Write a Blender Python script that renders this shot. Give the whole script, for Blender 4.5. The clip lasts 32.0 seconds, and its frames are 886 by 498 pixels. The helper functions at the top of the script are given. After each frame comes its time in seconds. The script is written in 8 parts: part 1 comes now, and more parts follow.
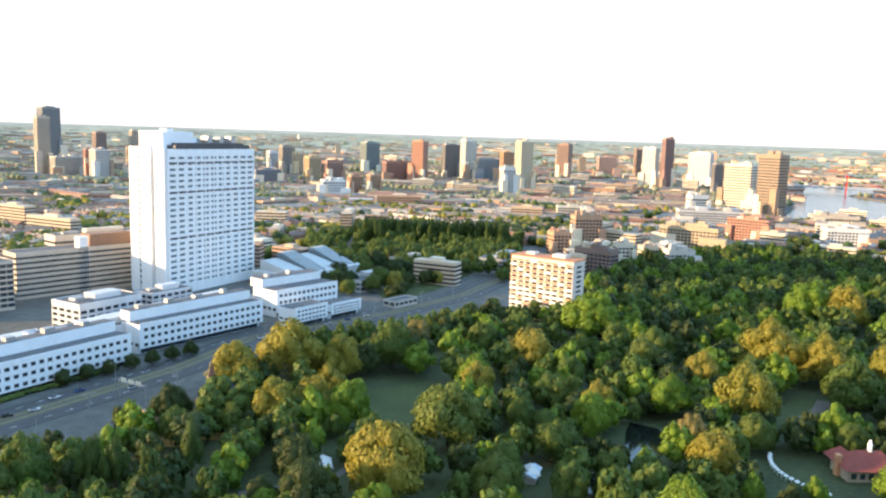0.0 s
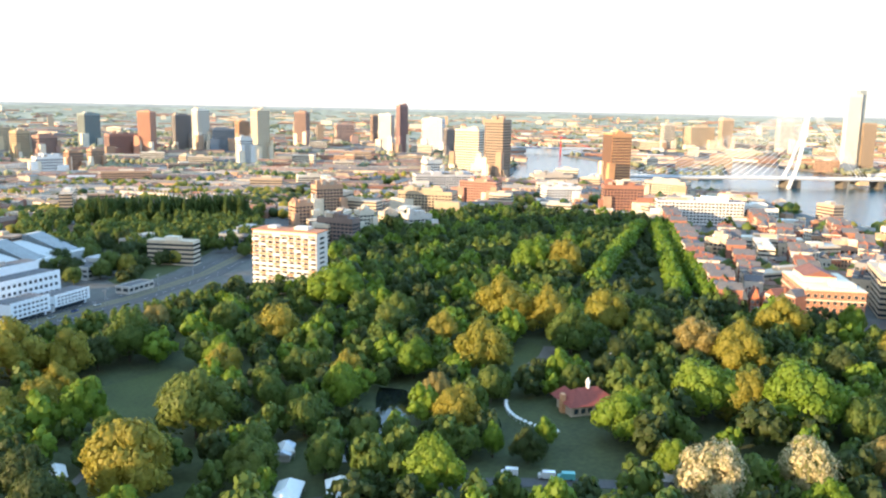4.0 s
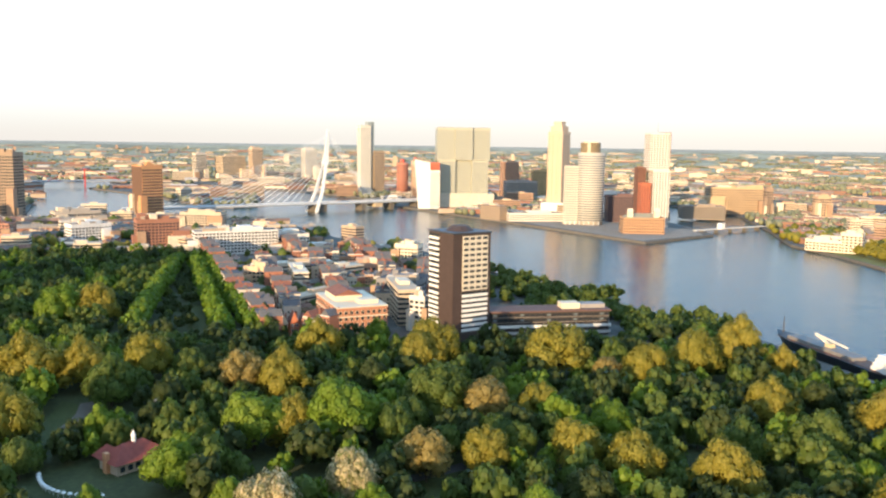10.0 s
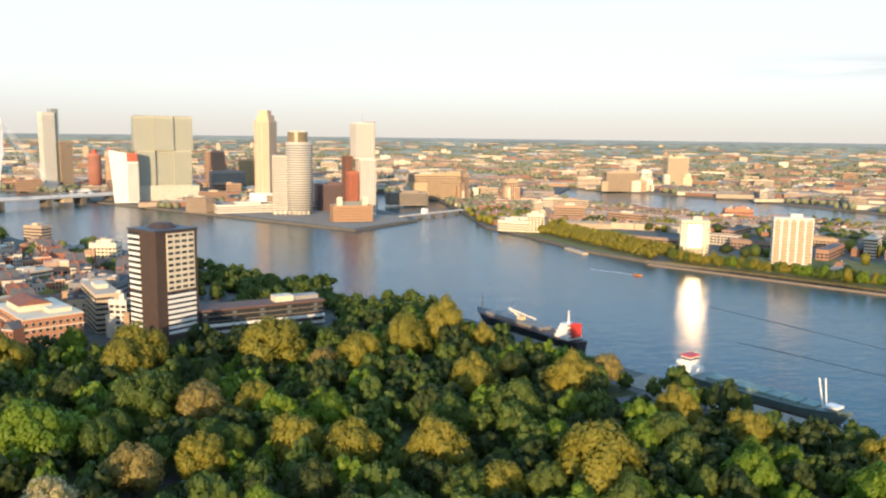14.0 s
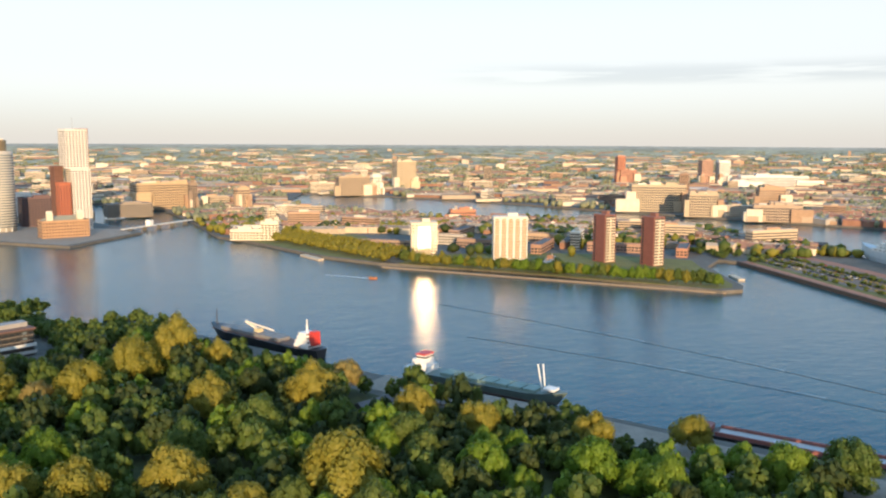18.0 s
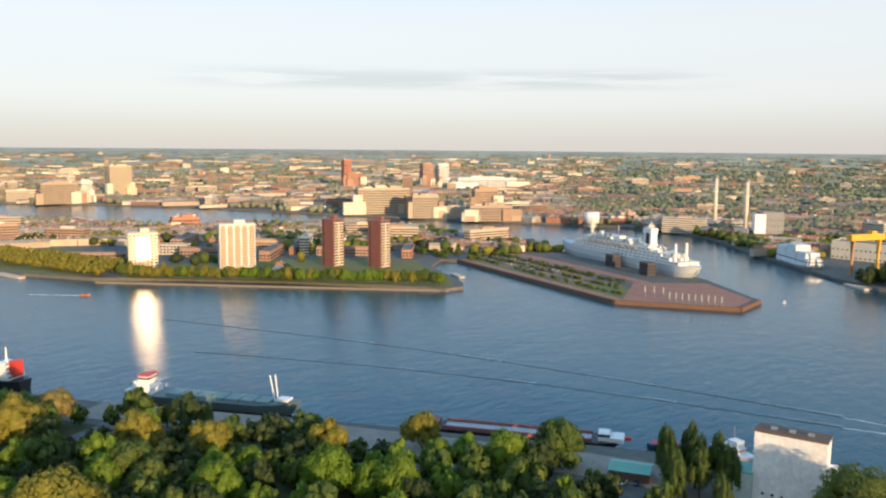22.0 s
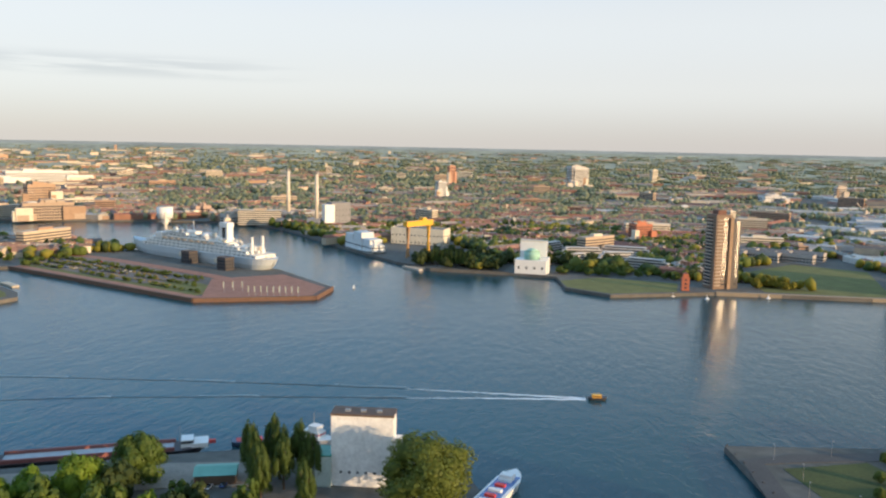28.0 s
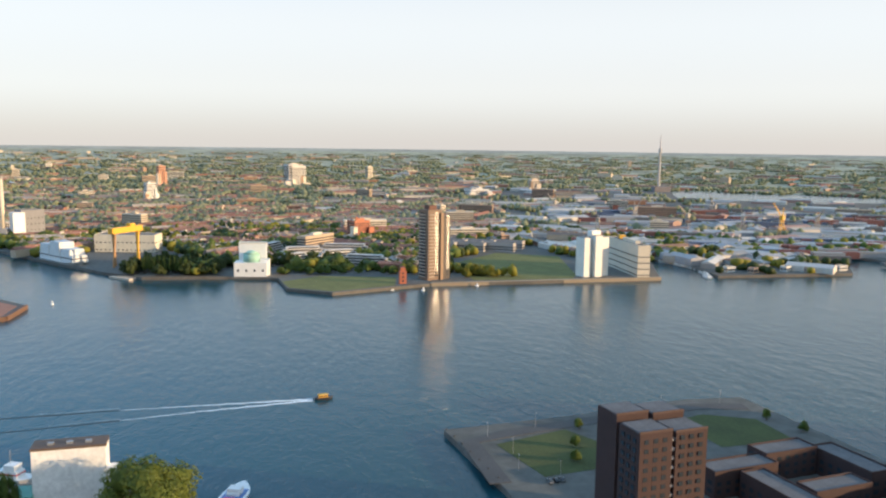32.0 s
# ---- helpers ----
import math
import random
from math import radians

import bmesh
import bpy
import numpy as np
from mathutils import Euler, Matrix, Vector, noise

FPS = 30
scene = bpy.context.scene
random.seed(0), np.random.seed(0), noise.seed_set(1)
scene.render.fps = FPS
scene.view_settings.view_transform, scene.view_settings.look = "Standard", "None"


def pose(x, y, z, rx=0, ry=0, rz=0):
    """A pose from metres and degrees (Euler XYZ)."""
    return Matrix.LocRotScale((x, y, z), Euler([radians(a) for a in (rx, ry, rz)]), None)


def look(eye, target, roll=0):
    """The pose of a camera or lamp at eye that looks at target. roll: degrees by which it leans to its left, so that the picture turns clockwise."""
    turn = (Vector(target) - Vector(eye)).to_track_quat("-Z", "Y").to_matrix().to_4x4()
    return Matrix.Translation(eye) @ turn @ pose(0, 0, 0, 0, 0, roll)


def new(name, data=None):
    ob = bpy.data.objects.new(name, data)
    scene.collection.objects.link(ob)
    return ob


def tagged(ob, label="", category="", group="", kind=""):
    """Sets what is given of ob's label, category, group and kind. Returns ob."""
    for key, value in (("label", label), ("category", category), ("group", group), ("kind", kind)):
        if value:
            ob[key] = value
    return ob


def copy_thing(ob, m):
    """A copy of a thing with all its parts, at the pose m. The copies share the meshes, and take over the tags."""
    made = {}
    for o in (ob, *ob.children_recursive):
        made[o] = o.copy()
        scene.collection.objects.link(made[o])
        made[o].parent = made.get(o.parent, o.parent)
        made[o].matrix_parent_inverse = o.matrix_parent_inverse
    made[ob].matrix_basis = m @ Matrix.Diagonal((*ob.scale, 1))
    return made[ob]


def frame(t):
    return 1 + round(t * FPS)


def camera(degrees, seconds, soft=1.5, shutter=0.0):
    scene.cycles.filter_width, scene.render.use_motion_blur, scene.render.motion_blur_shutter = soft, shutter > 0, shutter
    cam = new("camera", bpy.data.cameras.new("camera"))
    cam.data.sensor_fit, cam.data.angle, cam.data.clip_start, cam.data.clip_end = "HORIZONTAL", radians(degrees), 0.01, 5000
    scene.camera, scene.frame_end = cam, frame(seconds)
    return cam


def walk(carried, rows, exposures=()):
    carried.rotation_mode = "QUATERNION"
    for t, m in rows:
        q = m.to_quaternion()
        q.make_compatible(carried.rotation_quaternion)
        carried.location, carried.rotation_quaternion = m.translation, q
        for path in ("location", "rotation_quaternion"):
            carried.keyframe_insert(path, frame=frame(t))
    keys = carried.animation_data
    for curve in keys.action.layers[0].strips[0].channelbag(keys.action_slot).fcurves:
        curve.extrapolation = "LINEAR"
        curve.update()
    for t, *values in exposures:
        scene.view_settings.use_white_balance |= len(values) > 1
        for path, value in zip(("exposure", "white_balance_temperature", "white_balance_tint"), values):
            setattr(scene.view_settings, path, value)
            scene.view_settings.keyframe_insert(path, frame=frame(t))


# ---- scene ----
# camera: it turns on the ring of a tall mast and rises slowly
cam = camera(57.4, 32.0, soft=2.3)
RISE, FOOT, RING = 0.6, 112.0, 4.0


def stand(t, yaw, pitch, roll):
    """Pose on the ring: yaw clockwise from north, pitch up, roll to the left."""
    a = radians(yaw)
    eye = Vector((RING * math.sin(a), RING * math.cos(a), FOOT + RISE * t))
    ahead = Vector((math.sin(a) * math.cos(radians(pitch)), math.cos(a) * math.cos(radians(pitch)), math.sin(radians(pitch))))
    return look(eye, eye + ahead, roll)


EXPOSURES = [(0.0, 0.98), (3.0, 1.08), (7.0, 1.17), (9.0, 0.8), (10.0, 0.5), (12.0, 0.3), (19.0, 0.2), (25.0, 0.04), (28.0, 0.04), (32.0, 0.2)]
PATH = [
    (0, 31.529, -8.041, 1.82), (0.5, 34.135, -8.762, 1.14), (1, 36.420, -9.347, 1.52), (1.5, 38.653, -9.773, 1.21),
    (2, 40.754, -9.948, 0.76), (2.5, 42.886, -10.014, 0.81), (3, 45.070, -10.034, 0.80), (3.5, 47.363, -9.989, 0.95),
    (5.5, 57.249, -9.460, 1.38), (6, 59.956, -9.357, 1.54), (6.5, 62.565, -9.310, 1.16), (7, 65.103, -9.343, 1.23),
    (7.5, 67.540, -9.308, 1.18), (8, 69.949, -9.221, 1.09), (8.5, 72.485, -8.991, 0.33), (9, 75.467, -8.327, 0.79),
    (9.5, 78.920, -7.546, 0.81), (10, 81.626, -7.400, 0.80), (10.5, 84.266, -7.307, 0.57), (11, 86.925, -7.205, 0.60),
    (11.5, 89.646, -7.175, 0.74), (12, 92.300, -7.421, 0.97), (12.5, 94.898, -7.726, 0.92), (13, 97.351, -7.906, 0.82),
    (13.5, 99.637, -7.973, 0.75), (14, 101.917, -7.980, 0.71), (14.5, 104.187, -7.935, 0.56), (16.5, 113.604, -7.662, 0.34),
    (17, 115.830, -7.607, 0.32), (17.5, 118.161, -7.565, 0.38), (18, 120.553, -7.516, 0.29), (18.5, 123.030, -7.461, 0.21),
    (19, 125.435, -7.408, 0.21), (19.5, 127.784, -7.268, 0.38), (20, 130.189, -7.197, 0.55), (20.5, 132.555, -7.230, 0.71),
    (21, 134.893, -7.232, 0.62), (21.5, 137.249, -7.228, 0.58), (22, 139.610, -7.182, 0.47), (22.5, 141.986, -7.151, 0.57),
    (23, 144.380, -7.132, 0.63), (23.5, 146.797, -7.276, 0.82), (24, 149.318, -7.400, 0.91), (24.5, 151.876, -7.484, 1.21),
    (25, 154.423, -7.557, 1.25), (25.5, 156.934, -7.559, 1.31), (27.5, 166.733, -7.456, 1.22), (28, 169.010, -7.415, 1.14),
    (28.5, 171.510, -7.463, 0.95), (29, 173.977, -7.465, 0.89), (29.5, 176.429, -7.392, 0.90), (30, 178.892, -7.335, 0.96),
    (30.5, 181.330, -7.296, 0.94), (31, 183.813, -7.260, 0.92), (31.5, 186.261, -7.283, 0.77), (32, 188.690, -7.297, 0.72),
]
walk(cam, [(t, stand(t, y, p, r)) for t, y, p, r in PATH], EXPOSURES)

# world and sun: a low evening sun in the west-north-west
SUN_AZ, SUN_EL = 291.0, 8.5
world = bpy.data.worlds.new("evening_sky")
scene.world = world
world.use_nodes = True
wn = world.node_tree


def wnode(kind, **values):
    n = wn.nodes.new("ShaderNode" + kind)
    for k, v in values.items():
        n.inputs[int(k[1:])].default_value = v
    return n


def fade(src, a, c, lo=0.0, hi=1.0):
    n = wnode("MapRange", i1=a, i2=c, i3=lo, i4=hi)
    n.interpolation_type = "SMOOTHSTEP"
    wn.links.new(src, n.inputs[0])
    return n.outputs[0]


def both(a, c):
    n = wnode("Math")
    n.operation = "MULTIPLY"
    wn.links.new(a, n.inputs[0])
    wn.links.new(c, n.inputs[1])
    return n.outputs[0]


def blend(fac, a, c):
    n = wn.nodes.new("ShaderNodeMix")
    n.data_type = "RGBA"
    for src, sock in ((fac, n.inputs["Factor"]), (a, n.inputs["A"]), (c, n.inputs["B"])):
        if isinstance(src, (float, tuple)):
            sock.default_value = src
        else:
            wn.links.new(src, sock)
    return n.outputs["Result"]


sky = wn.nodes.new("ShaderNodeTexSky")
sky.sky_type, sky.sun_disc = "NISHITA", False
sky.sun_elevation, sky.sun_rotation = radians(SUN_EL), radians(SUN_AZ)
sky.air_density, sky.dust_density, sky.ozone_density = 0.8, 0.3, 1.5
# a thin veil of high cloud, rosy at the horizon, white above it, blue overhead
wc = wn.nodes.new("ShaderNodeTexCoord")
sp = wn.nodes.new("ShaderNodeSeparateXYZ")
wn.links.new(wc.outputs["Generated"], sp.inputs[0])
up = sp.outputs["Z"]
veil = blend(fade(up, 0.0, 0.07), (4.4, 4.2, 4.2, 1.0), (5.7, 5.65, 5.6, 1.0))
veil = blend(fade(up, 0.06, 0.14), veil, (5.9, 6.05, 6.1, 1.0))
away = wn.nodes.new("ShaderNodeVectorMath")
away.operation = "DOT_PRODUCT"
away.inputs[1].default_value = (math.sin(radians(SUN_AZ - 180)), math.cos(radians(SUN_AZ - 180)), 0.0)
wn.links.new(wc.outputs["Generated"], away.inputs[0])
blue = blend(fade(away.outputs["Value"], -0.1, 0.9), (3.6, 4.5, 5.3, 1.0), (2.4, 6.1, 10.8, 1.0))
veil = blend(fade(up, 0.135, 0.34), veil, blue)
veil = blend(fade(up, 0.5, 1.0), veil, (2.5, 4.2, 6.4, 1.0))
# a long thin grey streak low in the south-east
mp = wn.nodes.new("ShaderNodeMapping")
mp.inputs["Scale"].default_value = (5, 5, 75)
wn.links.new(wc.outputs["Generated"], mp.inputs["Vector"])
wno = wnode("TexNoise")
wno.inputs["Scale"].default_value, wno.inputs["Detail"].default_value = 1.6, 6.0
wn.links.new(mp.outputs["Vector"], wno.inputs["Vector"])
dt = wn.nodes.new("ShaderNodeVectorMath")
dt.operation = "DOT_PRODUCT"
dt.inputs[1].default_value = (math.sin(radians(140)), math.cos(radians(140)), 0.0)
wn.links.new(wc.outputs["Generated"], dt.inputs[0])
streak = both(both(fade(up, 0.064, 0.076), fade(up, 0.098, 0.083)), both(fade(dt.outputs["Value"], 0.93, 0.985), fade(wno.outputs["Fac"], 0.34, 0.56)))
veil = blend(both(streak, fade(up, -2.0, -1.0, 0.0, 0.5)), veil, (3.6, 3.7, 3.95, 1.0))
wn.links.new(blend(0.82, sky.outputs["Color"], veil), wn.nodes["Background"].inputs["Color"])
wn.nodes["Background"].inputs["Strength"].default_value = 0.15
sun = new("sun", bpy.data.lights.new("sun", "SUN"))
sun.data.energy, sun.data.angle, sun.data.color = 6.0, radians(0.6), (1.0, 0.69, 0.39)
_sa, _se = radians(SUN_AZ), radians(SUN_EL)
sun_way = Vector((math.sin(_sa) * math.cos(_se), math.cos(_sa) * math.cos(_se), math.sin(_se)))
sun.matrix_world = look(sun_way * 500, (0, 0, 0))

# materials
MATS = {}


def mat(name, base, rough=0.8, metal=0.0, var=0.18, size=4.0, fine=0.6, bump=0.0, ramp=None, by="", stain=0.0):
    """A two-scale procedural surface. ramp: colours picked per island or per object."""
    if name in MATS:
        return MATS[name]
    m = bpy.data.materials.new(name)
    m.use_nodes = True
    nt = m.node_tree
    bs = nt.nodes["Principled BSDF"]
    bs.inputs["Roughness"].default_value, bs.inputs["Metallic"].default_value = rough, metal
    co = nt.nodes.new("ShaderNodeTexCoord")
    facs = []
    for s, d in ((1.0 / size, 4.0), (1.0 / fine, 2.0)):
        n = nt.nodes.new("ShaderNodeTexNoise")
        n.inputs["Scale"].default_value, n.inputs["Detail"].default_value = s, d
        nt.links.new(co.outputs["Object"], n.inputs["Vector"])
        facs.append(n)
    add = nt.nodes.new("ShaderNodeMath")
    add.operation = "ADD"
    nt.links.new(facs[0].outputs["Fac"], add.inputs[0])
    nt.links.new(facs[1].outputs["Fac"], add.inputs[1])
    rng = nt.nodes.new("ShaderNodeMapRange")
    rng.inputs["From Min"].default_value, rng.inputs["From Max"].default_value = 0.6, 1.4
    rng.inputs["To Min"].default_value, rng.inputs["To Max"].default_value = 1 - var, 1 + var
    nt.links.new(add.outputs[0], rng.inputs["Value"])
    hsv = nt.nodes.new("ShaderNodeHueSaturation")
    nt.links.new(rng.outputs[0], hsv.inputs["Value"])
    if ramp:
        cr = nt.nodes.new("ShaderNodeValToRGB")
        cr.color_ramp.interpolation = "CONSTANT" if by == "island" else "LINEAR"
        while len(cr.color_ramp.elements) < len(ramp):
            cr.color_ramp.elements.new(0.5)
        for i, c in enumerate(ramp):
            cr.color_ramp.elements[i].position = i / len(ramp) if by == "island" else i / max(1, len(ramp) - 1)
            cr.color_ramp.elements[i].color = (*c, 1)
        src = nt.nodes.new("ShaderNodeNewGeometry" if by == "island" else "ShaderNodeObjectInfo")
        nt.links.new(src.outputs["Random Per Island" if by == "island" else "Random"], cr.inputs["Fac"])
        nt.links.new(cr.outputs["Color"], hsv.inputs["Color"])
    else:
        hsv.inputs["Color"].default_value = (*base, 1)
    nt.links.new(hsv.outputs["Color"], bs.inputs["Base Color"])
    if bump:
        b = nt.nodes.new("ShaderNodeBump")
        b.inputs["Strength"].default_value, b.inputs["Distance"].default_value = 0.6, bump
        nt.links.new(facs[1].outputs["Fac"], b.inputs["Height"])
        nt.links.new(b.outputs["Normal"], bs.inputs["Normal"])
    m.diffuse_color = (*base, 1)
    MATS[name] = m
    return m


def leaf_mat(name, a, b, mix=0.45):
    """Leaves: the tone drifts from tree to tree and from clump to clump."""
    m = bpy.data.materials.new(name)
    m.use_nodes = True
    nt = m.node_tree
    bs = nt.nodes["Principled BSDF"]
    bs.inputs["Roughness"].default_value = 0.55
    bs.inputs["Specular IOR Level"].default_value = 0.25
    oi, ge = nt.nodes.new("ShaderNodeObjectInfo"), nt.nodes.new("ShaderNodeNewGeometry")
    m1 = nt.nodes.new("ShaderNodeMix")
    m1.data_type = "RGBA"
    m1.inputs["A"].default_value, m1.inputs["B"].default_value = (*a, 1), (*b, 1)
    ad = nt.nodes.new("ShaderNodeMath")
    ad.operation = "MULTIPLY_ADD"
    ad.inputs[1].default_value = mix
    nt.links.new(ge.outputs["Random Per Island"], ad.inputs[0])
    sc = nt.nodes.new("ShaderNodeMath")
    sc.operation = "MULTIPLY"
    sc.inputs[1].default_value = 1 - mix
    nt.links.new(oi.outputs["Random"], sc.inputs[0])
    nt.links.new(sc.outputs[0], ad.inputs[2])
    nt.links.new(ad.outputs[0], m1.inputs["Factor"])
    hs = nt.nodes.new("ShaderNodeHueSaturation")
    mr = nt.nodes.new("ShaderNodeMapRange")
    mr.inputs["To Min"].default_value, mr.inputs["To Max"].default_value = 0.85, 1.18
    nt.links.new(ge.outputs["Random Per Island"], mr.inputs["Value"])
    nt.links.new(mr.outputs[0], hs.inputs["Value"])
    nt.links.new(m1.outputs["Result"], hs.inputs["Color"])
    nt.links.new(hs.outputs["Color"], bs.inputs["Base Color"])
    tl = nt.nodes.new("ShaderNodeBsdfTranslucent")
    mx = nt.nodes.new("ShaderNodeMixShader")
    mx.inputs["Fac"].default_value = 0.44
    nt.links.new(hs.outputs["Color"], tl.inputs["Color"])
    nt.links.new(bs.outputs["BSDF"], mx.inputs[1])
    nt.links.new(tl.outputs["BSDF"], mx.inputs[2])
    nt.links.new(mx.outputs["Shader"], nt.nodes["Material Output"].inputs["Surface"])
    m.diffuse_color = (*a, 1)
    MATS[name] = m
    return m


def water_mat():
    m = bpy.data.materials.new("river_water")
    m.use_nodes = True
    nt = m.node_tree
    bs = nt.nodes["Principled BSDF"]
    bs.inputs["Base Color"].default_value = (0.012, 0.06, 0.078, 1)
    bs.inputs["Roughness"].default_value, bs.inputs["IOR"].default_value = 0.17, 1.33
    bs.inputs["Specular IOR Level"].default_value = 0.4
    co = nt.nodes.new("ShaderNodeTexCoord")
    last = None
    for scale, dist, stretch, turn in ((0.7, 0.4, 0.5, 20), (0.2, 0.8, 0.45, 28), (0.05, 0.55, 0.35, 40), (0.006, 2.0, 0.3, 20)):
        mp = nt.nodes.new("ShaderNodeMapping")
        mp.inputs["Scale"].default_value = (1, stretch, 1)
        mp.inputs["Rotation"].default_value = (0, 0, radians(turn))
        nt.links.new(co.outputs["Object"], mp.inputs["Vector"])
        n = nt.nodes.new("ShaderNodeTexNoise")
        n.inputs["Scale"].default_value, n.inputs["Detail"].default_value = scale, 3.0
        nt.links.new(mp.outputs["Vector"], n.inputs["Vector"])
        b = nt.nodes.new("ShaderNodeBump")
        b.inputs["Strength"].default_value, b.inputs["Distance"].default_value = 0.5, dist
        nt.links.new(n.outputs["Fac"], b.inputs["Height"])
        if last:
            nt.links.new(last.outputs["Normal"], b.inputs["Normal"])
        last = b
    nt.links.new(last.outputs["Normal"], bs.inputs["Normal"])
    m.diffuse_color = (0.03, 0.07, 0.09, 1)
    MATS["river_water"] = m
    return m


WATER = water_mat()
GROUND = mat("city_ground", (0.105, 0.105, 0.095), 0.9, var=0.4, size=45, fine=6)
# far land is lightened: distance haze is put into its colour
FARLAND_HAZED = mat("far_land_hazed", (0.31, 0.31, 0.22), 0.95, var=0.55, size=220, fine=35)
LAWN = mat("lawn", (0.058, 0.074, 0.02), 0.95, var=0.35, size=18, fine=1.5)
PARKFLOOR = mat("park_floor", (0.052, 0.064, 0.022), 0.95, var=0.45, size=14, fine=2)
ASPHALT = mat("asphalt", (0.075, 0.073, 0.072), 0.85, var=0.25, size=12, fine=1.0)
PAVING = mat("paving", (0.25, 0.225, 0.19), 0.85, var=0.25, size=9, fine=1.2)
QUAY = mat("quay_stone", (0.13, 0.12, 0.105), 0.85, var=0.35, size=8, fine=1.0)
BRICKPAVE = mat("red_paving", (0.32, 0.15, 0.1), 0.85, var=0.3, size=10, fine=1.5)
LINE = mat("road_paint", (0.7, 0.7, 0.68), 0.7, var=0.15)
GLASS = mat("window_glass", (0.035, 0.045, 0.055), 0.12, var=0.3, size=3, fine=1)
GLASSL = mat("pale_glass", (0.16, 0.2, 0.22), 0.15, var=0.25, size=5, fine=1.5)
WHITE = mat("white_paint", (0.78, 0.78, 0.76), 0.55, var=0.07, size=6, fine=1.0)
CREAM = mat("cream_paint", (0.68, 0.6, 0.46), 0.6, var=0.1, size=6, fine=1.0)
ROOFING = mat("roof_felt", (0.12, 0.12, 0.125), 0.9, var=0.3, size=7, fine=1.0)
ROOFLT = mat("roof_gravel", (0.26, 0.25, 0.235), 0.9, var=0.25, size=7, fine=0.8)
METAL = mat("grey_metal", (0.38, 0.39, 0.4), 0.45, 0.6, var=0.12)
DARK = mat("dark_metal", (0.05, 0.05, 0.055), 0.5, var=0.2)
BRICK = mat("red_brick", (0.3, 0.12, 0.075), 0.85, var=0.22, size=5, fine=0.7)
BROWN = mat("brown_brick", (0.15, 0.075, 0.055), 0.85, var=0.22, size=5, fine=0.7)
TILE = mat("red_roof_tile", (0.21, 0.088, 0.062), 0.8, var=0.25, size=3, fine=0.5, bump=0.05)
SLATE = mat("slate_roof", (0.11, 0.11, 0.12), 0.7, var=0.25, size=3, fine=0.5)
BARK = mat("bark", (0.1, 0.075, 0.05), 0.95, var=0.3, size=1.5, fine=0.3)
RED = mat("red_paint", (0.55, 0.05, 0.04), 0.5, var=0.12)
YELLOW = mat("yellow_paint", (0.75, 0.4, 0.04), 0.5, var=0.1)
GREENP = mat("green_paint", (0.06, 0.26, 0.2), 0.5, var=0.12)
ROWWALL = mat("row_walls", (0.3, 0.22, 0.17), 0.85, var=0.2, size=9, fine=2, by="island", ramp=[
    (0.3, 0.15, 0.1), (0.36, 0.24, 0.16), (0.42, 0.34, 0.26), (0.56, 0.47, 0.35), (0.26, 0.14, 0.09), (0.5, 0.41, 0.3), (0.68, 0.59, 0.46)])
ROWROOF = mat("row_roofs", (0.25, 0.12, 0.08), 0.85, var=0.25, size=9, fine=2, by="island", ramp=[
    (0.26, 0.15, 0.11), (0.19, 0.17, 0.155), (0.22, 0.14, 0.105), (0.27, 0.25, 0.22), (0.31, 0.18, 0.13), (0.16, 0.145, 0.135), (0.34, 0.31, 0.27)])
REDROOF = mat("red_row_roofs", (0.3, 0.12, 0.08), 0.85, var=0.25, size=9, fine=2, by="island", ramp=[(0.3, 0.14, 0.1), (0.24, 0.12, 0.09), (0.22, 0.19, 0.17), (0.32, 0.17, 0.12), (0.36, 0.32, 0.28)])
SHED = mat("shed_sheet", (0.5, 0.5, 0.5), 0.6, var=0.12, size=12, fine=3, by="island", ramp=[
    (0.56, 0.53, 0.48), (0.33, 0.33, 0.34), (0.4, 0.36, 0.31), (0.34, 0.2, 0.16), (0.28, 0.27, 0.26), (0.46, 0.44, 0.42)])
FLATWALL = mat("flat_block_walls", (0.5, 0.45, 0.4), 0.8, var=0.12, size=9, fine=2, by="island", ramp=[
    (0.55, 0.44, 0.32), (0.42, 0.27, 0.18), (0.68, 0.6, 0.48), (0.46, 0.35, 0.25), (0.6, 0.51, 0.39)])
LEAF = {
    "g": leaf_mat("leaves_green", (0.088, 0.148, 0.031), (0.158, 0.198, 0.046)),
    "b": leaf_mat("leaves_bright", (0.128, 0.23, 0.022), (0.205, 0.285, 0.038)),
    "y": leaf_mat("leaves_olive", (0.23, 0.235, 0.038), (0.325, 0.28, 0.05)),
    "d": leaf_mat("leaves_dark", (0.05, 0.08, 0.025), (0.084, 0.108, 0.033)),
    "k": leaf_mat("leaves_copper", (0.27, 0.24, 0.08), (0.36, 0.28, 0.1)),
    "c": leaf_mat("leaves_blossom", (0.13, 0.17, 0.04), (0.66, 0.56, 0.36), 0.8),
    # pale leaves for distant trees, with the haze mixed into the green
    "f": leaf_mat("leaves_far_hazed", (0.25, 0.29, 0.17), (0.36, 0.36, 0.23)),
    "p": leaf_mat("leaves_poplar", (0.065, 0.115, 0.03), (0.12, 0.165, 0.042)),
    "w": leaf_mat("leaves_domed", (0.075, 0.12, 0.025), (0.17, 0.2, 0.04)),
}


def wall_mat(c, rough=0.75):
    return mat("wall_%02d_%02d_%02d" % tuple(round(v * 99) for v in c), c, rough, var=0.13, size=7, fine=1.1)
from mathutils import geometry

# building helpers


def at(az, dist):
    return dist * math.sin(radians(az)), dist * math.cos(radians(az))


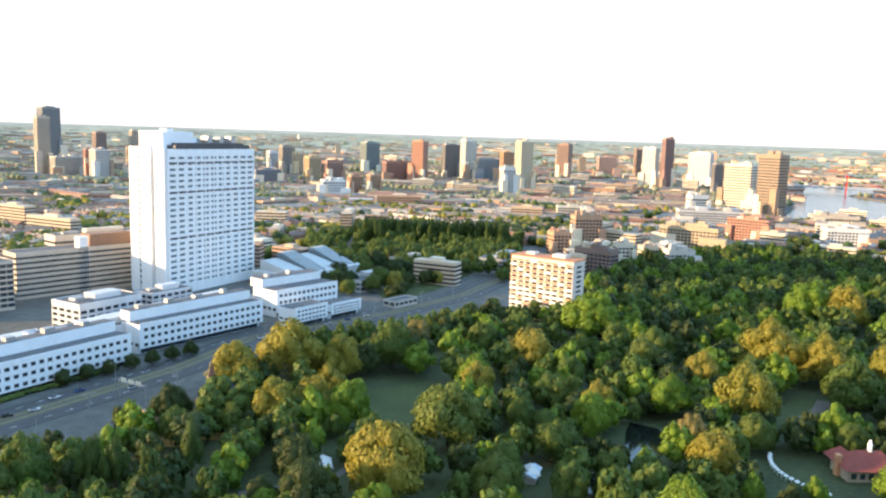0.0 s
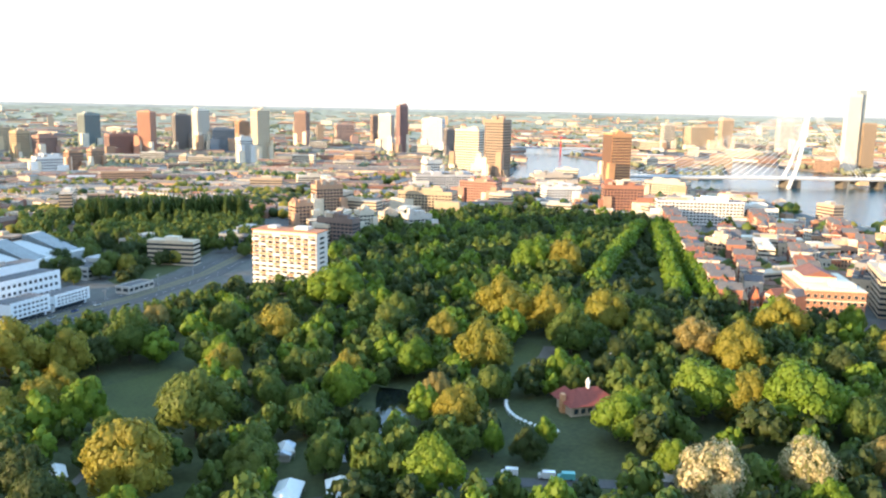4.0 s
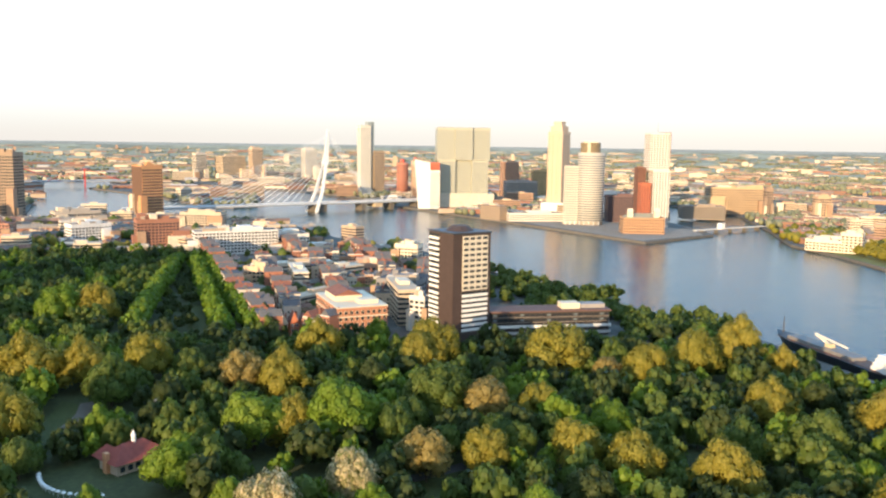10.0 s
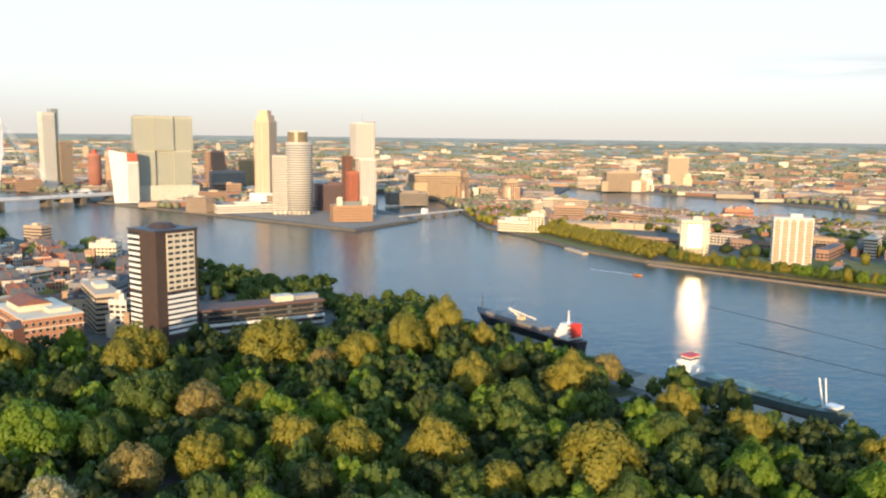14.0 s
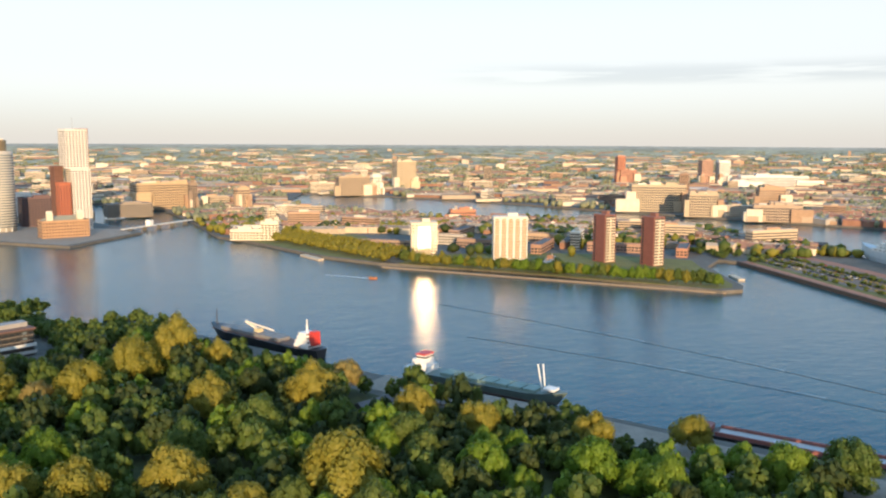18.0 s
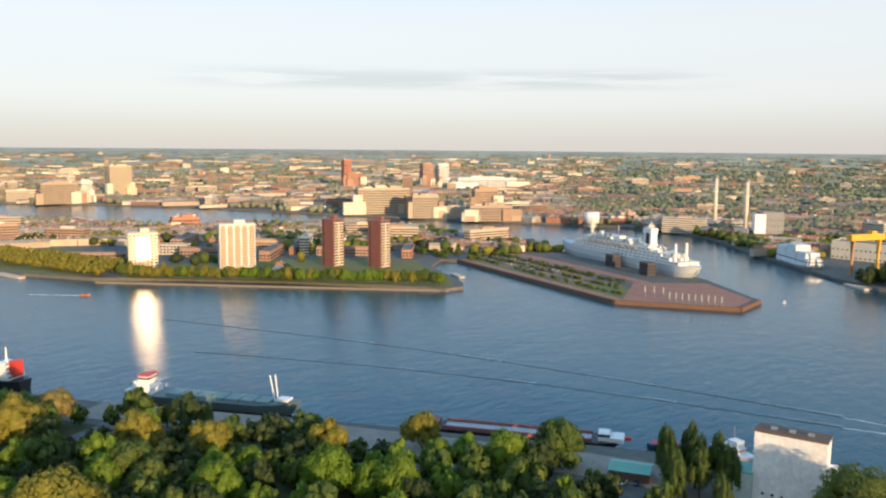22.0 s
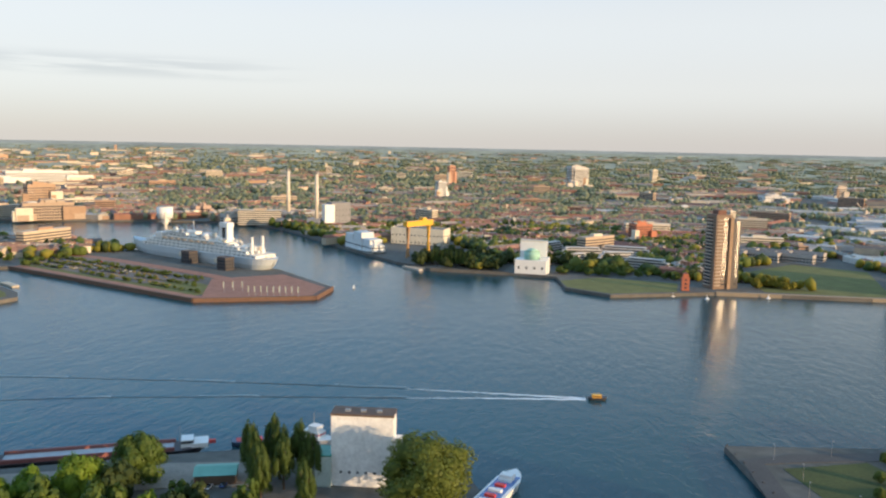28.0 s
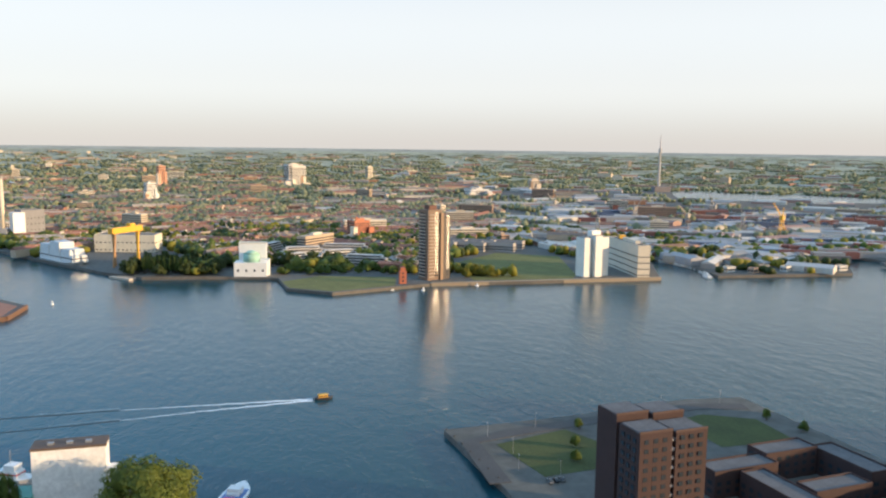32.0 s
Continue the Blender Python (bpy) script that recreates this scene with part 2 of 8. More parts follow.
class Build:
    """Collects simple solids into one mesh."""

    def __init__(self):
        self.v, self.f, self.m = [], [], []

    def add(self, verts, faces, mi=0):
        n = len(self.v)
        self.v += verts
        self.f += [tuple(i + n for i in f) for f in faces]
        self.m += [mi] * len(faces)
        return self

    def box(self, cx, cy, z0, z1, w, d, rot=0.0, mi=0, taper=1.0):
        c, s = math.cos(radians(rot)), math.sin(radians(rot))
        vs = []
        for z, k in ((z0, 1.0), (z1, taper)):
            for px, py in ((-w / 2, -d / 2), (w / 2, -d / 2), (w / 2, d / 2), (-w / 2, d / 2)):
                px, py = px * k, py * k
                vs.append((cx + px * c - py * s, cy + px * s + py * c, z))
        return self.add(vs, [(0, 3, 2, 1), (4, 5, 6, 7), (0, 1, 5, 4), (1, 2, 6, 5), (2, 3, 7, 6), (3, 0, 4, 7)], mi)

    def gable(self, cx, cy, z0, z1, w, d, rot=0.0, mi=0, hip=0.0):
        """A ridged roof along its width."""
        c, s = math.cos(radians(rot)), math.sin(radians(rot))
        k = w / 2 - hip
        vs = [(cx + px * c - py * s, cy + px * s + py * c, z) for px, py, z in (
            (-w / 2, -d / 2, z0), (w / 2, -d / 2, z0), (w / 2, d / 2, z0), (-w / 2, d / 2, z0), (-k, 0, z1), (k, 0, z1))]
        return self.add(vs, [(0, 1, 5, 4), (2, 3, 4, 5), (1, 2, 5), (3, 0, 4), (0, 3, 2, 1)], mi)

    def cyl(self, cx, cy, z0, z1, r0, r1=None, n=12, mi=0):
        r1 = r0 if r1 is None else r1
        vs = [(cx + r * math.cos(a * math.tau / n), cy + r * math.sin(a * math.tau / n), z) for z, r in ((z0, r0), (z1, r1)) for a in range(n)]
        fs = [(i, (i + 1) % n, n + (i + 1) % n, n + i) for i in range(n)] + [tuple(range(n - 1, -1, -1)), tuple(range(n, 2 * n))]
        return self.add(vs, fs, mi)

    def rod(self, a, b, r, n=5, mi=0, r1=None):
        a, b = Vector(a), Vector(b)
        w = (b - a).normalized()
        u = w.orthogonal().normalized()
        t = w.cross(u)
        vs = [tuple(p + (u * math.cos(i * math.tau / n) + t * math.sin(i * math.tau / n)) * q) for p, q in ((a, r), (b, r if r1 is None else r1)) for i in range(n)]
        fs = [(i, (i + 1) % n, n + (i + 1) % n, n + i) for i in range(n)] + [tuple(range(n - 1, -1, -1)), tuple(range(n, 2 * n))]
        return self.add(vs, fs, mi)

    def loft(self, rings, mi=0, caps=True):
        """Skins rings of equal length."""
        n = len(rings[0])
        vs = [tuple(p) for r in rings for p in r]
        fs = [(k * n + i, k * n + (i + 1) % n, (k + 1) * n + (i + 1) % n, (k + 1) * n + i) for k in range(len(rings) - 1) for i in range(n)]
        if caps:
            fs += [tuple(range(n - 1, -1, -1)), tuple((len(rings) - 1) * n + i for i in range(n))]
        return self.add(vs, fs, mi)

    def prism(self, pts, z0, z1, mi=0, side=None):
        """A flat-topped slab over any outline."""
        n = len(pts)
        area = sum(pts[i][0] * pts[(i + 1) % n][1] - pts[(i + 1) % n][0] * pts[i][1] for i in range(n))
        if area < 0:
            pts = pts[::-1]
        tri = geometry.tessellate_polygon([[Vector((x, y, 0)) for x, y in pts]])
        top = []
        for t in tri:
            a, b, c = (pts[i] for i in t)
            up = (b[0] - a[0]) * (c[1] - a[1]) - (b[1] - a[1]) * (c[0] - a[0]) > 0
            top.append(tuple(n + i for i in (t if up else t[::-1])))
        vs = [(x, y, z) for z in (z0, z1) for x, y in pts]
        self.add(vs, top, mi)
        base = len(self.v) - 2 * n
        fs = [(base + i, base + (i + 1) % n, base + n + (i + 1) % n, base + n + i) for i in range(n)]
        self.f += fs
        self.m += [mi if side is None else side] * n
        return self

    def mesh(self, name, *mats):
        me = bpy.data.meshes.new(name)
        me.from_pydata(self.v, [], self.f)
        for x in mats:
            me.materials.append(x)
        if len(mats) > 1:
            me.polygons.foreach_set("material_index", self.m)
        return me


def smooth(me):
    me.polygons.foreach_set("use_smooth", [True] * len(me.polygons))
    return me


def thing(name, x, y, z=0.0, rot=0.0, label="", category="", group="", kind=""):
    ob = new(name)
    ob.empty_display_size = 2
    ob.matrix_basis = pose(x, y, z, 0, 0, rot)
    return tagged(ob, label, category, group, kind)


def part(name, me, parent, loc=(0, 0, 0), rot=0.0, label="", kind=""):
    ob = new(name, me)
    ob.parent = parent
    ob.location = loc
    ob.rotation_euler = (0, 0, radians(rot))
    return tagged(ob, label, kind="stuff" if name == "glazing" else kind)


def solid(name, me, label="", category="", kind="", x=0, y=0, z=0, rot=0.0, group=""):
    ob = new(name, me)
    ob.matrix_basis = pose(x, y, z, 0, 0, rot)
    return tagged(ob, label, category, group, kind)


CACHE = {}
KEEP = []


def box_mesh(w, d, h, m):
    """A shared box that stands on its base."""
    key = ("box", round(w, 2), round(d, 2), round(h, 2), m.name)
    if key not in CACHE:
        CACHE[key] = Build().box(0, 0, 0, h, w, d).mesh("box", m)
    return CACHE[key]


def win_row(w, d, cw, cd, ww, wh, m, sides="fblr", out=0.1):
    """The windows of one storey, each with its own depth."""
    key = ("row", round(w, 1), round(d, 1), cw, cd, round(ww, 2), round(wh, 2), m.name, sides)
    if key in CACHE:
        return CACHE[key]
    b = Build()
    for side, n, span, off in (("f", cw, w, -d / 2), ("b", cw, w, d / 2), ("l", cd, d, -w / 2), ("r", cd, d, w / 2)):
        if side not in sides or n < 1:
            continue
        step = span / n
        for i in range(n):
            p = -span / 2 + (i + 0.5) * step
            pw = step * ww
            if side in "fb":
                b.box(p, off, 0, wh, pw, 2 * out)
            else:
                b.box(off, p, 0, wh, 2 * out, pw)
    CACHE[key] = b.mesh("glazing", m)
    return CACHE[key]


def shell(w, d, h, wall, roof):
    """Walls with a parapet, and a roof set down behind it."""
    a, c, k = w / 2, d / 2, 0.4
    vs = [(x, y, z) for (p, q, z) in ((a, c, 0), (a, c, h), (a - k, c - k, h), (a - k, c - k, h - 0.9)) for x, y in ((-p, -q), (p, -q), (p, q), (-p, q))]
    fs = [(4 * r + i, 4 * r + (i + 1) % 4, 4 * r + 4 + (i + 1) % 4, 4 * r + 4 + i) for r in range(3) for i in range(4)] + [(3, 2, 1, 0), (12, 13, 14, 15)]
    b = Build().add(vs, fs)
    return b.mesh("wall_body", wall), Build().box(0, 0, 0, 0.25, w - 0.82, d - 0.82).mesh("roof", roof)


def block(name, x, y, w, d, h, rot=0.0, wall=None, glass=None, storey=3.2, cols=None, ww=0.7, wh=1.75, base=1.0, label="", category="building",
          group="", roof=None, plant=True, z=0.0, sides="fblr", top=0.0):
    """A flat-roofed building, storey by storey."""
    wall, glass, roof = wall or WHITE, glass or GLASS, roof or ROOFING
    KEEP.append((x, y, 0.55 * max(w, d) + 6))
    label = label or "%s %s with rows of windows" % (tone(wall.diffuse_color), name.replace("_", " "))
    t = thing(name, x, y, z, rot, label, category, group)
    me, rf = shell(w, d, h, wall, roof)
    part("wall_body", me, t)
    part("roof", rf, t, (0, 0, h - 0.88))
    cw, cd = cols or (max(2, round(w / 3.6)), max(1, round(d / 3.6)))
    n = max(1, int((h - 1.2 - base - top) / storey))
    row = win_row(w, d, cw, cd, ww, wh, glass, sides)
    for k in range(n):
        part("glazing", row, t, (0, 0, base + 0.9 + k * storey))
    if plant:
        part("plant_room", box_mesh(w * 0.42, d * 0.4, 3.2, wall), t, (w * 0.08, 0, h - 0.7))
        part("roof_unit", box_mesh(w * 0.16, d * 0.22, 1.6, METAL), t, (-w * 0.28, d * 0.1, h - 0.7))
    return t


def tone(c):
    """An everyday word for a wall colour."""
    r, g, b = c[0], c[1], c[2]
    if max(r, g, b) < 0.16:
        return "dark glass-fronted"
    if r > 2.2 * g:
        return "red brick"
    if r > 1.45 * b and r < 0.5:
        return "warm brown brick"
    if r > 1.3 * b:
        return "sunlit sandy"
    return "white rendered" if r > 0.6 else "grey concrete"


def tower(name, az, dist, seen, h, turn=25.0, ratio=0.8, **kw):
    """A block placed by bearing and distance, its broad face turned from the line of sight."""
    k = abs(math.cos(radians(turn))) + ratio * abs(math.sin(radians(turn)))
    w = seen / k
    x, y = at(az, dist + w * 0.4)
    q = random.Random(int(az * 100 + dist))
    b = Build()
    for i in range(6):
        bw, bd, bh = w * q.uniform(0.15, 0.45), w * ratio * q.uniform(0.2, 0.5), h * q.uniform(0.15, 0.5) if h > 60 else h * q.uniform(0.3, 0.8)
        b.box(q.choice((-1, 1)) * w * q.uniform(0.35, 0.6), -w * ratio * q.uniform(0.35, 0.6), 0, bh, bw, bd, 0, i % 2)
        tw = w * q.uniform(0.08, 0.22)
        b.box(w * q.uniform(-0.36, 0.36), w * ratio * q.uniform(-0.3, 0.3), h - 1, h + q.uniform(1.5, 5), tw, tw, 0, i % 2)
    t = block(name, x, y, w, w * ratio, h, -az + turn, storey=3.2 if dist < 1200 else 4.4, wh=1.8 if dist < 1200 else 2.5, **kw)
    part("annexe", b.mesh("annexe", kw["wall"], ROWWALL), t, kind="stuff")
    return t

# the land: flat to 2.6 km, beyond that drawn together and lifted towards the horizon
FLAT, TALL = 2600.0, 120.0


def far(az, dist):
    """Place and scale of a spot at a true distance."""
    if dist <= FLAT:
        return (*at(az, dist), 0.0, 1.0)
    r = FLAT + 2300.0 * (1 - FLAT / dist)
    return (*at(az, r), TALL * (1 - r / dist), r / dist)


def arc(a0, a1, r=FLAT + 2):
    n = max(2, int(abs(a1 - a0) / 2))
    return [at(a0 + (a1 - a0) * i / n, r) for i in range(n + 1)]


NORTH = [(1114, 803), (1139, 642), (1190, 610), (1150, 450), (1112, 382), (1068, 346), (971, 272), (909, 193), (876, 148), (772, 80), (717, 37), (670, -20),
         (608, -50), (562, -68), (516, -126), (436, -162), (352, -198), (282, -240), (226, -266), (165, -298), (112, -322), (58, -322), (40, -290), (30, -150), (-25, -10),
         (-30, 700)] + arc(-2, 55.5)
SOUTH = [(1990, 830), (1938, 711), (1763, 467), (1492, 295), (1233, 67), (1033, -103), (1149, -205), (1210, -199), (1326, -165), (1771, -200), (1618, -250),
         (1494, -307), (1223, -297), (1054, -281), (963, -306), (819, -329), (743, -363), (680, -421), (603, -477), (509, -525), (462, -546), (457, -566), (470, -582),
         (561, -640), (590, -690), (571, -698), (322, -599), (232, -638), (233, -684), (315, -762), (516, -845), (659, -872), (740, -900), (792, -937), (880, -915), (1000, -820),
         (1115, -680), (1355, -595), (1540, -540), (1850, -700), (1660, -835), (1480, -930), (1230, -990), (1073, -1036), (872, -1101), (720, -1160), (568, -1192), (458, -1125),
         (316, -959), (217, -854), (172, -819), (90, -816), (41, -806), (30, -745), (-11, -720), (-107, -762), (-212, -766), (-345, -783), (-387, -906), (-415, -904),
         (-411, -785), (-568, -790), (-592, -829), (-576, -913), (-644, -945), (-675, -867), (-1500, -760), (-2480, -780)] + arc(252.5, 62.0)
ISLE = [(2250, 1210), (1842, 1152), (1701, 967), (1570, 820), (1400, 640), (1385, 585), (1450, 575), (1560, 600), (1740, 680), (1883, 830), (2290, 1150)]
WEST = [(-57, -362), (-119, -374), (-190, -393), (-222, -393), (-230, -347), (-239, -299), (-330, -250), (-900, -330), (-2550, -480)] + arc(259.5, 357.5) + [(-80, 700), (-85, 0), (-71, -294)]


def inside(x, y, pts):
    hit, n = False, len(pts)
    for i in range(n):
        (x0, y0), (x1, y1) = pts[i], pts[i - 1]
        if (y0 > y) != (y1 > y) and x < (x1 - x0) * (y - y0) / (y1 - y0) + x0:
            hit = not hit
    return hit


for nm, pts in (("ground_north_bank", NORTH), ("ground_south_bank", SOUTH), ("ground_isle", ISLE), ("ground_west", WEST)):
    solid(nm, Build().prism(pts, -5, 0, 0, 1).mesh(nm, GROUND, QUAY), "grey paved city ground ending at a stone quay", "ground", "structure")

b = Build()
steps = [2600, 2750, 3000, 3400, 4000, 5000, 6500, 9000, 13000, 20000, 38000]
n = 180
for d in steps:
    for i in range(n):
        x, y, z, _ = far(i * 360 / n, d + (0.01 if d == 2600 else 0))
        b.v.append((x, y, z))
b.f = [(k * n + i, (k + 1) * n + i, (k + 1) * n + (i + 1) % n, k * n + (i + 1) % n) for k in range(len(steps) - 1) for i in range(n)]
# the outermost ring gets a paler, greyer colour that imitates horizon haze
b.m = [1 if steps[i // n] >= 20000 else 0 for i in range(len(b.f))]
solid("ground_far", b.mesh("ground_far", FARLAND_HAZED, mat("horizon_haze_tone", (0.34, 0.33, 0.27), 0.95, var=0.3, size=300, fine=60)), "green and brown far land with haze put into its colours", "ground", "structure")
solid("water", Build().prism(arc(0, 358, 2640), -6, -3).mesh("water", WATER), "rippled blue-grey river water", "water", "structure")


def sheet(name, pts, m, z=0.06, label="", cat="ground", kind="structure"):
    return solid(name, Build().prism(pts, z - 0.3, z).mesh(name, m), label, cat, kind)


PARK = [(0, 282), (37, 300), (101, 342), (151, 380), (227, 398), (300, 395), (350, 395), (356, 420), (440, 480), (560, 540), (640, 545), (735, 520), (750, 390), (728, 330), (504, 196), (446, 160), (451, 95),
        (458, 30), (470, -20), (485, -104), (406, -142), (374, -160), (342, -172), (279, -208), (205, -228), (163, -250), (110, -262), (60, -240), (30, -120), (15, 60)]
sheet("park_floor", PARK, PARKFLOOR, label="shaded grass and leaf litter under the park trees")
sheet("lawn_1", [(128, 258), (150, 310), (186, 312), (190, 280), (160, 255)], LAWN, 0.12, "mown green park lawn")
sheet("lawn_2", [(244, 66), (262, 18), (296, 25), (280, 60)], LAWN, 0.12, "mown green park lawn")
sheet("lawn_3", [(284, 206), (330, 222), (320, 196), (300, 170), (288, 172)], LAWN, 0.12, "mown green park lawn")
sheet("lawn_4", [(440, 215), (712, 348), (716, 342), (444, 198)], LAWN, 0.12, "long green lawn of a tree avenue")
sheet("lawn_5", [(-77, -341), (-113, -356), (-126, -335), (-112, -309), (-89, -304)], LAWN, 0.12, "square of mown grass on the quay")
sheet("lawn_6", [(-170, -362), (-188, -369), (-211, -359), (-214, -330), (-176, -326)], LAWN, 0.12, "square of mown grass on the quay")
MEADOW = mat("meadow_grass", (0.14, 0.145, 0.042), 0.95, var=0.35, size=14, fine=1.5)
sheet("lawn_7", [(36, -782), (28, -748), (-11, -726), (-70, -752), (-75, -800), (0, -812)], MEADOW, 0.12, "sunlit river-bank grass")
sheet("lawn_8", [(-150, -776), (-250, -776), (-262, -800), (-285, -940), (-215, -975), (-140, -880)], MEADOW, 0.12, "grass field between dykes and flats")
sheet("lawn_9", [(1000, -300), (820, -334), (745, -368), (800, -410), (960, -450), (1100, -412)], MEADOW, 0.12, "green river-side park")
sheet("lawn_10", [(560, -700), (330, -612), (300, -640), (420, -700), (600, -790), (690, -850)], MEADOW, 0.12, "grass strip beside a car park")


sheet("lawn_11", [(730, -377), (640, -440), (520, -517), (470, -550), (468, -566), (480, -580), (562, -632), (600, -660), (690, -600), (745, -520), (770, -440)], MEADOW, 0.1, "grass and gardens round the river flats")

sheet("lawn_12", [(250, 472), (300, 497), (345, 532), (382, 562), (362, 578), (300, 542), (255, 502)], LAWN, 0.12, "grass verge beside the main road")

sheet("pier_apron", [(1240, 55), (1045, -100), (1140, -190), (1200, -190), (1330, -40), (1330, 100)], PAVING, 0.12, "pale paved pier head")


def strip(name, pts, w, m, z=0.15, label="", cat="road"):
    """A road or path of even width."""
    left, right = [], []
    for i, p in enumerate(pts):
        a, c = pts[max(0, i - 1)], pts[min(len(pts) - 1, i + 1)]
        dx, dy = c[0] - a[0], c[1] - a[1]
        k = w / 2 / math.hypot(dx, dy)
        left.append((p[0] - dy * k, p[1] + dx * k))
        right.append((p[0] + dy * k, p[1] - dx * k))
    return sheet(name, left + right[::-1], m, z, label, cat)


strip("road_1", [(-20, 318), (24, 342), (91, 381), (138, 420), (184, 432), (240, 446), (310, 476), (390, 530), (520, 640), (700, 800)], 26, ASPHALT, 0.15, "wide grey asphalt main road with tram tracks")
strip("road_2", [(120, 190), (190, 146), (213, 120), (228, 99), (272, 52), (300, 20)], 6, ASPHALT, 0.18, "narrow grey park road", "path")
sheet("road_3", [(328, 212), (331, 208), (311, 192), (292, 178), (281, 171), (276, 176), (279, 190), (284, 198), (298, 202), (313, 205)], mat("park_gravel", (0.15, 0.135, 0.115), 0.9, var=0.3, size=6, fine=0.8), 0.18, "pale gravel park path", "path")
strip("road_4", [(74, 237), (106, 235), (122, 248), (130, 262), (136, 282), (143, 300), (152, 310)], 3, MATS["park_gravel"], 0.18, "pale gravel park path", "path")
strip("road_5", [(372, -178), (300, -214), (213, -252), (160, -276), (128, -286)], 24, PAVING, 0.22, "grey quay apron", "quay")
strip("road_6", [(440, 140), (520, 200), (735, 328), (860, 400)], 12, ASPHALT, 0.15, "street between trees and houses")
strip("road_7", [(455, 90), (560, 100), (700, 130), (850, 170)], 12, ASPHALT, 0.15, "street between houses")
strip("road_8", [(-70, -300), (-66, -345), (-85, -354), (-120, -364), (-190, -381), (-216, -378)], 9, ASPHALT, 0.22, "paved quay promenade", "quay")
sheet("pond", [(231, 229), (236, 219), (232, 211), (222, 200), (210, 196), (203, 186), (190, 180), (176, 180), (170, 190), (180, 197), (192, 199), (199, 209), (212, 212), (222, 222)], mat("pond_water", (0.012, 0.017, 0.014), 0.08, var=0.2), 0.16, "dark winding park pond", "water")
sheet("pier_paving", [(318, -604), (236, -640), (238, -680), (300, -735), (352, -690)], BRICKPAVE, 0.2, "red paved pier head")
sheet("car_park", [(560, -715), (400, -650), (360, -680), (420, -730), (560, -790), (640, -800)], mat("worn_asphalt", (0.19, 0.15, 0.12), 0.9, var=0.3, size=9, fine=1), 0.16, "grey asphalt car park on the pier")
strip("pier_promenade_1", [(568, -703), (322, -605), (236, -643)], 9, BRICKPAVE, 0.24, "red paved promenade along the pier edge")
strip("pier_promenade_2", [(610, -800), (520, -775), (440, -742), (360, -706), (330, -690)], 13, BRICKPAVE, 0.24, "red paved promenade beside the liner")
sheet("dock_basin_1", [(-1090, -2434), (-1380, -2520), (-1834, -1800), (-1423, -1842), (-912, -1965)], WATER, 0.1, "distant dock basin", "water")
sheet("dock_basin_2", [(-417, -1404), (-430, -1365), (-1005, -1270), (-1200, -1200), (-1250, -1260), (-1005, -1310)], WATER, 0.1, "distant dock basin", "water")
sheet("dock_basin_3", [(1900, -560), (2250, -560), (2400, -640), (1950, -650)], WATER, 0.1, "distant strip of harbour water", "water")

# trees


def ball(sub=1):
    me = bmesh.new()
    bmesh.ops.create_icosphere(me, subdivisions=sub, radius=1.0)
    vs = np.array([v.co[:] for v in me.verts])
    fs = np.array([[v.index for v in f.verts] for f in me.faces])
    me.free()
    return vs, fs


BALL = {1: ball(1), 2: ball(2)}


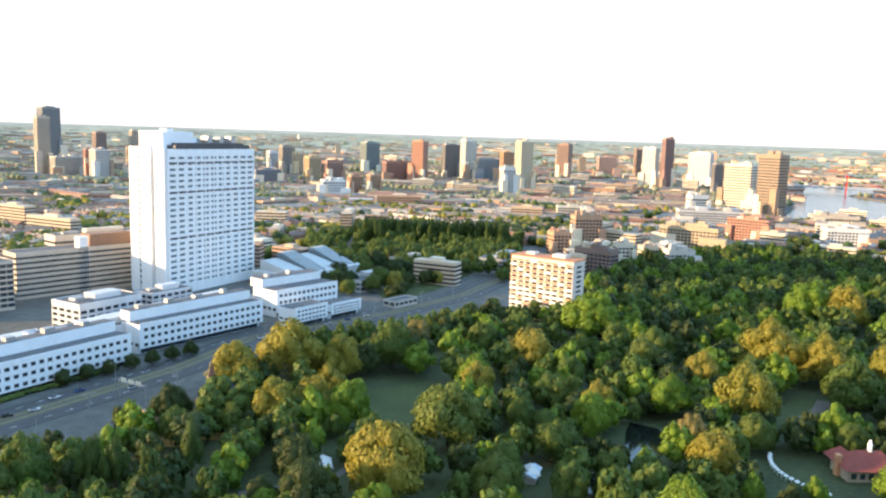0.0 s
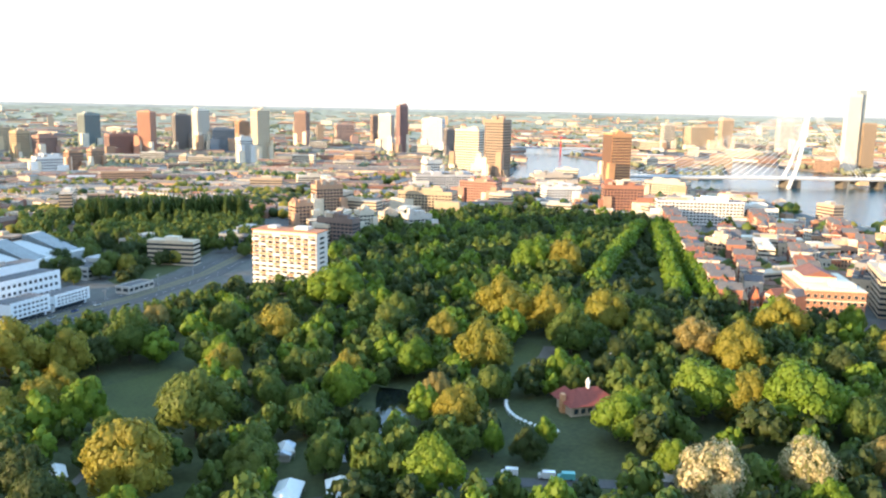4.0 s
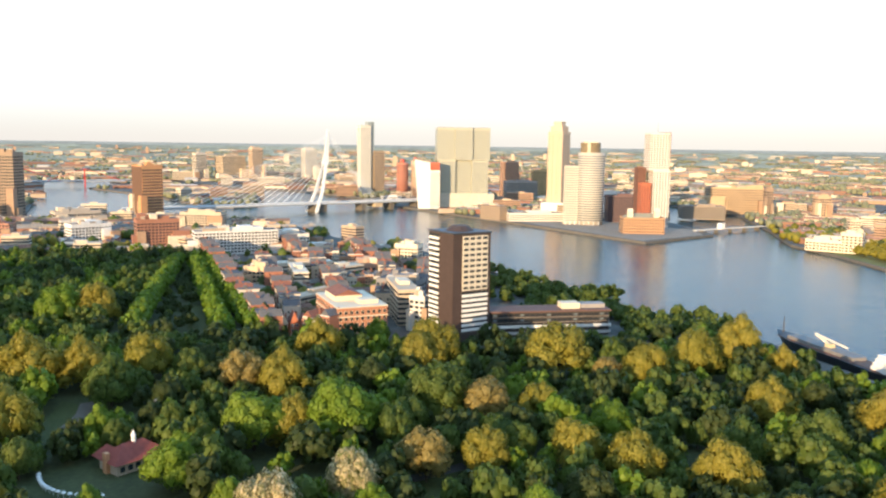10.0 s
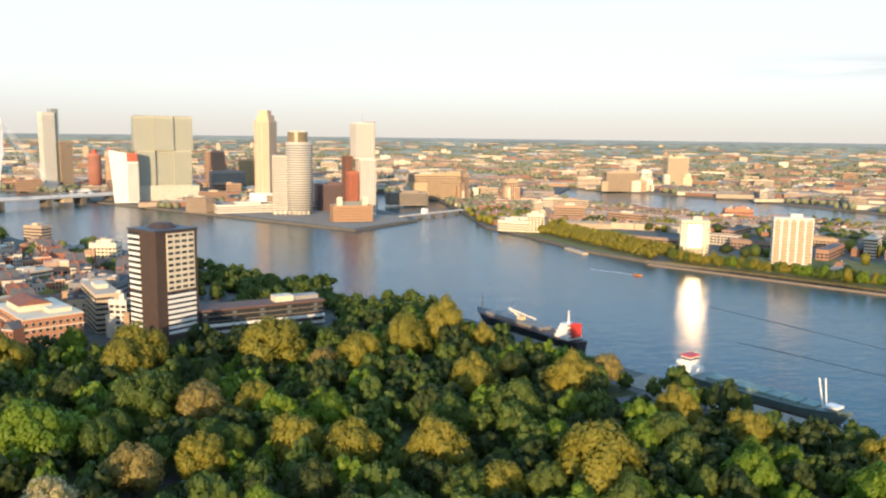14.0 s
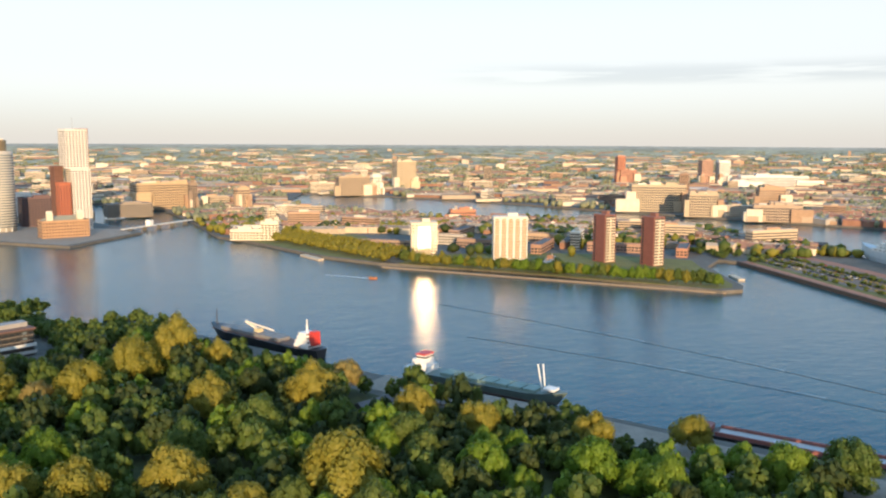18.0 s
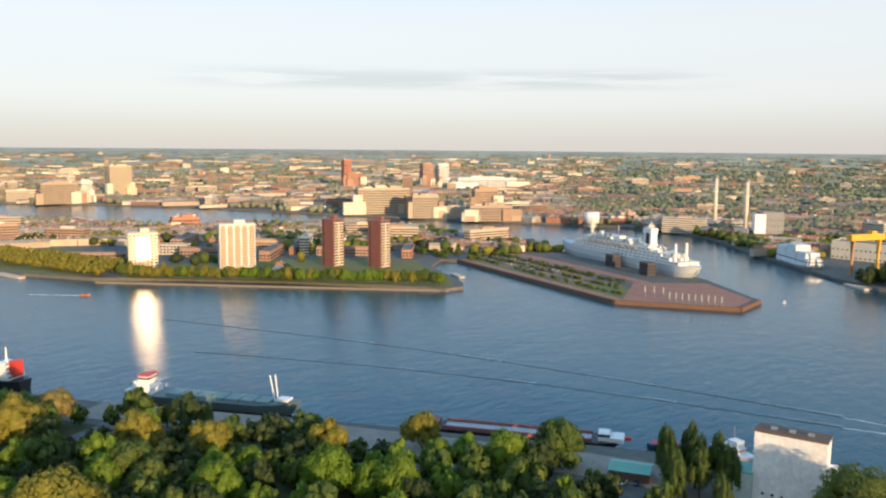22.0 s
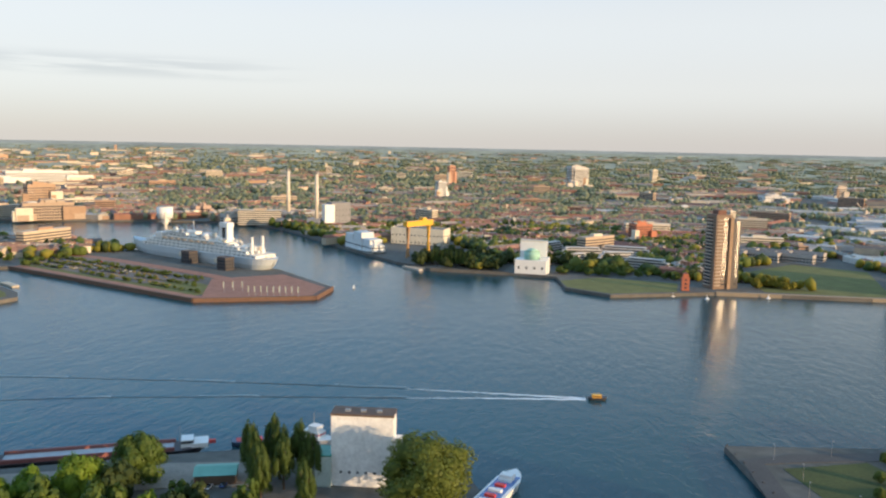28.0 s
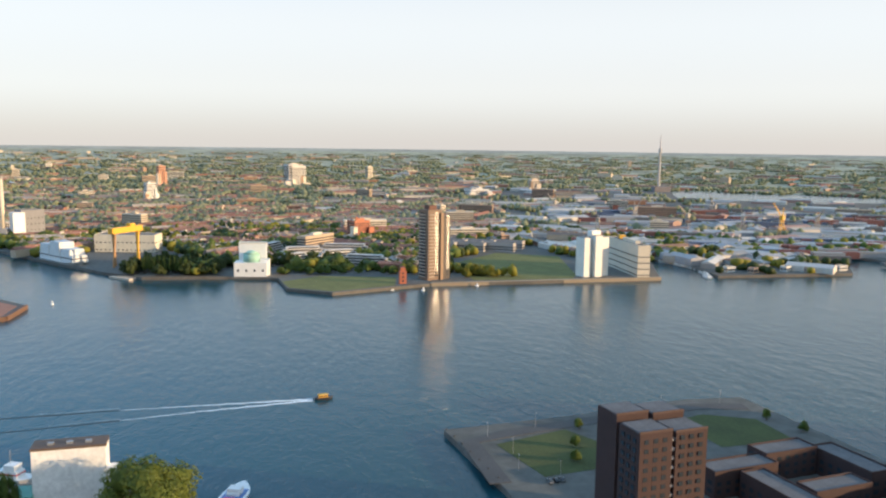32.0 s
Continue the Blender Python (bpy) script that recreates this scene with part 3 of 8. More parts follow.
def crown_arrays(seed, clumps, leaves, size, taper=0.22, slim=1.0, core=2):
    """A crown of overlapping leaf clumps round a heavy middle. Returns points, faces and normals."""
    rs = np.random.RandomState(seed)

    def unit(n):
        v = rs.normal(size=(n, 3))
        return v / np.linalg.norm(v, axis=1, keepdims=True)

    k = np.arange(clumps)
    z = 0.98 - 1.5 * (k + 0.5) / clumps + rs.uniform(-0.09, 0.09, clumps)
    z = np.clip(z, -0.6, 1.0)
    a = k * 2.4 + rs.uniform(-0.5, 0.5, clumps)
    q = np.sqrt(1 - z * z)
    mid = np.stack([q * np.cos(a), q * np.sin(a), z], 1) * rs.uniform(0.5, 0.76, (clumps, 1))
    big = rs.uniform(0.2, 0.38, clumps)
    mid, big = np.concatenate([[[0, 0, -0.05]], mid]), np.concatenate([[0.58], big])
    heads, wide, lift = unit(60), rs.uniform(0.84, 0.95, 60), rs.uniform(0.05, 0.34, 60)

    def skin(d, c):
        g = np.clip((d @ heads.T - wide) / (1 - wide), 0, 1)
        return mid[c] + d * (big[c][:, None] * (0.9 + (g * lift).max(axis=1, keepdims=True)))

    def egg(p):
        p = p.copy()
        p[:, :2] *= slim * (1 - taper * p[:, 2:3])
        return p

    bv, bf = BALL[core]
    own = np.repeat(np.arange(clumps + 1), len(bv))
    ball_d = np.tile(bv, (clumps + 1, 1))
    pts = [egg(mid[own] + ball_d * (big[own] * 0.8)[:, None])]
    faces = [tuple(f + len(bv) * c) for c in range(clumps + 1) for f in bf]
    n = len(own)
    share = big ** 2 * np.concatenate([[0.5], np.ones(clumps)])
    c = rs.choice(clumps + 1, 3 * leaves, p=share / share.sum())
    d = unit(3 * leaves) + 0.55 * mid[c] / np.linalg.norm(mid[c] + 1e-6, axis=1, keepdims=True)
    d /= np.linalg.norm(d, axis=1, keepdims=True)
    p = skin(d, c) + d * (rs.uniform(-0.05, 0.02, (3 * leaves, 1)) + np.abs(rs.normal(size=(3 * leaves, 1))) * 0.03)
    near = np.linalg.norm(p[:, None, :] - mid[None], axis=2) / big[None]
    near[np.arange(3 * leaves), c] = 9
    keep = np.nonzero(near.min(axis=1) > 0.84)[0][:leaves]
    d, p, leaves = d[keep], p[keep], len(keep)
    nn = d + unit(leaves) * 0.5
    nn /= np.linalg.norm(nn, axis=1, keepdims=True)
    u = np.cross(nn, unit(leaves))
    u /= np.linalg.norm(u, axis=1, keepdims=True)
    w = np.cross(nn, u)
    s = size * rs.uniform(0.5, 1.5, (leaves, 1))
    quad = np.stack([p + (u * a + w * e + nn * g) * s for a, e, g in ((-1, -0.6, 0), (0.8, -1, 0.25), (1, 0.7, 0), (-0.7, 1, -0.25))], 1)
    pts.append(egg(quad.reshape(-1, 3)))
    faces += [(n + 4 * i, n + 4 * i + 1, n + 4 * i + 2, n + 4 * i + 3) for i in range(leaves)]
    lean = 0.8 * np.concatenate([ball_d, d]) + 0.3 * np.concatenate([pts[0], p])
    lean = lean / np.linalg.norm(lean, axis=1, keepdims=True)
    lean[n:] += nn * 0.75
    return np.concatenate(pts), faces, np.concatenate([lean[:n], np.repeat(lean[n:], 4, axis=0)])


def crown_mesh(seed, clumps, leaves, size, m, taper=0.22, slim=1.0):
    v, f, lean = crown_arrays(seed, clumps, leaves, size, taper, slim, 1)
    me = bpy.data.meshes.new("crown")
    me.from_pydata(v.tolist(), [], f)
    me.materials.append(m)
    smooth(me).normals_split_custom_set_from_vertices((lean / np.linalg.norm(lean, axis=1, keepdims=True)).tolist())
    return me


CROWNS = {k: [crown_mesh(10 * i + ord(k), 30, 7000, 0.02, LEAF[k], 0.12 + 0.06 * i) if k == "w" else crown_mesh(10 * i + ord(k), 20 + 2 * i, 3500 if k != "p" else 1700, 0.034, LEAF[k], 0.24 + 0.06 * i if k == "p" else 0.08 + 0.07 * i, 0.9 if k == "p" else 1.0) for i in range(6 if k in "gbyd" else 3)] for k in LEAF if k != "f"}
bt = Build().rod((0, 0, -0.3), (0.02, 0.01, 0.62), 0.035, 7, 0, 0.022)
for a in range(5):
    bt.rod((0.01, 0, 0.34 + 0.05 * a), (0.2 * math.cos(a * 2.4), 0.2 * math.sin(a * 2.4), 0.6 + 0.05 * a), 0.014, 5, 0, 0.006)
TRUNK = bt.mesh("trunk", BARK)
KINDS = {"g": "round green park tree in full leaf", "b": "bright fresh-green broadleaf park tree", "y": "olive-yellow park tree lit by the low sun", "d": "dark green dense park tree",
         "f": "distant green tree", "k": "copper-brown young-leaved park tree", "c": "horse chestnut covered in cream blossom", "p": "slender dark green poplar", "w": "broad domed yellow-green tree"}
rt = random.Random(7)
TREES = []


def tree(x, y, h, r, k="g", group="park trees"):
    if group == "park trees" and k not in "pw":
        tall = min(29.0, max(h, 1.9 * r + 2.5))
        x, y, h, r = x * (117 - tall) / (117 - h), y * (117 - tall) / (117 - h), tall, min(r, 15.0)
    t = thing("tree" if k != "p" else "poplar", x, y, 0, rt.uniform(0, 360), KINDS[k], "tree", group)
    tr = part("trunk", TRUNK, t)
    tr.scale = (h * 0.7, h * 0.7, h)
    c = part("crown", rt.choice(CROWNS[k]), t)
    half = h * 0.5
    wide = r * rt.uniform(0.98, 1.1) if k != "p" else r
    c.scale = (wide, wide * rt.uniform(0.9, 1.1), half)
    c.location = (0, 0, h - half)
    c.rotation_euler = (rt.uniform(-0.08, 0.08), rt.uniform(-0.08, 0.08), 0)
    TREES.append((x, y, r))
    return t


def grove(name, spots, m, seed, label, low=False, category="trees"):
    """Many trees in one mesh: (x, y, z, radius, height) each."""
    rs = np.random.RandomState(seed)
    kinds = []
    for i in range(5):
        if low:
            v, f = BALL[1]
            kinds.append((v * (1 + rs.uniform(-0.28, 0.28, size=(len(v), 1))), [tuple(q) for q in f], v))
        else:
            kinds.append(crown_arrays(seed + i, 9, 330, 0.1, 0.2, 1.0, 1))
    vs, fs, ns, n = [], [], [], 0
    for x, y, z, r, h in spots:
        v, f, lean = kinds[rs.randint(5)]
        a = rs.uniform(0, math.tau)
        c, s = math.cos(a), math.sin(a)
        half = h * 0.5 if not low else h * 0.55
        w = np.stack([(v[:, 0] * c - v[:, 1] * s) * r + x, (v[:, 0] * s + v[:, 1] * c) * r + y, v[:, 2] * half + z + h - half], -1)
        vs.append(w)
        ns.append(np.stack([lean[:, 0] * c - lean[:, 1] * s, lean[:, 0] * s + lean[:, 1] * c, lean[:, 2]], -1))
        fs += [tuple(i + n for i in q) for q in f]
        n += len(v)
    if not vs:
        return None
    me = bpy.data.meshes.new(name)
    me.from_pydata(np.concatenate(vs).tolist(), [], fs)
    me.materials.append(m)
    ns = np.concatenate(ns)
    smooth(me).normals_split_custom_set_from_vertices((ns / np.linalg.norm(ns, axis=1, keepdims=True)).tolist())
    return solid(name, me, label, category, "stuff")


# park trees that stand out
tree(117, 221, 21, 12.5, 'y')
tree(17, 268, 18, 9.3, 'g')
tree(35, 257, 20, 4.4, 'p')
tree(41, 252, 20, 4.4, 'p')
tree(49, 241, 20, 4.4, 'p')
tree(65, 257, 20, 4.4, 'p')
tree(106, 345, 20, 11.1, 'y')
tree(137, 357, 24, 14.6, 'y')
tree(154, 338, 19, 10.4, 'y')
tree(185, 346, 20, 11.0, 'g')
tree(210, 365, 16, 6.7, 'k')
tree(191, 281, 17, 8.4, 'y')
tree(244, 312, 19, 10.4, 'y')
tree(158, 250, 22, 12.6, 'g')
tree(183, 238, 15, 5.8, 'g')
tree(223, 240, 16, 7.4, 'y')
tree(235, 341, 18, 8.7, 'g')
tree(134, 305, 16, 7.0, 'y')
tree(104, 287, 19, 9.0, 'y')
tree(129, 276, 19, 9.6, 'b')
tree(177, 212, 16, 6.8, 'g')
tree(141, 194, 17, 7.7, 'g')
tree(161, 183, 15, 6.0, 'g')
tree(300, 310, 18, 8.8, 'g')
tree(188, 178, 14, 5.3, 'g')
tree(208, 153, 13, 4.3, 'b')
tree(92, 234, 17, 7.9, 'd')
tree(122, 294, 16, 6.7, 'y')
tree(197, 290, 17, 7.9, 'b')
tree(229, 196, 15, 6.3, 'k')
tree(218, 177, 17, 8.4, 'y')
tree(292, 247, 18, 9.3, 'y')
tree(285, 217, 22, 12.6, 'y')
tree(252, 229, 17, 8.3, 'b')
tree(185, 226, 14, 4.9, 'g')
tree(200, 261, 14, 4.9, 'g')
tree(349, 252, 26, 16.6, 'y')
tree(363, 232, 21, 12.1, 'y')
tree(380, 207, 21, 12.2, 'y')
tree(340, 204, 20, 11.2, 'g')
tree(363, 290, 17, 8.1, 'b')
tree(491, 330, 23, 14.4, 'b')
tree(504, 311, 23, 14.5, 'y')
tree(252, 129, 18, 8.6, 'b')
tree(234, 102, 14, 5.5, 'b')
tree(229, 146, 10, 4.6, 'b')
tree(228, 87, 19, 10.0, 'c')
tree(255, 67, 19, 10.0, 'c')
tree(233, 55, 16, 6.6, 'b')
tree(304, 104, 19, 10.1, 'y')
tree(302, 120, 20, 11.4, 'b')
tree(315, 87, 24, 14.6, 'b')
tree(307, 64, 17, 8.5, 'g')
tree(365, 130, 21, 12.1, 'y')
tree(430, 132, 21, 12.3, 'y')
tree(364, 150, 20, 11.0, 'k')
tree(457, 105, 17, 7.9, 'b')
tree(430, 69, 25, 15.8, 'y')
tree(353, 54, 22, 13.0, 'g')
tree(343, 30, 19, 10.0, 'k')
tree(279, 46, 18, 9.5, 'k')
tree(286, 25, 17, 8.4, 'y')
tree(341, 7, 18, 8.5, 'y')
tree(225, 76, 14, 5.0, 'g')
tree(237, 273, 16, 7.3, 'g')
tree(309, 342, 28, 18.6, 'b')
tree(308, 291, 19, 10.2, 'g')
tree(177, 152, 18, 9.1, 'b')
tree(219, 146, 10, 5.6, 'd')
tree(148, 202, 16, 7.4, 'g')
tree(171, 176, 14, 5.1, 'g')
tree(426, 0, 26, 16.7, 'y')
tree(400, -24, 16, 6.7, 'k')
tree(415, -44, 21, 12.4, 'y')
tree(445, -72, 22, 13.1, 'y')
tree(364, -92, 20, 10.5, 'y')
tree(296, -7, 19, 9.6, 'y')
tree(285, -28, 20, 10.6, 'y')
tree(322, -22, 18, 8.7, 'b')
tree(417, 73, 21, 11.9, 'y')
tree(281, -58, 20, 11.2, 'y')
tree(306, -67, 19, 10.0, 'g')
tree(352, -137, 21, 11.6, 'y')
tree(363, -158, 17, 8.1, 'k')
tree(254, -110, 25, 16.1, 'y')
tree(305, -166, 18, 9.2, 'y')
tree(277, -181, 17, 8.5, 'y')
tree(284, -105, 15, 6.3, 'b')
tree(247, -164, 17, 7.6, 'b')
tree(462, -99, 26, 16.5, 'y')
tree(428, -114, 18, 9.2, 'y')
tree(243, -71, 18, 8.9, 'y')
tree(245, -178, 15, 5.7, 'b')
tree(320, -100, 20, 10.5, 'g')
tree(356, -90, 17, 8.5, 'y')
tree(384, -116, 17, 8.0, 'b')
tree(312, -122, 16, 6.9, 'b')
tree(237, -158, 18, 9.1, 'b')
tree(317, -205, 8, 4.0, 'g')
tree(330, -194, 8, 4.1, 'g')
tree(239, -211, 18, 9.0, 'y')
tree(246, -200, 15, 5.6, 'd')
tree(221, -247, 16, 7.4, 'y')
tree(192, -203, 18, 9.3, 'b')
tree(198, -230, 15, 6.3, 'b')
tree(178, -248, 19, 9.8, 'b')
tree(170, -273, 19, 10.0, 'g')
tree(213, -158, 15, 5.7, 'b')
tree(259, -145, 16, 7.3, 'g')
tree(273, -135, 16, 7.5, 'b')
tree(112, -275, 21, 4.8, 'p')
tree(120, -271, 20, 4.8, 'p')
tree(130, -285, 22, 5.0, 'p')
tree(123, -291, 24, 5.0, 'p')
tree(117, -283, 23, 5.0, 'p')
tree(110, -286, 24, 5.0, 'p')
tree(125, -279, 21, 5.0, 'p')
tree(104, -281, 22, 5.0, 'p')
tree(115, -261, 20, 4.4, 'p')
tree(56, -268, 29, 18, 'w')
tree(188, -236, 17, 7.6, 'b')
tree(97, -258, 20, 4.4, 'p')
# the park between them: the nearest as trees, the rest as one wood
CLEAR = [(250, 143, 12), (236, 136, 12), (242, 166, 13), (225, 150, 10), (148, 174, 9), (162, 204, 5), (140, 168, 8), (224, 214, 8), (204, 194, 6), (150, 285, 26), (165, 300, 22), (268, 40, 12), (300, 196, 20), (318, 205, 14), (262, 152, 14), (243, 162, 10), (205, 130, 15), (216, 116, 13), (197, 141, 14), (228, 99, 12), (255, 75, 8), (214, 205, 6), (80, 322, 10),
         (340, 215, 8), (188, 147, 13), (104, 236, 8), (90, 237, 8), (130, 262, 8), (560, 268, 16), (500, 235, 16), (620, 300, 16), (680, 330, 14), (325, -160, 12)]
QUAYSIDE = [(470, -60), (500, -120), (372, -175), (110, -290), (90, -250), (200, -200), (350, -125)]
AVENUE = [(430, 262), (709, 362), (728, 332), (450, 172)]
fr = random.Random(3)
woods = {"g": [], "d": [], "y": [], "b": []}
own = 0
tries = 0
while tries < 12000:
    tries += 1
    x, y = fr.uniform(0, 760), fr.uniform(-260, 560)
    if not inside(x, y, PARK) or inside(x, y, AVENUE) or math.hypot(x, y) < 150:
        continue
    r = 4.2 + 5.0 * fr.random() ** 1.2
    if any(math.hypot(x - a, y - c) < q + r * 0.6 for a, c, q in CLEAR):
        continue
    if any(math.hypot(x - a, y - c) < (q + r) * 0.66 for a, c, q in TREES):
        continue
    k = fr.choice("gggbddgdbgdg")
    near = math.hypot(x, y) < 420 and own < 140
    if near:
        own += 1
        low = inside(x, y, QUAYSIDE)
        tree(x, y, (r * fr.uniform(1.7, 2.0) + 3.5) * (0.55 if low else 1), r * (0.7 if low else 1), k, "quayside trees" if low else "park trees")
    else:
        woods[k].append((x, y, 0.0, r, r * fr.uniform(1.5, 1.9) + 3.5))
        TREES.append((x, y, r))
for x, y, h, r in ((472, -117, 9, 4.5), (457, -125, 8, 4), (441, -132, 9, 5), (426, -139, 8, 4), (411, -146, 9, 4.5), (396, -153, 8, 4), (384, -160, 9, 4)):
    tree(x, y, h, r, "gd"[int(x) % 2], "quayside trees")
for k, s in woods.items():
    grove("wood", s, LEAF[k], ord(k), KINDS[k].replace("tree", "trees"))
for side, (a, c) in enumerate((((446, 254), (709, 356)), ((448, 196), (716, 341)), ((458, 181), (724, 333)))):
    spots = []
    for i in range(38):
        u = i / 37
        spots.append((a[0] + (c[0] - a[0]) * u + fr.uniform(-1, 1), a[1] + (c[1] - a[1]) * u + fr.uniform(-1, 1), 0, 7.6, 16 + fr.uniform(-1, 1)))
    if side == 1:
        inner = [(440 + 270 * q + fr.uniform(-5, 5), 226 + 118 * q + fr.uniform(-14, 14) * (1 - q * 0.8), 0, fr.uniform(3.5, 5.5), fr.uniform(7, 10)) for q in [i / 34 for i in range(35)]]
        grove("avenue_shrubs", inner, LEAF["d"], 58, "dark low trees inside the avenue")
    grove("avenue_trees", spots, LEAF["b"], 50 + side, "clipped row of bright green avenue trees")

# the hospital quarter


def window_grid(parent, w, off, rows, cols, z0, dz, ww, wh, m, face="f", margin=0.0, name="window"):
    """Single windows on one face, sharing a mesh."""
    span = w - 2 * margin
    step = span / cols
    me = box_mesh(step * ww, 0.24, wh, m) if face in "fb" else box_mesh(0.24, step * ww, wh, m)
    for k in range(rows):
        for i in range(cols):
            p = -span / 2 + (i + 0.5) * step
            loc = (p, off, z0 + k * dz) if face in "fb" else (off, p, z0 + k * dz)
            part(name, me, parent, loc)


t = thing("hospital_tower", 151, 583, 0, 32.4, "tall white-panelled hospital tower with a dark roof deck", "high-rise")
KEEP.append((151, 583, 58))
PANEL = mat("white_panel", (0.8, 0.81, 0.82), 0.5, var=0.06, size=5, fine=1.5)
part("wall_body", Build().box(0, 0, 0, 97, 86, 33).mesh("wall_body", PANEL), t)
for i in range(11):
    part("pilaster", box_mesh(1.1, 0.5, 94, PANEL), t, (-42.4 + 84.8 * i / 10, -16.6, 3))
for k in range(24):
    part("ledge", box_mesh(86, 0.36, 0.4, PANEL), t, (0, -16.6, 6.0 + 3.8 * k))
for i, (px, wd) in enumerate(((-11.0, 8.6), (0.6, 9.6), (11.6, 8.0))):
    part("end_bay", box_mesh(2.4, wd, 96 + (2 if i == 1 else 0), PANEL), t, (-43.6 - (1.0 if i == 1 else 0.2), px, 2))
for k in range(23):
    part("end_glazing", win_row(89.4, 30, 0, 6, 0.4, 1.5, GLASS, "l"), t, (0, 0, 7.0 + 3.8 * k))
window_grid(t, 84.8, -16.55, 23, 11, 6.9, 3.8, 0.64, 1.6, GLASSL)
for z in (37.6, 68.0, 87.4):
    part("service_band", box_mesh(84, 0.3, 1.1, DARK), t, (0, -16.64, z))
part("roof_deck", Build().box(3, 0, 97, 99.6, 74, 30).box(3, -4, 99.6, 101, 66, 17).mesh("roof_deck", DARK), t)
part("crown", Build().box(-24, 3, 97, 108.5, 28, 21).box(-12, 2, 97, 104.5, 16, 14).box(-30, -3, 108.5, 110, 6, 6).mesh("crown", PANEL), t)
for i in range(6):
    part("roof_unit", box_mesh(5, 6, 2.6 + i % 3, METAL), t, (4 + 6.2 * i, 4 - 5 * (i % 2), 101))
for i in range(4):
    part("mast", Build().rod((0, 0, 0), (0, 0, 7 + i), 0.12).mesh("mast", METAL), t, (-6 + 9 * i, -2, 101))

HOSP = mat("hospital_white", (0.74, 0.77, 0.79), 0.55, var=0.08, size=6, fine=1.2)


def wing(x, y, w, d, h, rot, floors, cols, label, tier=True, name="hospital_wing", base=3.0):
    w0 = thing(name, x, y, 0, rot, label, "hospital")
    KEEP.append((x, y, 0.5 * w))
    part("wall_body", box_mesh(w, d, h - base, HOSP), w0, (0, 0, base))
    part("plinth", box_mesh(w - 1, d - 3, base, HOSP), w0, (0, 1.0, 0))
    part("parapet", box_mesh(w, 0.4, 0.8, HOSP), w0, (0, -d / 2 + 0.2, h))
    part("roof", box_mesh(w - 0.6, d - 0.9, 0.3, ROOFING), w0, (0, 0.3, h))
    dz = (h - base - 0.6) / floors
    window_grid(w0, w, -d / 2, floors, cols, base + 1.0, dz, 0.55, dz * 0.42, GLASS, margin=1.5)
    part("glazing", win_row(w, d, 0, max(2, int(d / 4)), 0.6, dz * 0.42, GLASS, "lr"), w0, (0, 0, base + 1.0))
    part("plinth_glazing", box_mesh(w - 4, 0.3, base - 0.8, GLASS), w0, (0, -d / 2 + 2.4, 0.3))
    if tier:
        part("upper_storey", box_mesh(w - 2, d * 0.5, 5.2, HOSP), w0, (0, d * 0.5 - 1.5, h))
        part("upper_roof", box_mesh(w - 3, d * 0.5 - 1, 0.25, ROOFING), w0, (0, d * 0.5 - 1.5, h + 5.2))
        for i in range(int(w / 18)):
            part("roof_unit", box_mesh(3 + i % 3, 3.2, 1.8 + 0.5 * (i % 2), METAL), w0, (-w / 2 + 9 + 18 * i, d * 0.4, h + 5.4))
    return w0


wing(10, 368, 132, 15, 15, 28.5, 3, 34, "long white low hospital wing with square windows")
wing(112, 432, 80, 15, 15, 24, 3, 20, "white hospital wing beside the main road")
wing(186, 478, 50, 22, 16, 20, 3, 13, "white hospital block with a flat roof")
wing(176, 441, 26, 14, 11, 22, 3, 8, "small white office block by the road", False)
wing(204, 452, 26, 12, 9, 22, 3, 9, "small white office annexe by the road", False)
for x, y, w, d, h in ((60, 425, 60, 22, 14), (95, 455, 50, 26, 12), (20, 415, 50, 30, 11), (70, 480, 40, 24, 17), (130, 478, 52, 30, 11), (-20, 440, 60, 40, 10), (110, 500, 30, 16, 15)):
    block("hospital_annexe", x, y, w, d, h, 28, wall=wall_mat((0.55, 0.56, 0.57)), label="grey flat-roofed hospital annexe with roof plant", category="hospital", cols=(int(w / 5), int(d / 5)), roof=ROOFING)
OLDW = wall_mat((0.5, 0.43, 0.35))
t = block("old_hospital", 72, 592, 84, 18, 30, 20, wall=OLDW, label="long beige hospital building with striped window bands", category="hospital", storey=3.4, cols=(40, 6), ww=0.86, wh=1.5, plant=False)
part("penthouse", box_mesh(30, 12, 8, wall_mat((0.25, 0.15, 0.1))), t, (24, 2, 29.5))
part("stair_tower", box_mesh(6, 6, 37, HOSP), t, (2, -6, 0))
t = block("old_hospital", 5, 545, 50, 24, 30, 20, wall=OLDW, label="beige hospital building with glazed galleries", category="hospital", storey=3.4, cols=(12, 6), ww=0.9, wh=2.2)
block("old_hospital", 95, 655, 70, 16, 32, 20, wall=wall_mat((0.6, 0.52, 0.42)), label="pale hospital slab behind the others", category="hospital", storey=3.4, cols=(30, 4), ww=0.85)

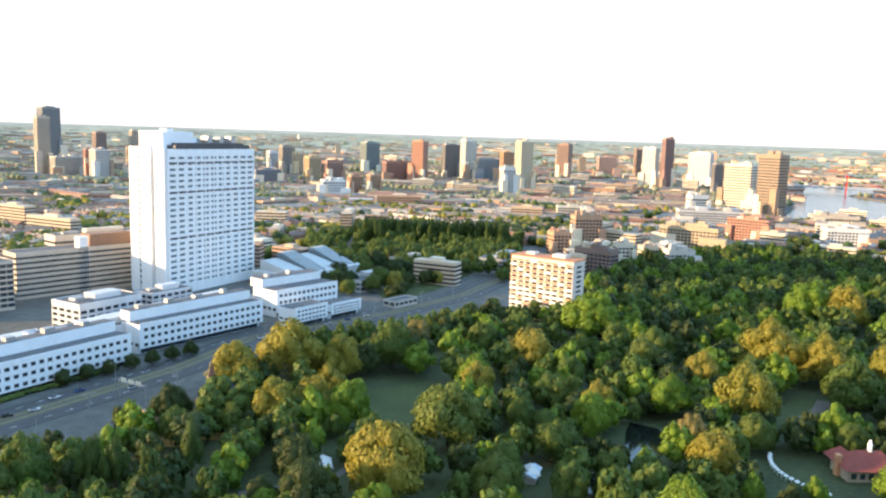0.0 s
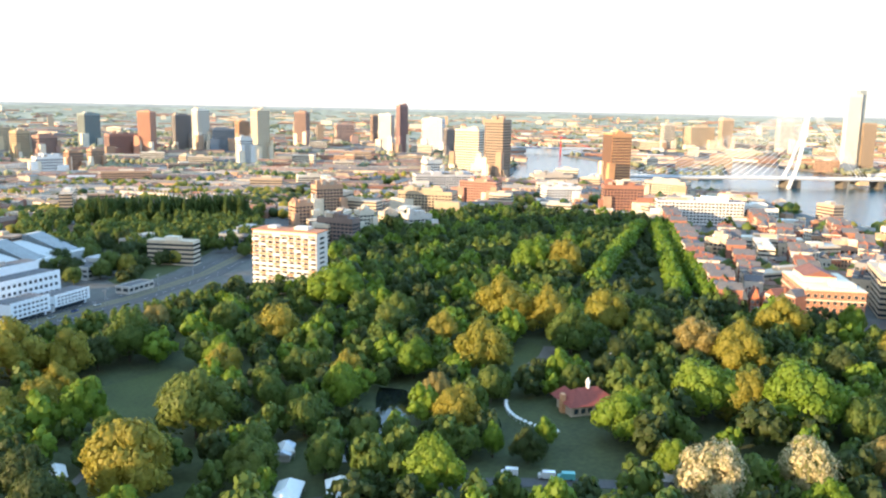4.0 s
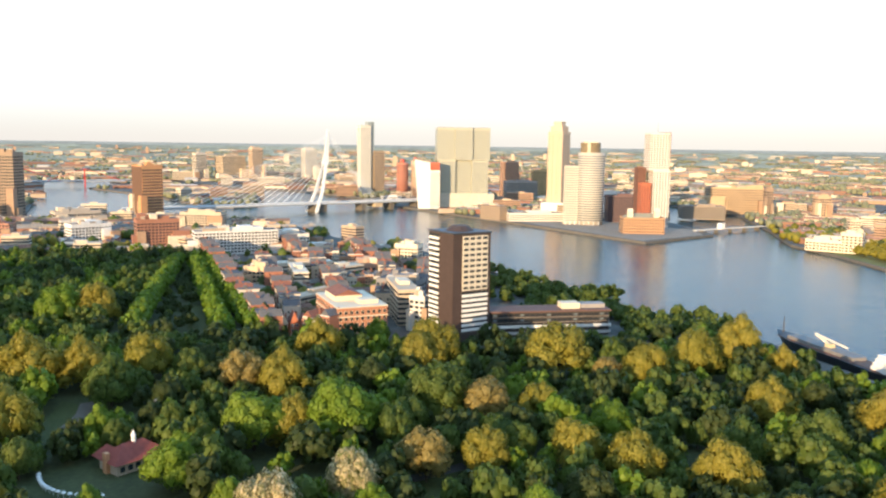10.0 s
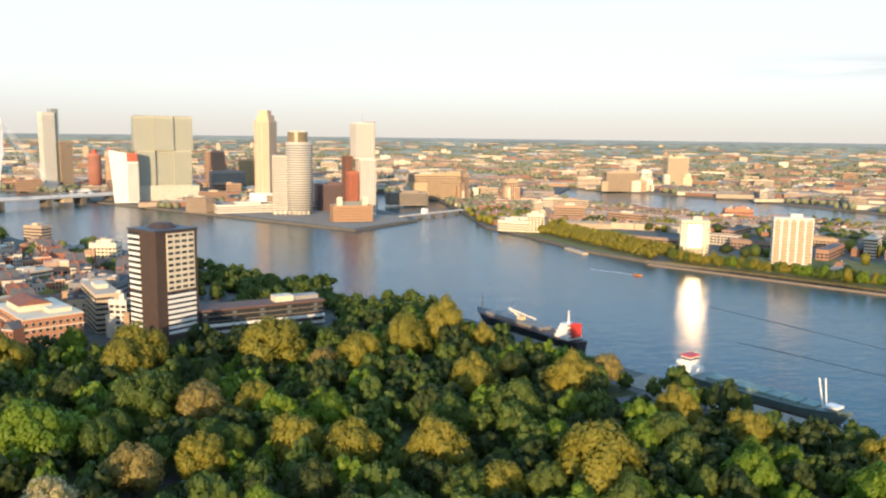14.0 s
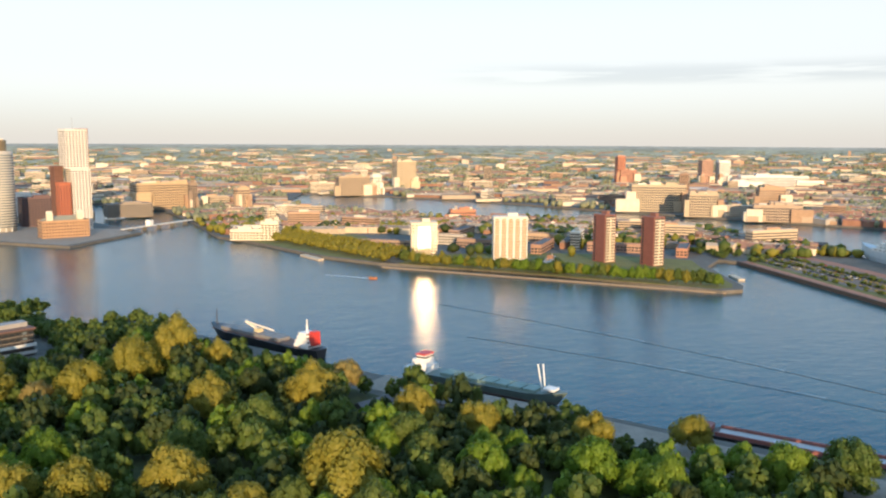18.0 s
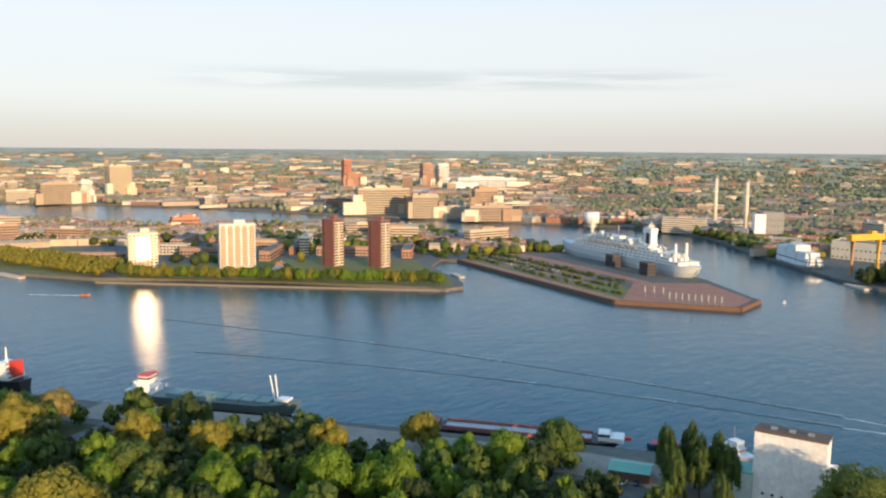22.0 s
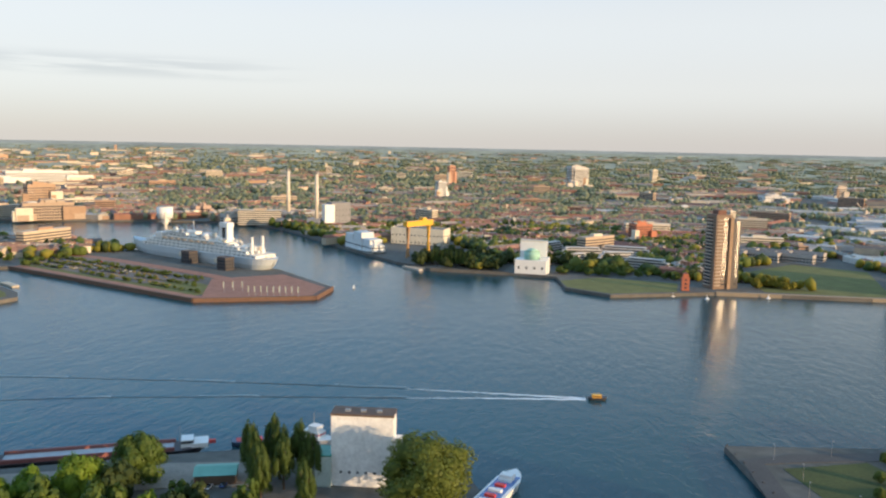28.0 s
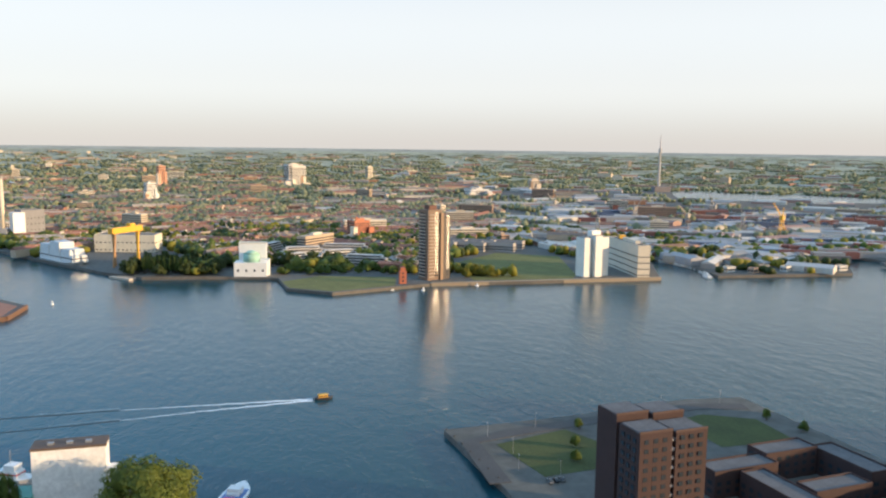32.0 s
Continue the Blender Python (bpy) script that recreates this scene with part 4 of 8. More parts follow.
# the museum with sloping skylights
t = thing("art_museum", 232, 570, 0, 28, "grey museum with stepped sloping skylights", "museum")
KEEP.append((232, 570, 70))
b = Build().box(0, 0, 0, 10, 80, 42)
part("wall_body", b.mesh("wall_body", wall_mat((0.55, 0.56, 0.55))), t)
for i in range(4):
    g = Build()
    x0 = -34 + 18 * i
    g.add([(x0, -16, 10), (x0 + 16, -16, 10), (x0 + 16, 18, 10), (x0, 18, 10), (x0, 14, 17 + i % 2 * 4), (x0 + 16, 14, 17 + i % 2 * 4), (x0, 18, 17 + i % 2 * 4), (x0 + 16, 18, 17 + i % 2 * 4)],
          [(0, 1, 5, 4), (4, 5, 7, 6), (0, 4, 6, 3), (1, 2, 7, 5), (3, 6, 7, 2), (0, 3, 2, 1)])
    part("skylight", g.mesh("skylight", GLASSL if i % 2 else wall_mat((0.5, 0.52, 0.52))), t)
block("gallery", 262, 528, 46, 24, 9, 22, wall=wall_mat((0.42, 0.44, 0.44)), label="low grey gallery with a flat roof", cols=(10, 5))
block("pavilion_house", 330, 590, 32, 18, 10, 15, wall=wall_mat((0.5, 0.45, 0.38)), label="old stone gatehouse by the road", cols=(7, 4))
block("office_block", 405, 560, 52, 26, 12, 35, wall=wall_mat((0.28, 0.3, 0.31)), label="dark low office with white roof plant", cols=(12, 6), ww=0.85)
block("covered_stop", 252, 462, 22, 10, 5, 20, wall=wall_mat((0.45, 0.42, 0.38)), label="low concrete kiosk with an overhanging roof", cols=(5, 2), plant=False, storey=3)

# balcony slab block by the park
t = thing("apartment_slab", 317, 392, 0, -67, "white slab of flats with orange balcony panels", "apartments")
KEEP.append((317, 392, 30))
part("wall_body", Build().box(0, 0, 0, 39, 43, 15).box(8, 2, 39, 41.5, 9, 7).box(-12, 2, 39, 41, 6, 6).mesh("wall_body", wall_mat((0.62, 0.56, 0.5))), t)
ORANGE = mat("orange_panel", (0.55, 0.2, 0.08), 0.7, var=0.15)
for k in range(12):
    part("balcony", Build().box(0, -8.3, 3.0 + 3.0 * k, 3.25 + 3.0 * k, 43, 1.8).mesh("balcony", WHITE), t)
    for i in range(9):
        # upper half: extra orange panels stand in for the orange evening light
        part("balcony_panel" if (i + k) % 3 else "orange_panel", box_mesh(4.2, 0.12, 1.0, ORANGE if (i * 7 + k * 3) % 4 == 0 or (k > 5 and (i + k) % 2) else WHITE), t, (-19.1 + 4.78 * i, -9.1, 3.25 + 3.0 * k))
        part("window", box_mesh(3.2, 0.2, 1.7, GLASS), t, (-19.1 + 4.78 * i, -7.5, 3.9 + 3.0 * k - 2.6))
    part("end_window", box_mesh(0.2, 6, 1.3, GLASS), t, (21.5, 0, 1.6 + 3.0 * k))
part("roof_edge", box_mesh(44, 16.4, 0.5, ORANGE), t, (0, -0.3, 39))

# the tower above the old harbour quarter
t = thing("office_tower", 491, 62, 0, -49, "brown and cream office tower with white banded lower floors", "tower")
KEEP.append((491, 62, 30))
DBROWN = mat("dark_brown_cladding", (0.06, 0.04, 0.034), 0.65, var=0.2, size=4, fine=0.8)
part("core", Build().box(0, 0, 0, 65, 27, 27).mesh("core", DBROWN), t)
part("roof", Build().box(0, 0, 65, 66, 28.4, 28.4).mesh("roof", DARK), t)
part("roof_plant", Build().cyl(0, 0, 66, 69, 9, 5, 12).mesh("roof_plant", DBROWN), t)
for k in range(8):
    z = 6.0 + 3.0 * k
    part("white_band", box_mesh(18.6, 0.6, 1.7, WHITE), t, (2.4, -13.6, z))
    part("white_band", box_mesh(0.6, 11, 1.5, WHITE), t, (-13.6, 7.6, z))
    part("window_band", box_mesh(18.6, 0.3, 1.3, GLASS), t, (2.4, -13.6, z + 1.7))
    part("window_band", box_mesh(0.3, 11, 1.5, GLASS), t, (-13.6, 7.6, z + 1.5))
PALE = mat("pale_concrete", (0.66, 0.6, 0.48), 0.7, var=0.1, size=6, fine=1.0)
for k in range(10):
    z = 31.0 + 3.3 * k
    part("cream_panel", box_mesh(18.2, 0.7, 3.2, PALE), t, (2.2, -13.7, z))
    part("white_band", box_mesh(0.6, 11, 1.5, WHITE), t, (-13.6, 7.6, z))
    part("window_band", box_mesh(0.3, 11, 1.8, GLASS), t, (-13.6, 7.6, z + 1.5))
    for i in range(4):
        part("window", box_mesh(3.2, 0.5, 1.5, GLASS), t, (2.2 - 6.82 + 4.55 * i, -13.95, z + 0.95))
        part("window_sill", box_mesh(3.2, 0.7, 0.15, PALE), t, (2.2 - 6.82 + 4.55 * i, -13.95, z + 0.8))
t = thing("office_podium", 512, 8, 0, -72, "long dark and white banded office wing under a brown roof", "office")
KEEP.append((512, 8, 45))
part("wall_body", Build().box(0, 0, 0, 15, 76, 17).mesh("wall_body", mat("dark_cladding", (0.035, 0.03, 0.028), 0.6, var=0.2)), t)
part("roof", Build().box(0, 0, 15, 16, 78, 19).mesh("roof", mat("brown_roof", (0.14, 0.08, 0.065), 0.8, var=0.2)), t)
part("penthouse", box_mesh(12, 9, 3.5, CREAM), t, (14, 0, 16))
part("penthouse", box_mesh(22, 8, 2.6, mat("grey_cladding", (0.3, 0.29, 0.28), 0.7)), t, (26, 1, 16))
for z, m in ((1.2, wall_mat((0.5, 0.5, 0.5))), (5.4, WHITE)):
    part("white_band", box_mesh(80, 1.2, 1.6, m), t, (-1, -8.9, z))
for z in (8.6, 11.8):
    part("pale_band", box_mesh(76, 0.5, 0.25, wall_mat((0.3, 0.26, 0.22))), t, (0, -8.7, z))
    for i in range(22):
        part("window", box_mesh(2.4, 0.4, 1.2, GLASSL if i % 5 == 0 else GLASS), t, (-36 + 3.45 * i, -8.7, z + 1.0))

# brick office and gabled houses of the harbour quarter
t = block("brick_office", 489, 130, 31, 52, 21, -59, wall=mat("pink_brick", (0.4, 0.19, 0.115), 0.8, var=0.16), label="pink brick corner office with cream cornices", cols=(9, 15), ww=0.5, wh=1.9, storey=3.7, plant=False)
for k in range(5):
    part("glazing", win_row(31, 52, 9, 15, 0.57, 2.15, CREAM, "fblr", 0.05), t, (0, 0, 1.78 + 3.7 * k))
for z in (4.2, 15.0, 20.6):
    part("cornice", Build().box(0, 0, z, z + 0.6, 31.8, 52.8).mesh("cornice", CREAM), t)
part("attic", Build().box(-3, 6, 21, 24.5, 17, 24).mesh("attic", CREAM), t)
part("attic_roof", Build().gable(-3, 6, 24.5, 28, 25, 18, 90).mesh("attic_roof", TILE), t)
part("attic", Build().box(6, -14, 21, 23.6, 12, 10).mesh("attic", CREAM), t)

HOUSE_WALLS = [wall_mat(c) for c in ((0.45, 0.17, 0.1), (0.56, 0.45, 0.33), (0.32, 0.14, 0.09), (0.62, 0.57, 0.49), (0.46, 0.28, 0.18))]
hq = random.Random(21)


def townhouse_kind(i):
    """A narrow terrace house: walls, roof, cornice, windows and a chimney."""
    w, d, h = 6.5 + i % 3, 11 + i % 4, 12.5 + 1.6 * (i % 4)
    t = thing("town_house", 0, 0, -200, 0, "tall narrow %s town house with sash windows" % ("red brick", "sand plastered", "brown brick", "white plastered", "ochre brick")[i % 5], "house", "harbour quarter houses")
    part("wall_body", Build().box(0, 0, 0, h, w, d).mesh("wall_body", HOUSE_WALLS[i % 5]), t)
    if i % 3:
        part("roof", Build().gable(0, 0, h, h + 3.6, d + 0.4, w + 0.3, 90).mesh("roof", (SLATE, TILE, ROOFING, SLATE)[i % 4]), t)
    else:
        part("roof", Build().box(0, 0, h, h + 0.5, w + 0.3, d + 0.3).box(0.8, 2, h + 0.5, h + 2.2, 2.4, 2.8).mesh("roof", ROOFING), t)
    part("cornice", box_mesh(w + 0.4, 0.5, 0.4, WHITE), t, (0, -d / 2, h - 0.5))
    g = Build()
    for k in range(int(h / 3.2)):
        for j in range(3):
            for s in (-1, 1):
                g.box((j - 1) * w / 3, s * d / 2, 1.0 + 3.2 * k, 2.8 + 3.2 * k, w / 6, 0.2)
        for j in range(2):
            g.box(-w / 2, (j - 0.5) * d / 2.4, 1.0 + 3.2 * k, 2.7 + 3.2 * k, 0.2, 1.1)
    part("glazing", g.mesh("glazing", GLASS), t)
    part("chimney", box_mesh(0.9, 0.9, 3.0, BRICK), t, (w * 0.4, 1.5, h + 1.2))
    return t, w, d


PROTO = [townhouse_kind(i) for i in range(10)]


def terrace(x0, y0, x1, y1):
    """A row of houses along a street; they face its right-hand side."""
    L = math.hypot(x1 - x0, y1 - y0)
    a = math.degrees(math.atan2(y1 - y0, x1 - x0))
    s = 0.0
    while s < L:
        t, w, d = PROTO[hq.randrange(10)]
        m = pose(x0 + (x1 - x0) * (s + w / 2) / L, y0 + (y1 - y0) * (s + w / 2) / L, 0, 0, 0, a)
        copy_thing(t, m)
        KEEP.append((m.translation.x, m.translation.y, 7))
        s += w + 0.02


for row in ((452, 168, 560, 232), (566, 238, 690, 306), (700, 312, 800, 372), (470, 150, 462, 136), (500, 172, 590, 214), (602, 222, 720, 278), (540, 150, 640, 190),
            (650, 200, 740, 232), (540, 120, 620, 130), (630, 136, 730, 165), (580, 100, 690, 116), (600, 60, 700, 84), (760, 250, 850, 300), (750, 180, 830, 214), (620, 176, 640, 130), (730, 250, 745, 190)):
    terrace(*row)
for t, _, _ in PROTO:
    for o in (*t.children_recursive, t):
        bpy.data.objects.remove(o)

REDB = mat("orange_red_brick", (0.46, 0.16, 0.085), 0.85, var=0.2, size=3, fine=0.5)
for i in range(6):
    u = i / 5
    t = thing("gabled_house", 463 + 14 * u, 172 - 29 * u, 0, -64, "red brick gabled town house with white window frames", "house", "gabled houses by the park")
    KEEP.append((463 + 14 * u, 172 - 29 * u, 7))
    part("wall_body", Build().box(0, 0, 0, 9.5 + i % 2, 5.6, 11).mesh("wall_body", REDB), t)
    part("roof", Build().gable(0, 0, 9.5 + i % 2, 14 + i % 3, 11.4, 6.0, 90).mesh("roof", TILE), t)
    part("gable_wall", Build().add([(-2.8, -5.8, 9.4), (2.8, -5.8, 9.4), (0, -5.8, 14.4 + i % 3), (-2.8, -5.4, 9.4), (2.8, -5.4, 9.4), (0, -5.4, 14.4 + i % 3)], [(0, 1, 2), (3, 5, 4), (0, 3, 4, 1), (1, 4, 5, 2), (2, 5, 3, 0)]).mesh("gable_wall", (REDB, CREAM)[i % 3 == 1]), t)
    for k in range(3):
        for j in (-1, 1):
            part("window", box_mesh(1.5, 0.3, 1.8, WHITE), t, (1.35 * j, -5.5, 1.2 + 3.1 * k))
            part("pane", box_mesh(1.15, 0.36, 1.45, GLASS), t, (1.35 * j, -5.5, 1.38 + 3.1 * k))
    part("chimney", box_mesh(0.9, 0.9, 3.0, BRICK), t, (2.0, 2.0, 11.5))

# skyline towers, by bearing and distance
# the strongest wall colours are greyed and paled to imitate distance haze
tower("high_rise", 5.2, 1907, 31, 124, 20, 0.8, wall=wall_mat((0.5, 0.4, 0.3)))
tower("high_rise", 5.6, 2103, 50, 146, 25, 0.7, wall=wall_mat((0.2, 0.21, 0.22)))
tower("high_rise", 8.5, 2550, 39, 88, wall=wall_mat((0.3, 0.2, 0.16)))
tower("high_rise", 10.6, 2550, 27, 95, wall=wall_mat((0.5, 0.4, 0.3)))
tower("office_block", 7.8, 1810, 18, 60, wall=wall_mat((0.38, 0.17, 0.13)))
tower("office_block", 8.5, 1784, 40, 60, 30, 0.8, wall=wall_mat((0.6, 0.55, 0.5)))
tower("office_block", 6.6, 1837, 66, 43, 20, 0.5, wall=wall_mat((0.45, 0.42, 0.36)))
tower("office_block", 19.2, 1710, 56, 29, 15, 0.4, wall=wall_mat((0.2, 0.21, 0.24)))
tower("high_rise", 19.5, 2201, 30, 55, wall=wall_mat((0.55, 0.55, 0.55)))
tower("high_rise", 20.4, 2115, 33, 72, wall=wall_mat((0.3, 0.26, 0.22)))
tower("office_block", 21.3, 2036, 32, 56, wall=wall_mat((0.55, 0.42, 0.26)))
tower("high_rise", 22.2, 1728, 34, 58, 30, 0.9, wall=wall_mat((0.42, 0.31, 0.18)))
tower("office_block", 23.6, 1830, 47, 46, wall=wall_mat((0.3, 0.18, 0.14)))
tower("office_block", 23.7, 1383, 44, 30, 15, 0.6, wall=wall_mat((0.75, 0.73, 0.7)))
tower("high_rise", 26.2, 2251, 54, 85, 30, 0.8, wall=wall_mat((0.2, 0.24, 0.23)))
tower("office_block", 28.1, 1922, 71, 46, 20, 0.5, wall=wall_mat((0.27, 0.15, 0.12)))
tower("high_rise", 29.7, 1870, 38, 96, -30, 0.8, wall=wall_mat((0.5, 0.24, 0.15)))
tower("office_block", 25.2, 1457, 30, 33, wall=wall_mat((0.35, 0.2, 0.12)))
tower("office_block", 26.5, 1510, 28, 35, wall=wall_mat((0.4, 0.25, 0.16)))
tower("high_rise", 31.9, 2081, 48, 87, 20, 0.6, wall=wall_mat((0.2, 0.18, 0.17)))
tower("high_rise", 33.1, 2000, 40, 101, 30, 0.8, wall=wall_mat((0.72, 0.68, 0.58)))
tower("office_block", 34.5, 1991, 56, 57, 10, 0.5, wall=wall_mat((0.19, 0.22, 0.25)))
tower("high_rise", 35.8, 2519, 44, 64, wall=wall_mat((0.5, 0.27, 0.14)))
tower("high_rise", 37.0, 1723, 38, 104, 30, 0.9, wall=wall_mat((0.72, 0.6, 0.42)))
tower("office_block", 35.9, 1552, 32, 54, wall=wall_mat((0.6, 0.6, 0.58)))
tower("high_rise", 39.8, 2265, 42, 97, -25, 0.8, wall=wall_mat((0.3, 0.19, 0.15)))
tower("office_block", 42.7, 2550, 62, 61, 15, 0.5, wall=wall_mat((0.55, 0.36, 0.28)))
tower("high_rise", 44.8, 2550, 28, 87, wall=wall_mat((0.3, 0.2, 0.15)))
tower("high_rise", 45.6, 2019, 39, 96, -25, 0.6, wall=wall_mat((0.72, 0.7, 0.66)))
tower("high_rise", 46.7, 2001, 29, 119, 30, 0.8, wall=wall_mat((0.3, 0.17, 0.15)))
tower("apartment_tower", 48.9, 2154, 62, 86, -20, 0.5, wall=wall_mat((0.74, 0.74, 0.74)))
tower("office_block", 50.0, 1956, 28, 65, wall=wall_mat((0.2, 0.18, 0.17)))
tower("apartment_tower", 51.5, 1438, 56, 79, -25, 0.7, wall=wall_mat((0.62, 0.55, 0.44)))
tower("apartment_tower", 53.4, 1309, 43, 98, -30, 0.8, wall=wall_mat((0.3, 0.22, 0.155)))
tower("office_block", 48.8, 1238, 32, 37, wall=wall_mat((0.75, 0.7, 0.62)))
tower("office_block", 49.7, 1117, 91, 23, 12, 0.35, wall=wall_mat((0.5, 0.5, 0.5)))
tower("office_block", 48.6, 854, 65, 27, -15, 0.5, wall=wall_mat((0.42, 0.33, 0.22)))
tower("office_block", 52.3, 975, 52, 28, -20, 0.5, wall=wall_mat((0.4, 0.2, 0.14)))
tower("office_block", 57.2, 1233, 66, 18, 15, 0.4, wall=wall_mat((0.45, 0.4, 0.34)))
tower("office_block", 57.9, 982, 49, 24, 20, 0.5, wall=wall_mat((0.72, 0.72, 0.7)))
t = tower("apartment_tower", 61.6, 1275, 43, 81, -63, 1.0, wall=wall_mat((0.58, 0.3, 0.14)))
part("dark_side", box_mesh(31.0, 0.6, 79, mat("umber_cladding", (0.13, 0.075, 0.05), 0.7, var=0.2)), t, (0, -16.2, 0), label="dark brown blank side wall")
tower("office_block", 62.1, 915, 47, 34, 10, 0.5, wall=wall_mat((0.32, 0.15, 0.1)))
tower("office_block", 39.7, 754, 23, 26, wall=wall_mat((0.45, 0.27, 0.17)))
tower("office_block", 41.5, 814, 32, 37, 20, 0.6, wall=wall_mat((0.42, 0.26, 0.17)))
tower("apartment_house", 42.3, 661, 36, 24, -30, 0.4, wall=wall_mat((0.2, 0.14, 0.12)))
tower("apartment_house", 44.1, 718, 18, 24, wall=wall_mat((0.6, 0.55, 0.45)))
tower("apartment_house", 45.8, 761, 19, 17, wall=wall_mat((0.65, 0.5, 0.36)))
tower("apartment_house", 47.8, 717, 28, 21, wall=wall_mat((0.5, 0.48, 0.45)))
tower("office_block", 68.7, 865, 111, 18, 12, 0.3, wall=wall_mat((0.7, 0.68, 0.62)))
tower("office_block", 68.8, 666, 25, 18, -20, 0.8, wall=wall_mat((0.6, 0.45, 0.3)))
tower("office_block", 79.2, 785, 28, 21, -20, 0.7, wall=wall_mat((0.72, 0.64, 0.5)))
tower("office_block", 76.1, 821, 21, 15, wall=wall_mat((0.55, 0.45, 0.35)))
tower("office_block", 76.6, 697, 43, 14, 10, 0.5, wall=wall_mat((0.45, 0.3, 0.22)))
tower("office_block", 78.7, 563, 36, 23, -25, 0.6, wall=wall_mat((0.2, 0.2, 0.21)))
tower("office_block", 80.0, 504, 13, 23, -30, 0.6, wall=wall_mat((0.6, 0.58, 0.54)))
tower("office_block", 67.2, 850, 89, 25, 10, 0.25, wall=wall_mat((0.68, 0.68, 0.66)))
tower("office_block", 65.1, 1108, 60, 24, -20, 0.4, wall=wall_mat((0.5, 0.42, 0.32)))
tower("office_block", 68.6, 2550, 43, 98, wall=wall_mat((0.55, 0.42, 0.3)))
tower("office_block", 72.2, 2550, 47, 98, wall=wall_mat((0.65, 0.6, 0.5)))
tower("office_block", 64.9, 2550, 42, 81, wall=wall_mat((0.55, 0.5, 0.42)))
tower("office_block", 66.9, 2550, 91, 73, wall=wall_mat((0.52, 0.42, 0.3)))
tower("office_block", 101.5, 1530, 115, 48, 15, 0.4, wall=wall_mat((0.5, 0.36, 0.22)))
tower("office_block", 103.4, 1506, 16, 50, wall=wall_mat((0.3, 0.22, 0.16)))
tower("office_block", 106.6, 1501, 29, 40, wall=wall_mat((0.5, 0.36, 0.24)))
tower("office_block", 108.5, 1164, 17, 28, wall=wall_mat((0.66, 0.56, 0.42)))
tower("office_block", 117.8, 2113, 63, 74, 20, 0.7, wall=wall_mat((0.62, 0.5, 0.34)))
tower("grain_silo", 115.8, 1917, 29, 46, wall=wall_mat((0.75, 0.72, 0.62)))
tower("warehouse", 114.2, 1870, 79, 44, 15, 0.4, wall=wall_mat((0.42, 0.32, 0.22)))
tower("office_block", 121.9, 1270, 43, 18, 10, 0.5, wall=wall_mat((0.45, 0.2, 0.12)))
tower("warehouse", 135.3, 1498, 102, 49, 10, 0.4, wall=wall_mat((0.46, 0.37, 0.26)))
tower("high_rise", 132.8, 2550, 32, 83, wall=wall_mat((0.5, 0.2, 0.12)))
tower("office_block", 133.2, 2550, 65, 42, wall=wall_mat((0.5, 0.25, 0.17)))
tower("high_rise", 138.4, 2550, 44, 73, wall=wall_mat((0.5, 0.3, 0.22)))
tower("high_rise", 139.5, 2550, 42, 72, wall=wall_mat((0.75, 0.72, 0.66)))
tower("warehouse", 142.5, 1571, 51, 45, 15, 0.6, wall=wall_mat((0.42, 0.28, 0.18)))
tower("warehouse", 142.6, 2464, 190, 32, 10, 0.3, wall=wall_mat((0.72, 0.7, 0.66)))
tower("warehouse", 142.9, 1372, 77, 27, 10, 0.4, wall=wall_mat((0.4, 0.3, 0.22)))
tower("warehouse", 138.3, 1426, 50, 40, 10, 0.4, wall=wall_mat((0.45, 0.36, 0.26)))
tower("warehouse", 152.3, 1405, 34, 19, wall=wall_mat((0.42, 0.3, 0.24)))
tower("warehouse", 154.4, 1293, 39, 14, wall=wall_mat((0.45, 0.42, 0.38)))
tower("apartment_tower", 168.8, 1878, 27, 42, wall=wall_mat((0.72, 0.7, 0.66)))
tower("office_block", 178.2, 2550, 58, 67, wall=wall_mat((0.6, 0.55, 0.5)))
tower("apartment_house", 182.7, 1129, 32, 26, 30, 0.9, wall=wall_mat((0.5, 0.18, 0.1)))
tower("apartment_house", 169.5, 2550, 27, 60, wall=wall_mat((0.55, 0.28, 0.18)))
tower("office_block", 191.0, 2118, 64, 19, wall=wall_mat((0.6, 0.58, 0.55)))
tower("high_rise", 195.0, 2367, 31, 36, wall=wall_mat((0.6, 0.5, 0.4)))
tower("office_block", 178.4, 2550, 59, 63, wall=wall_mat((0.62, 0.58, 0.52)))
# landmark towers and large buildings

# the long pier with its high-rises, and the white bridge


def slab(t, name, x, y, w, d, z0, z1, m, label=""):
    return part(name, Build().box(0, 0, 0, z1 - z0, w, d).mesh(name, m), t, (x, y, z0), 0, label)


def banded(t, x, y, w, d, z0, z1, dz, m, hh=1.3, cw=8, cd=6, ww=0.8):
    row = win_row(w, d, cw, cd, ww, hh, m)
    for k in range(int((z1 - z0 - 1) / dz)):
        part("glazing", row, t, (x, y, z0 + 1 + dz * k))


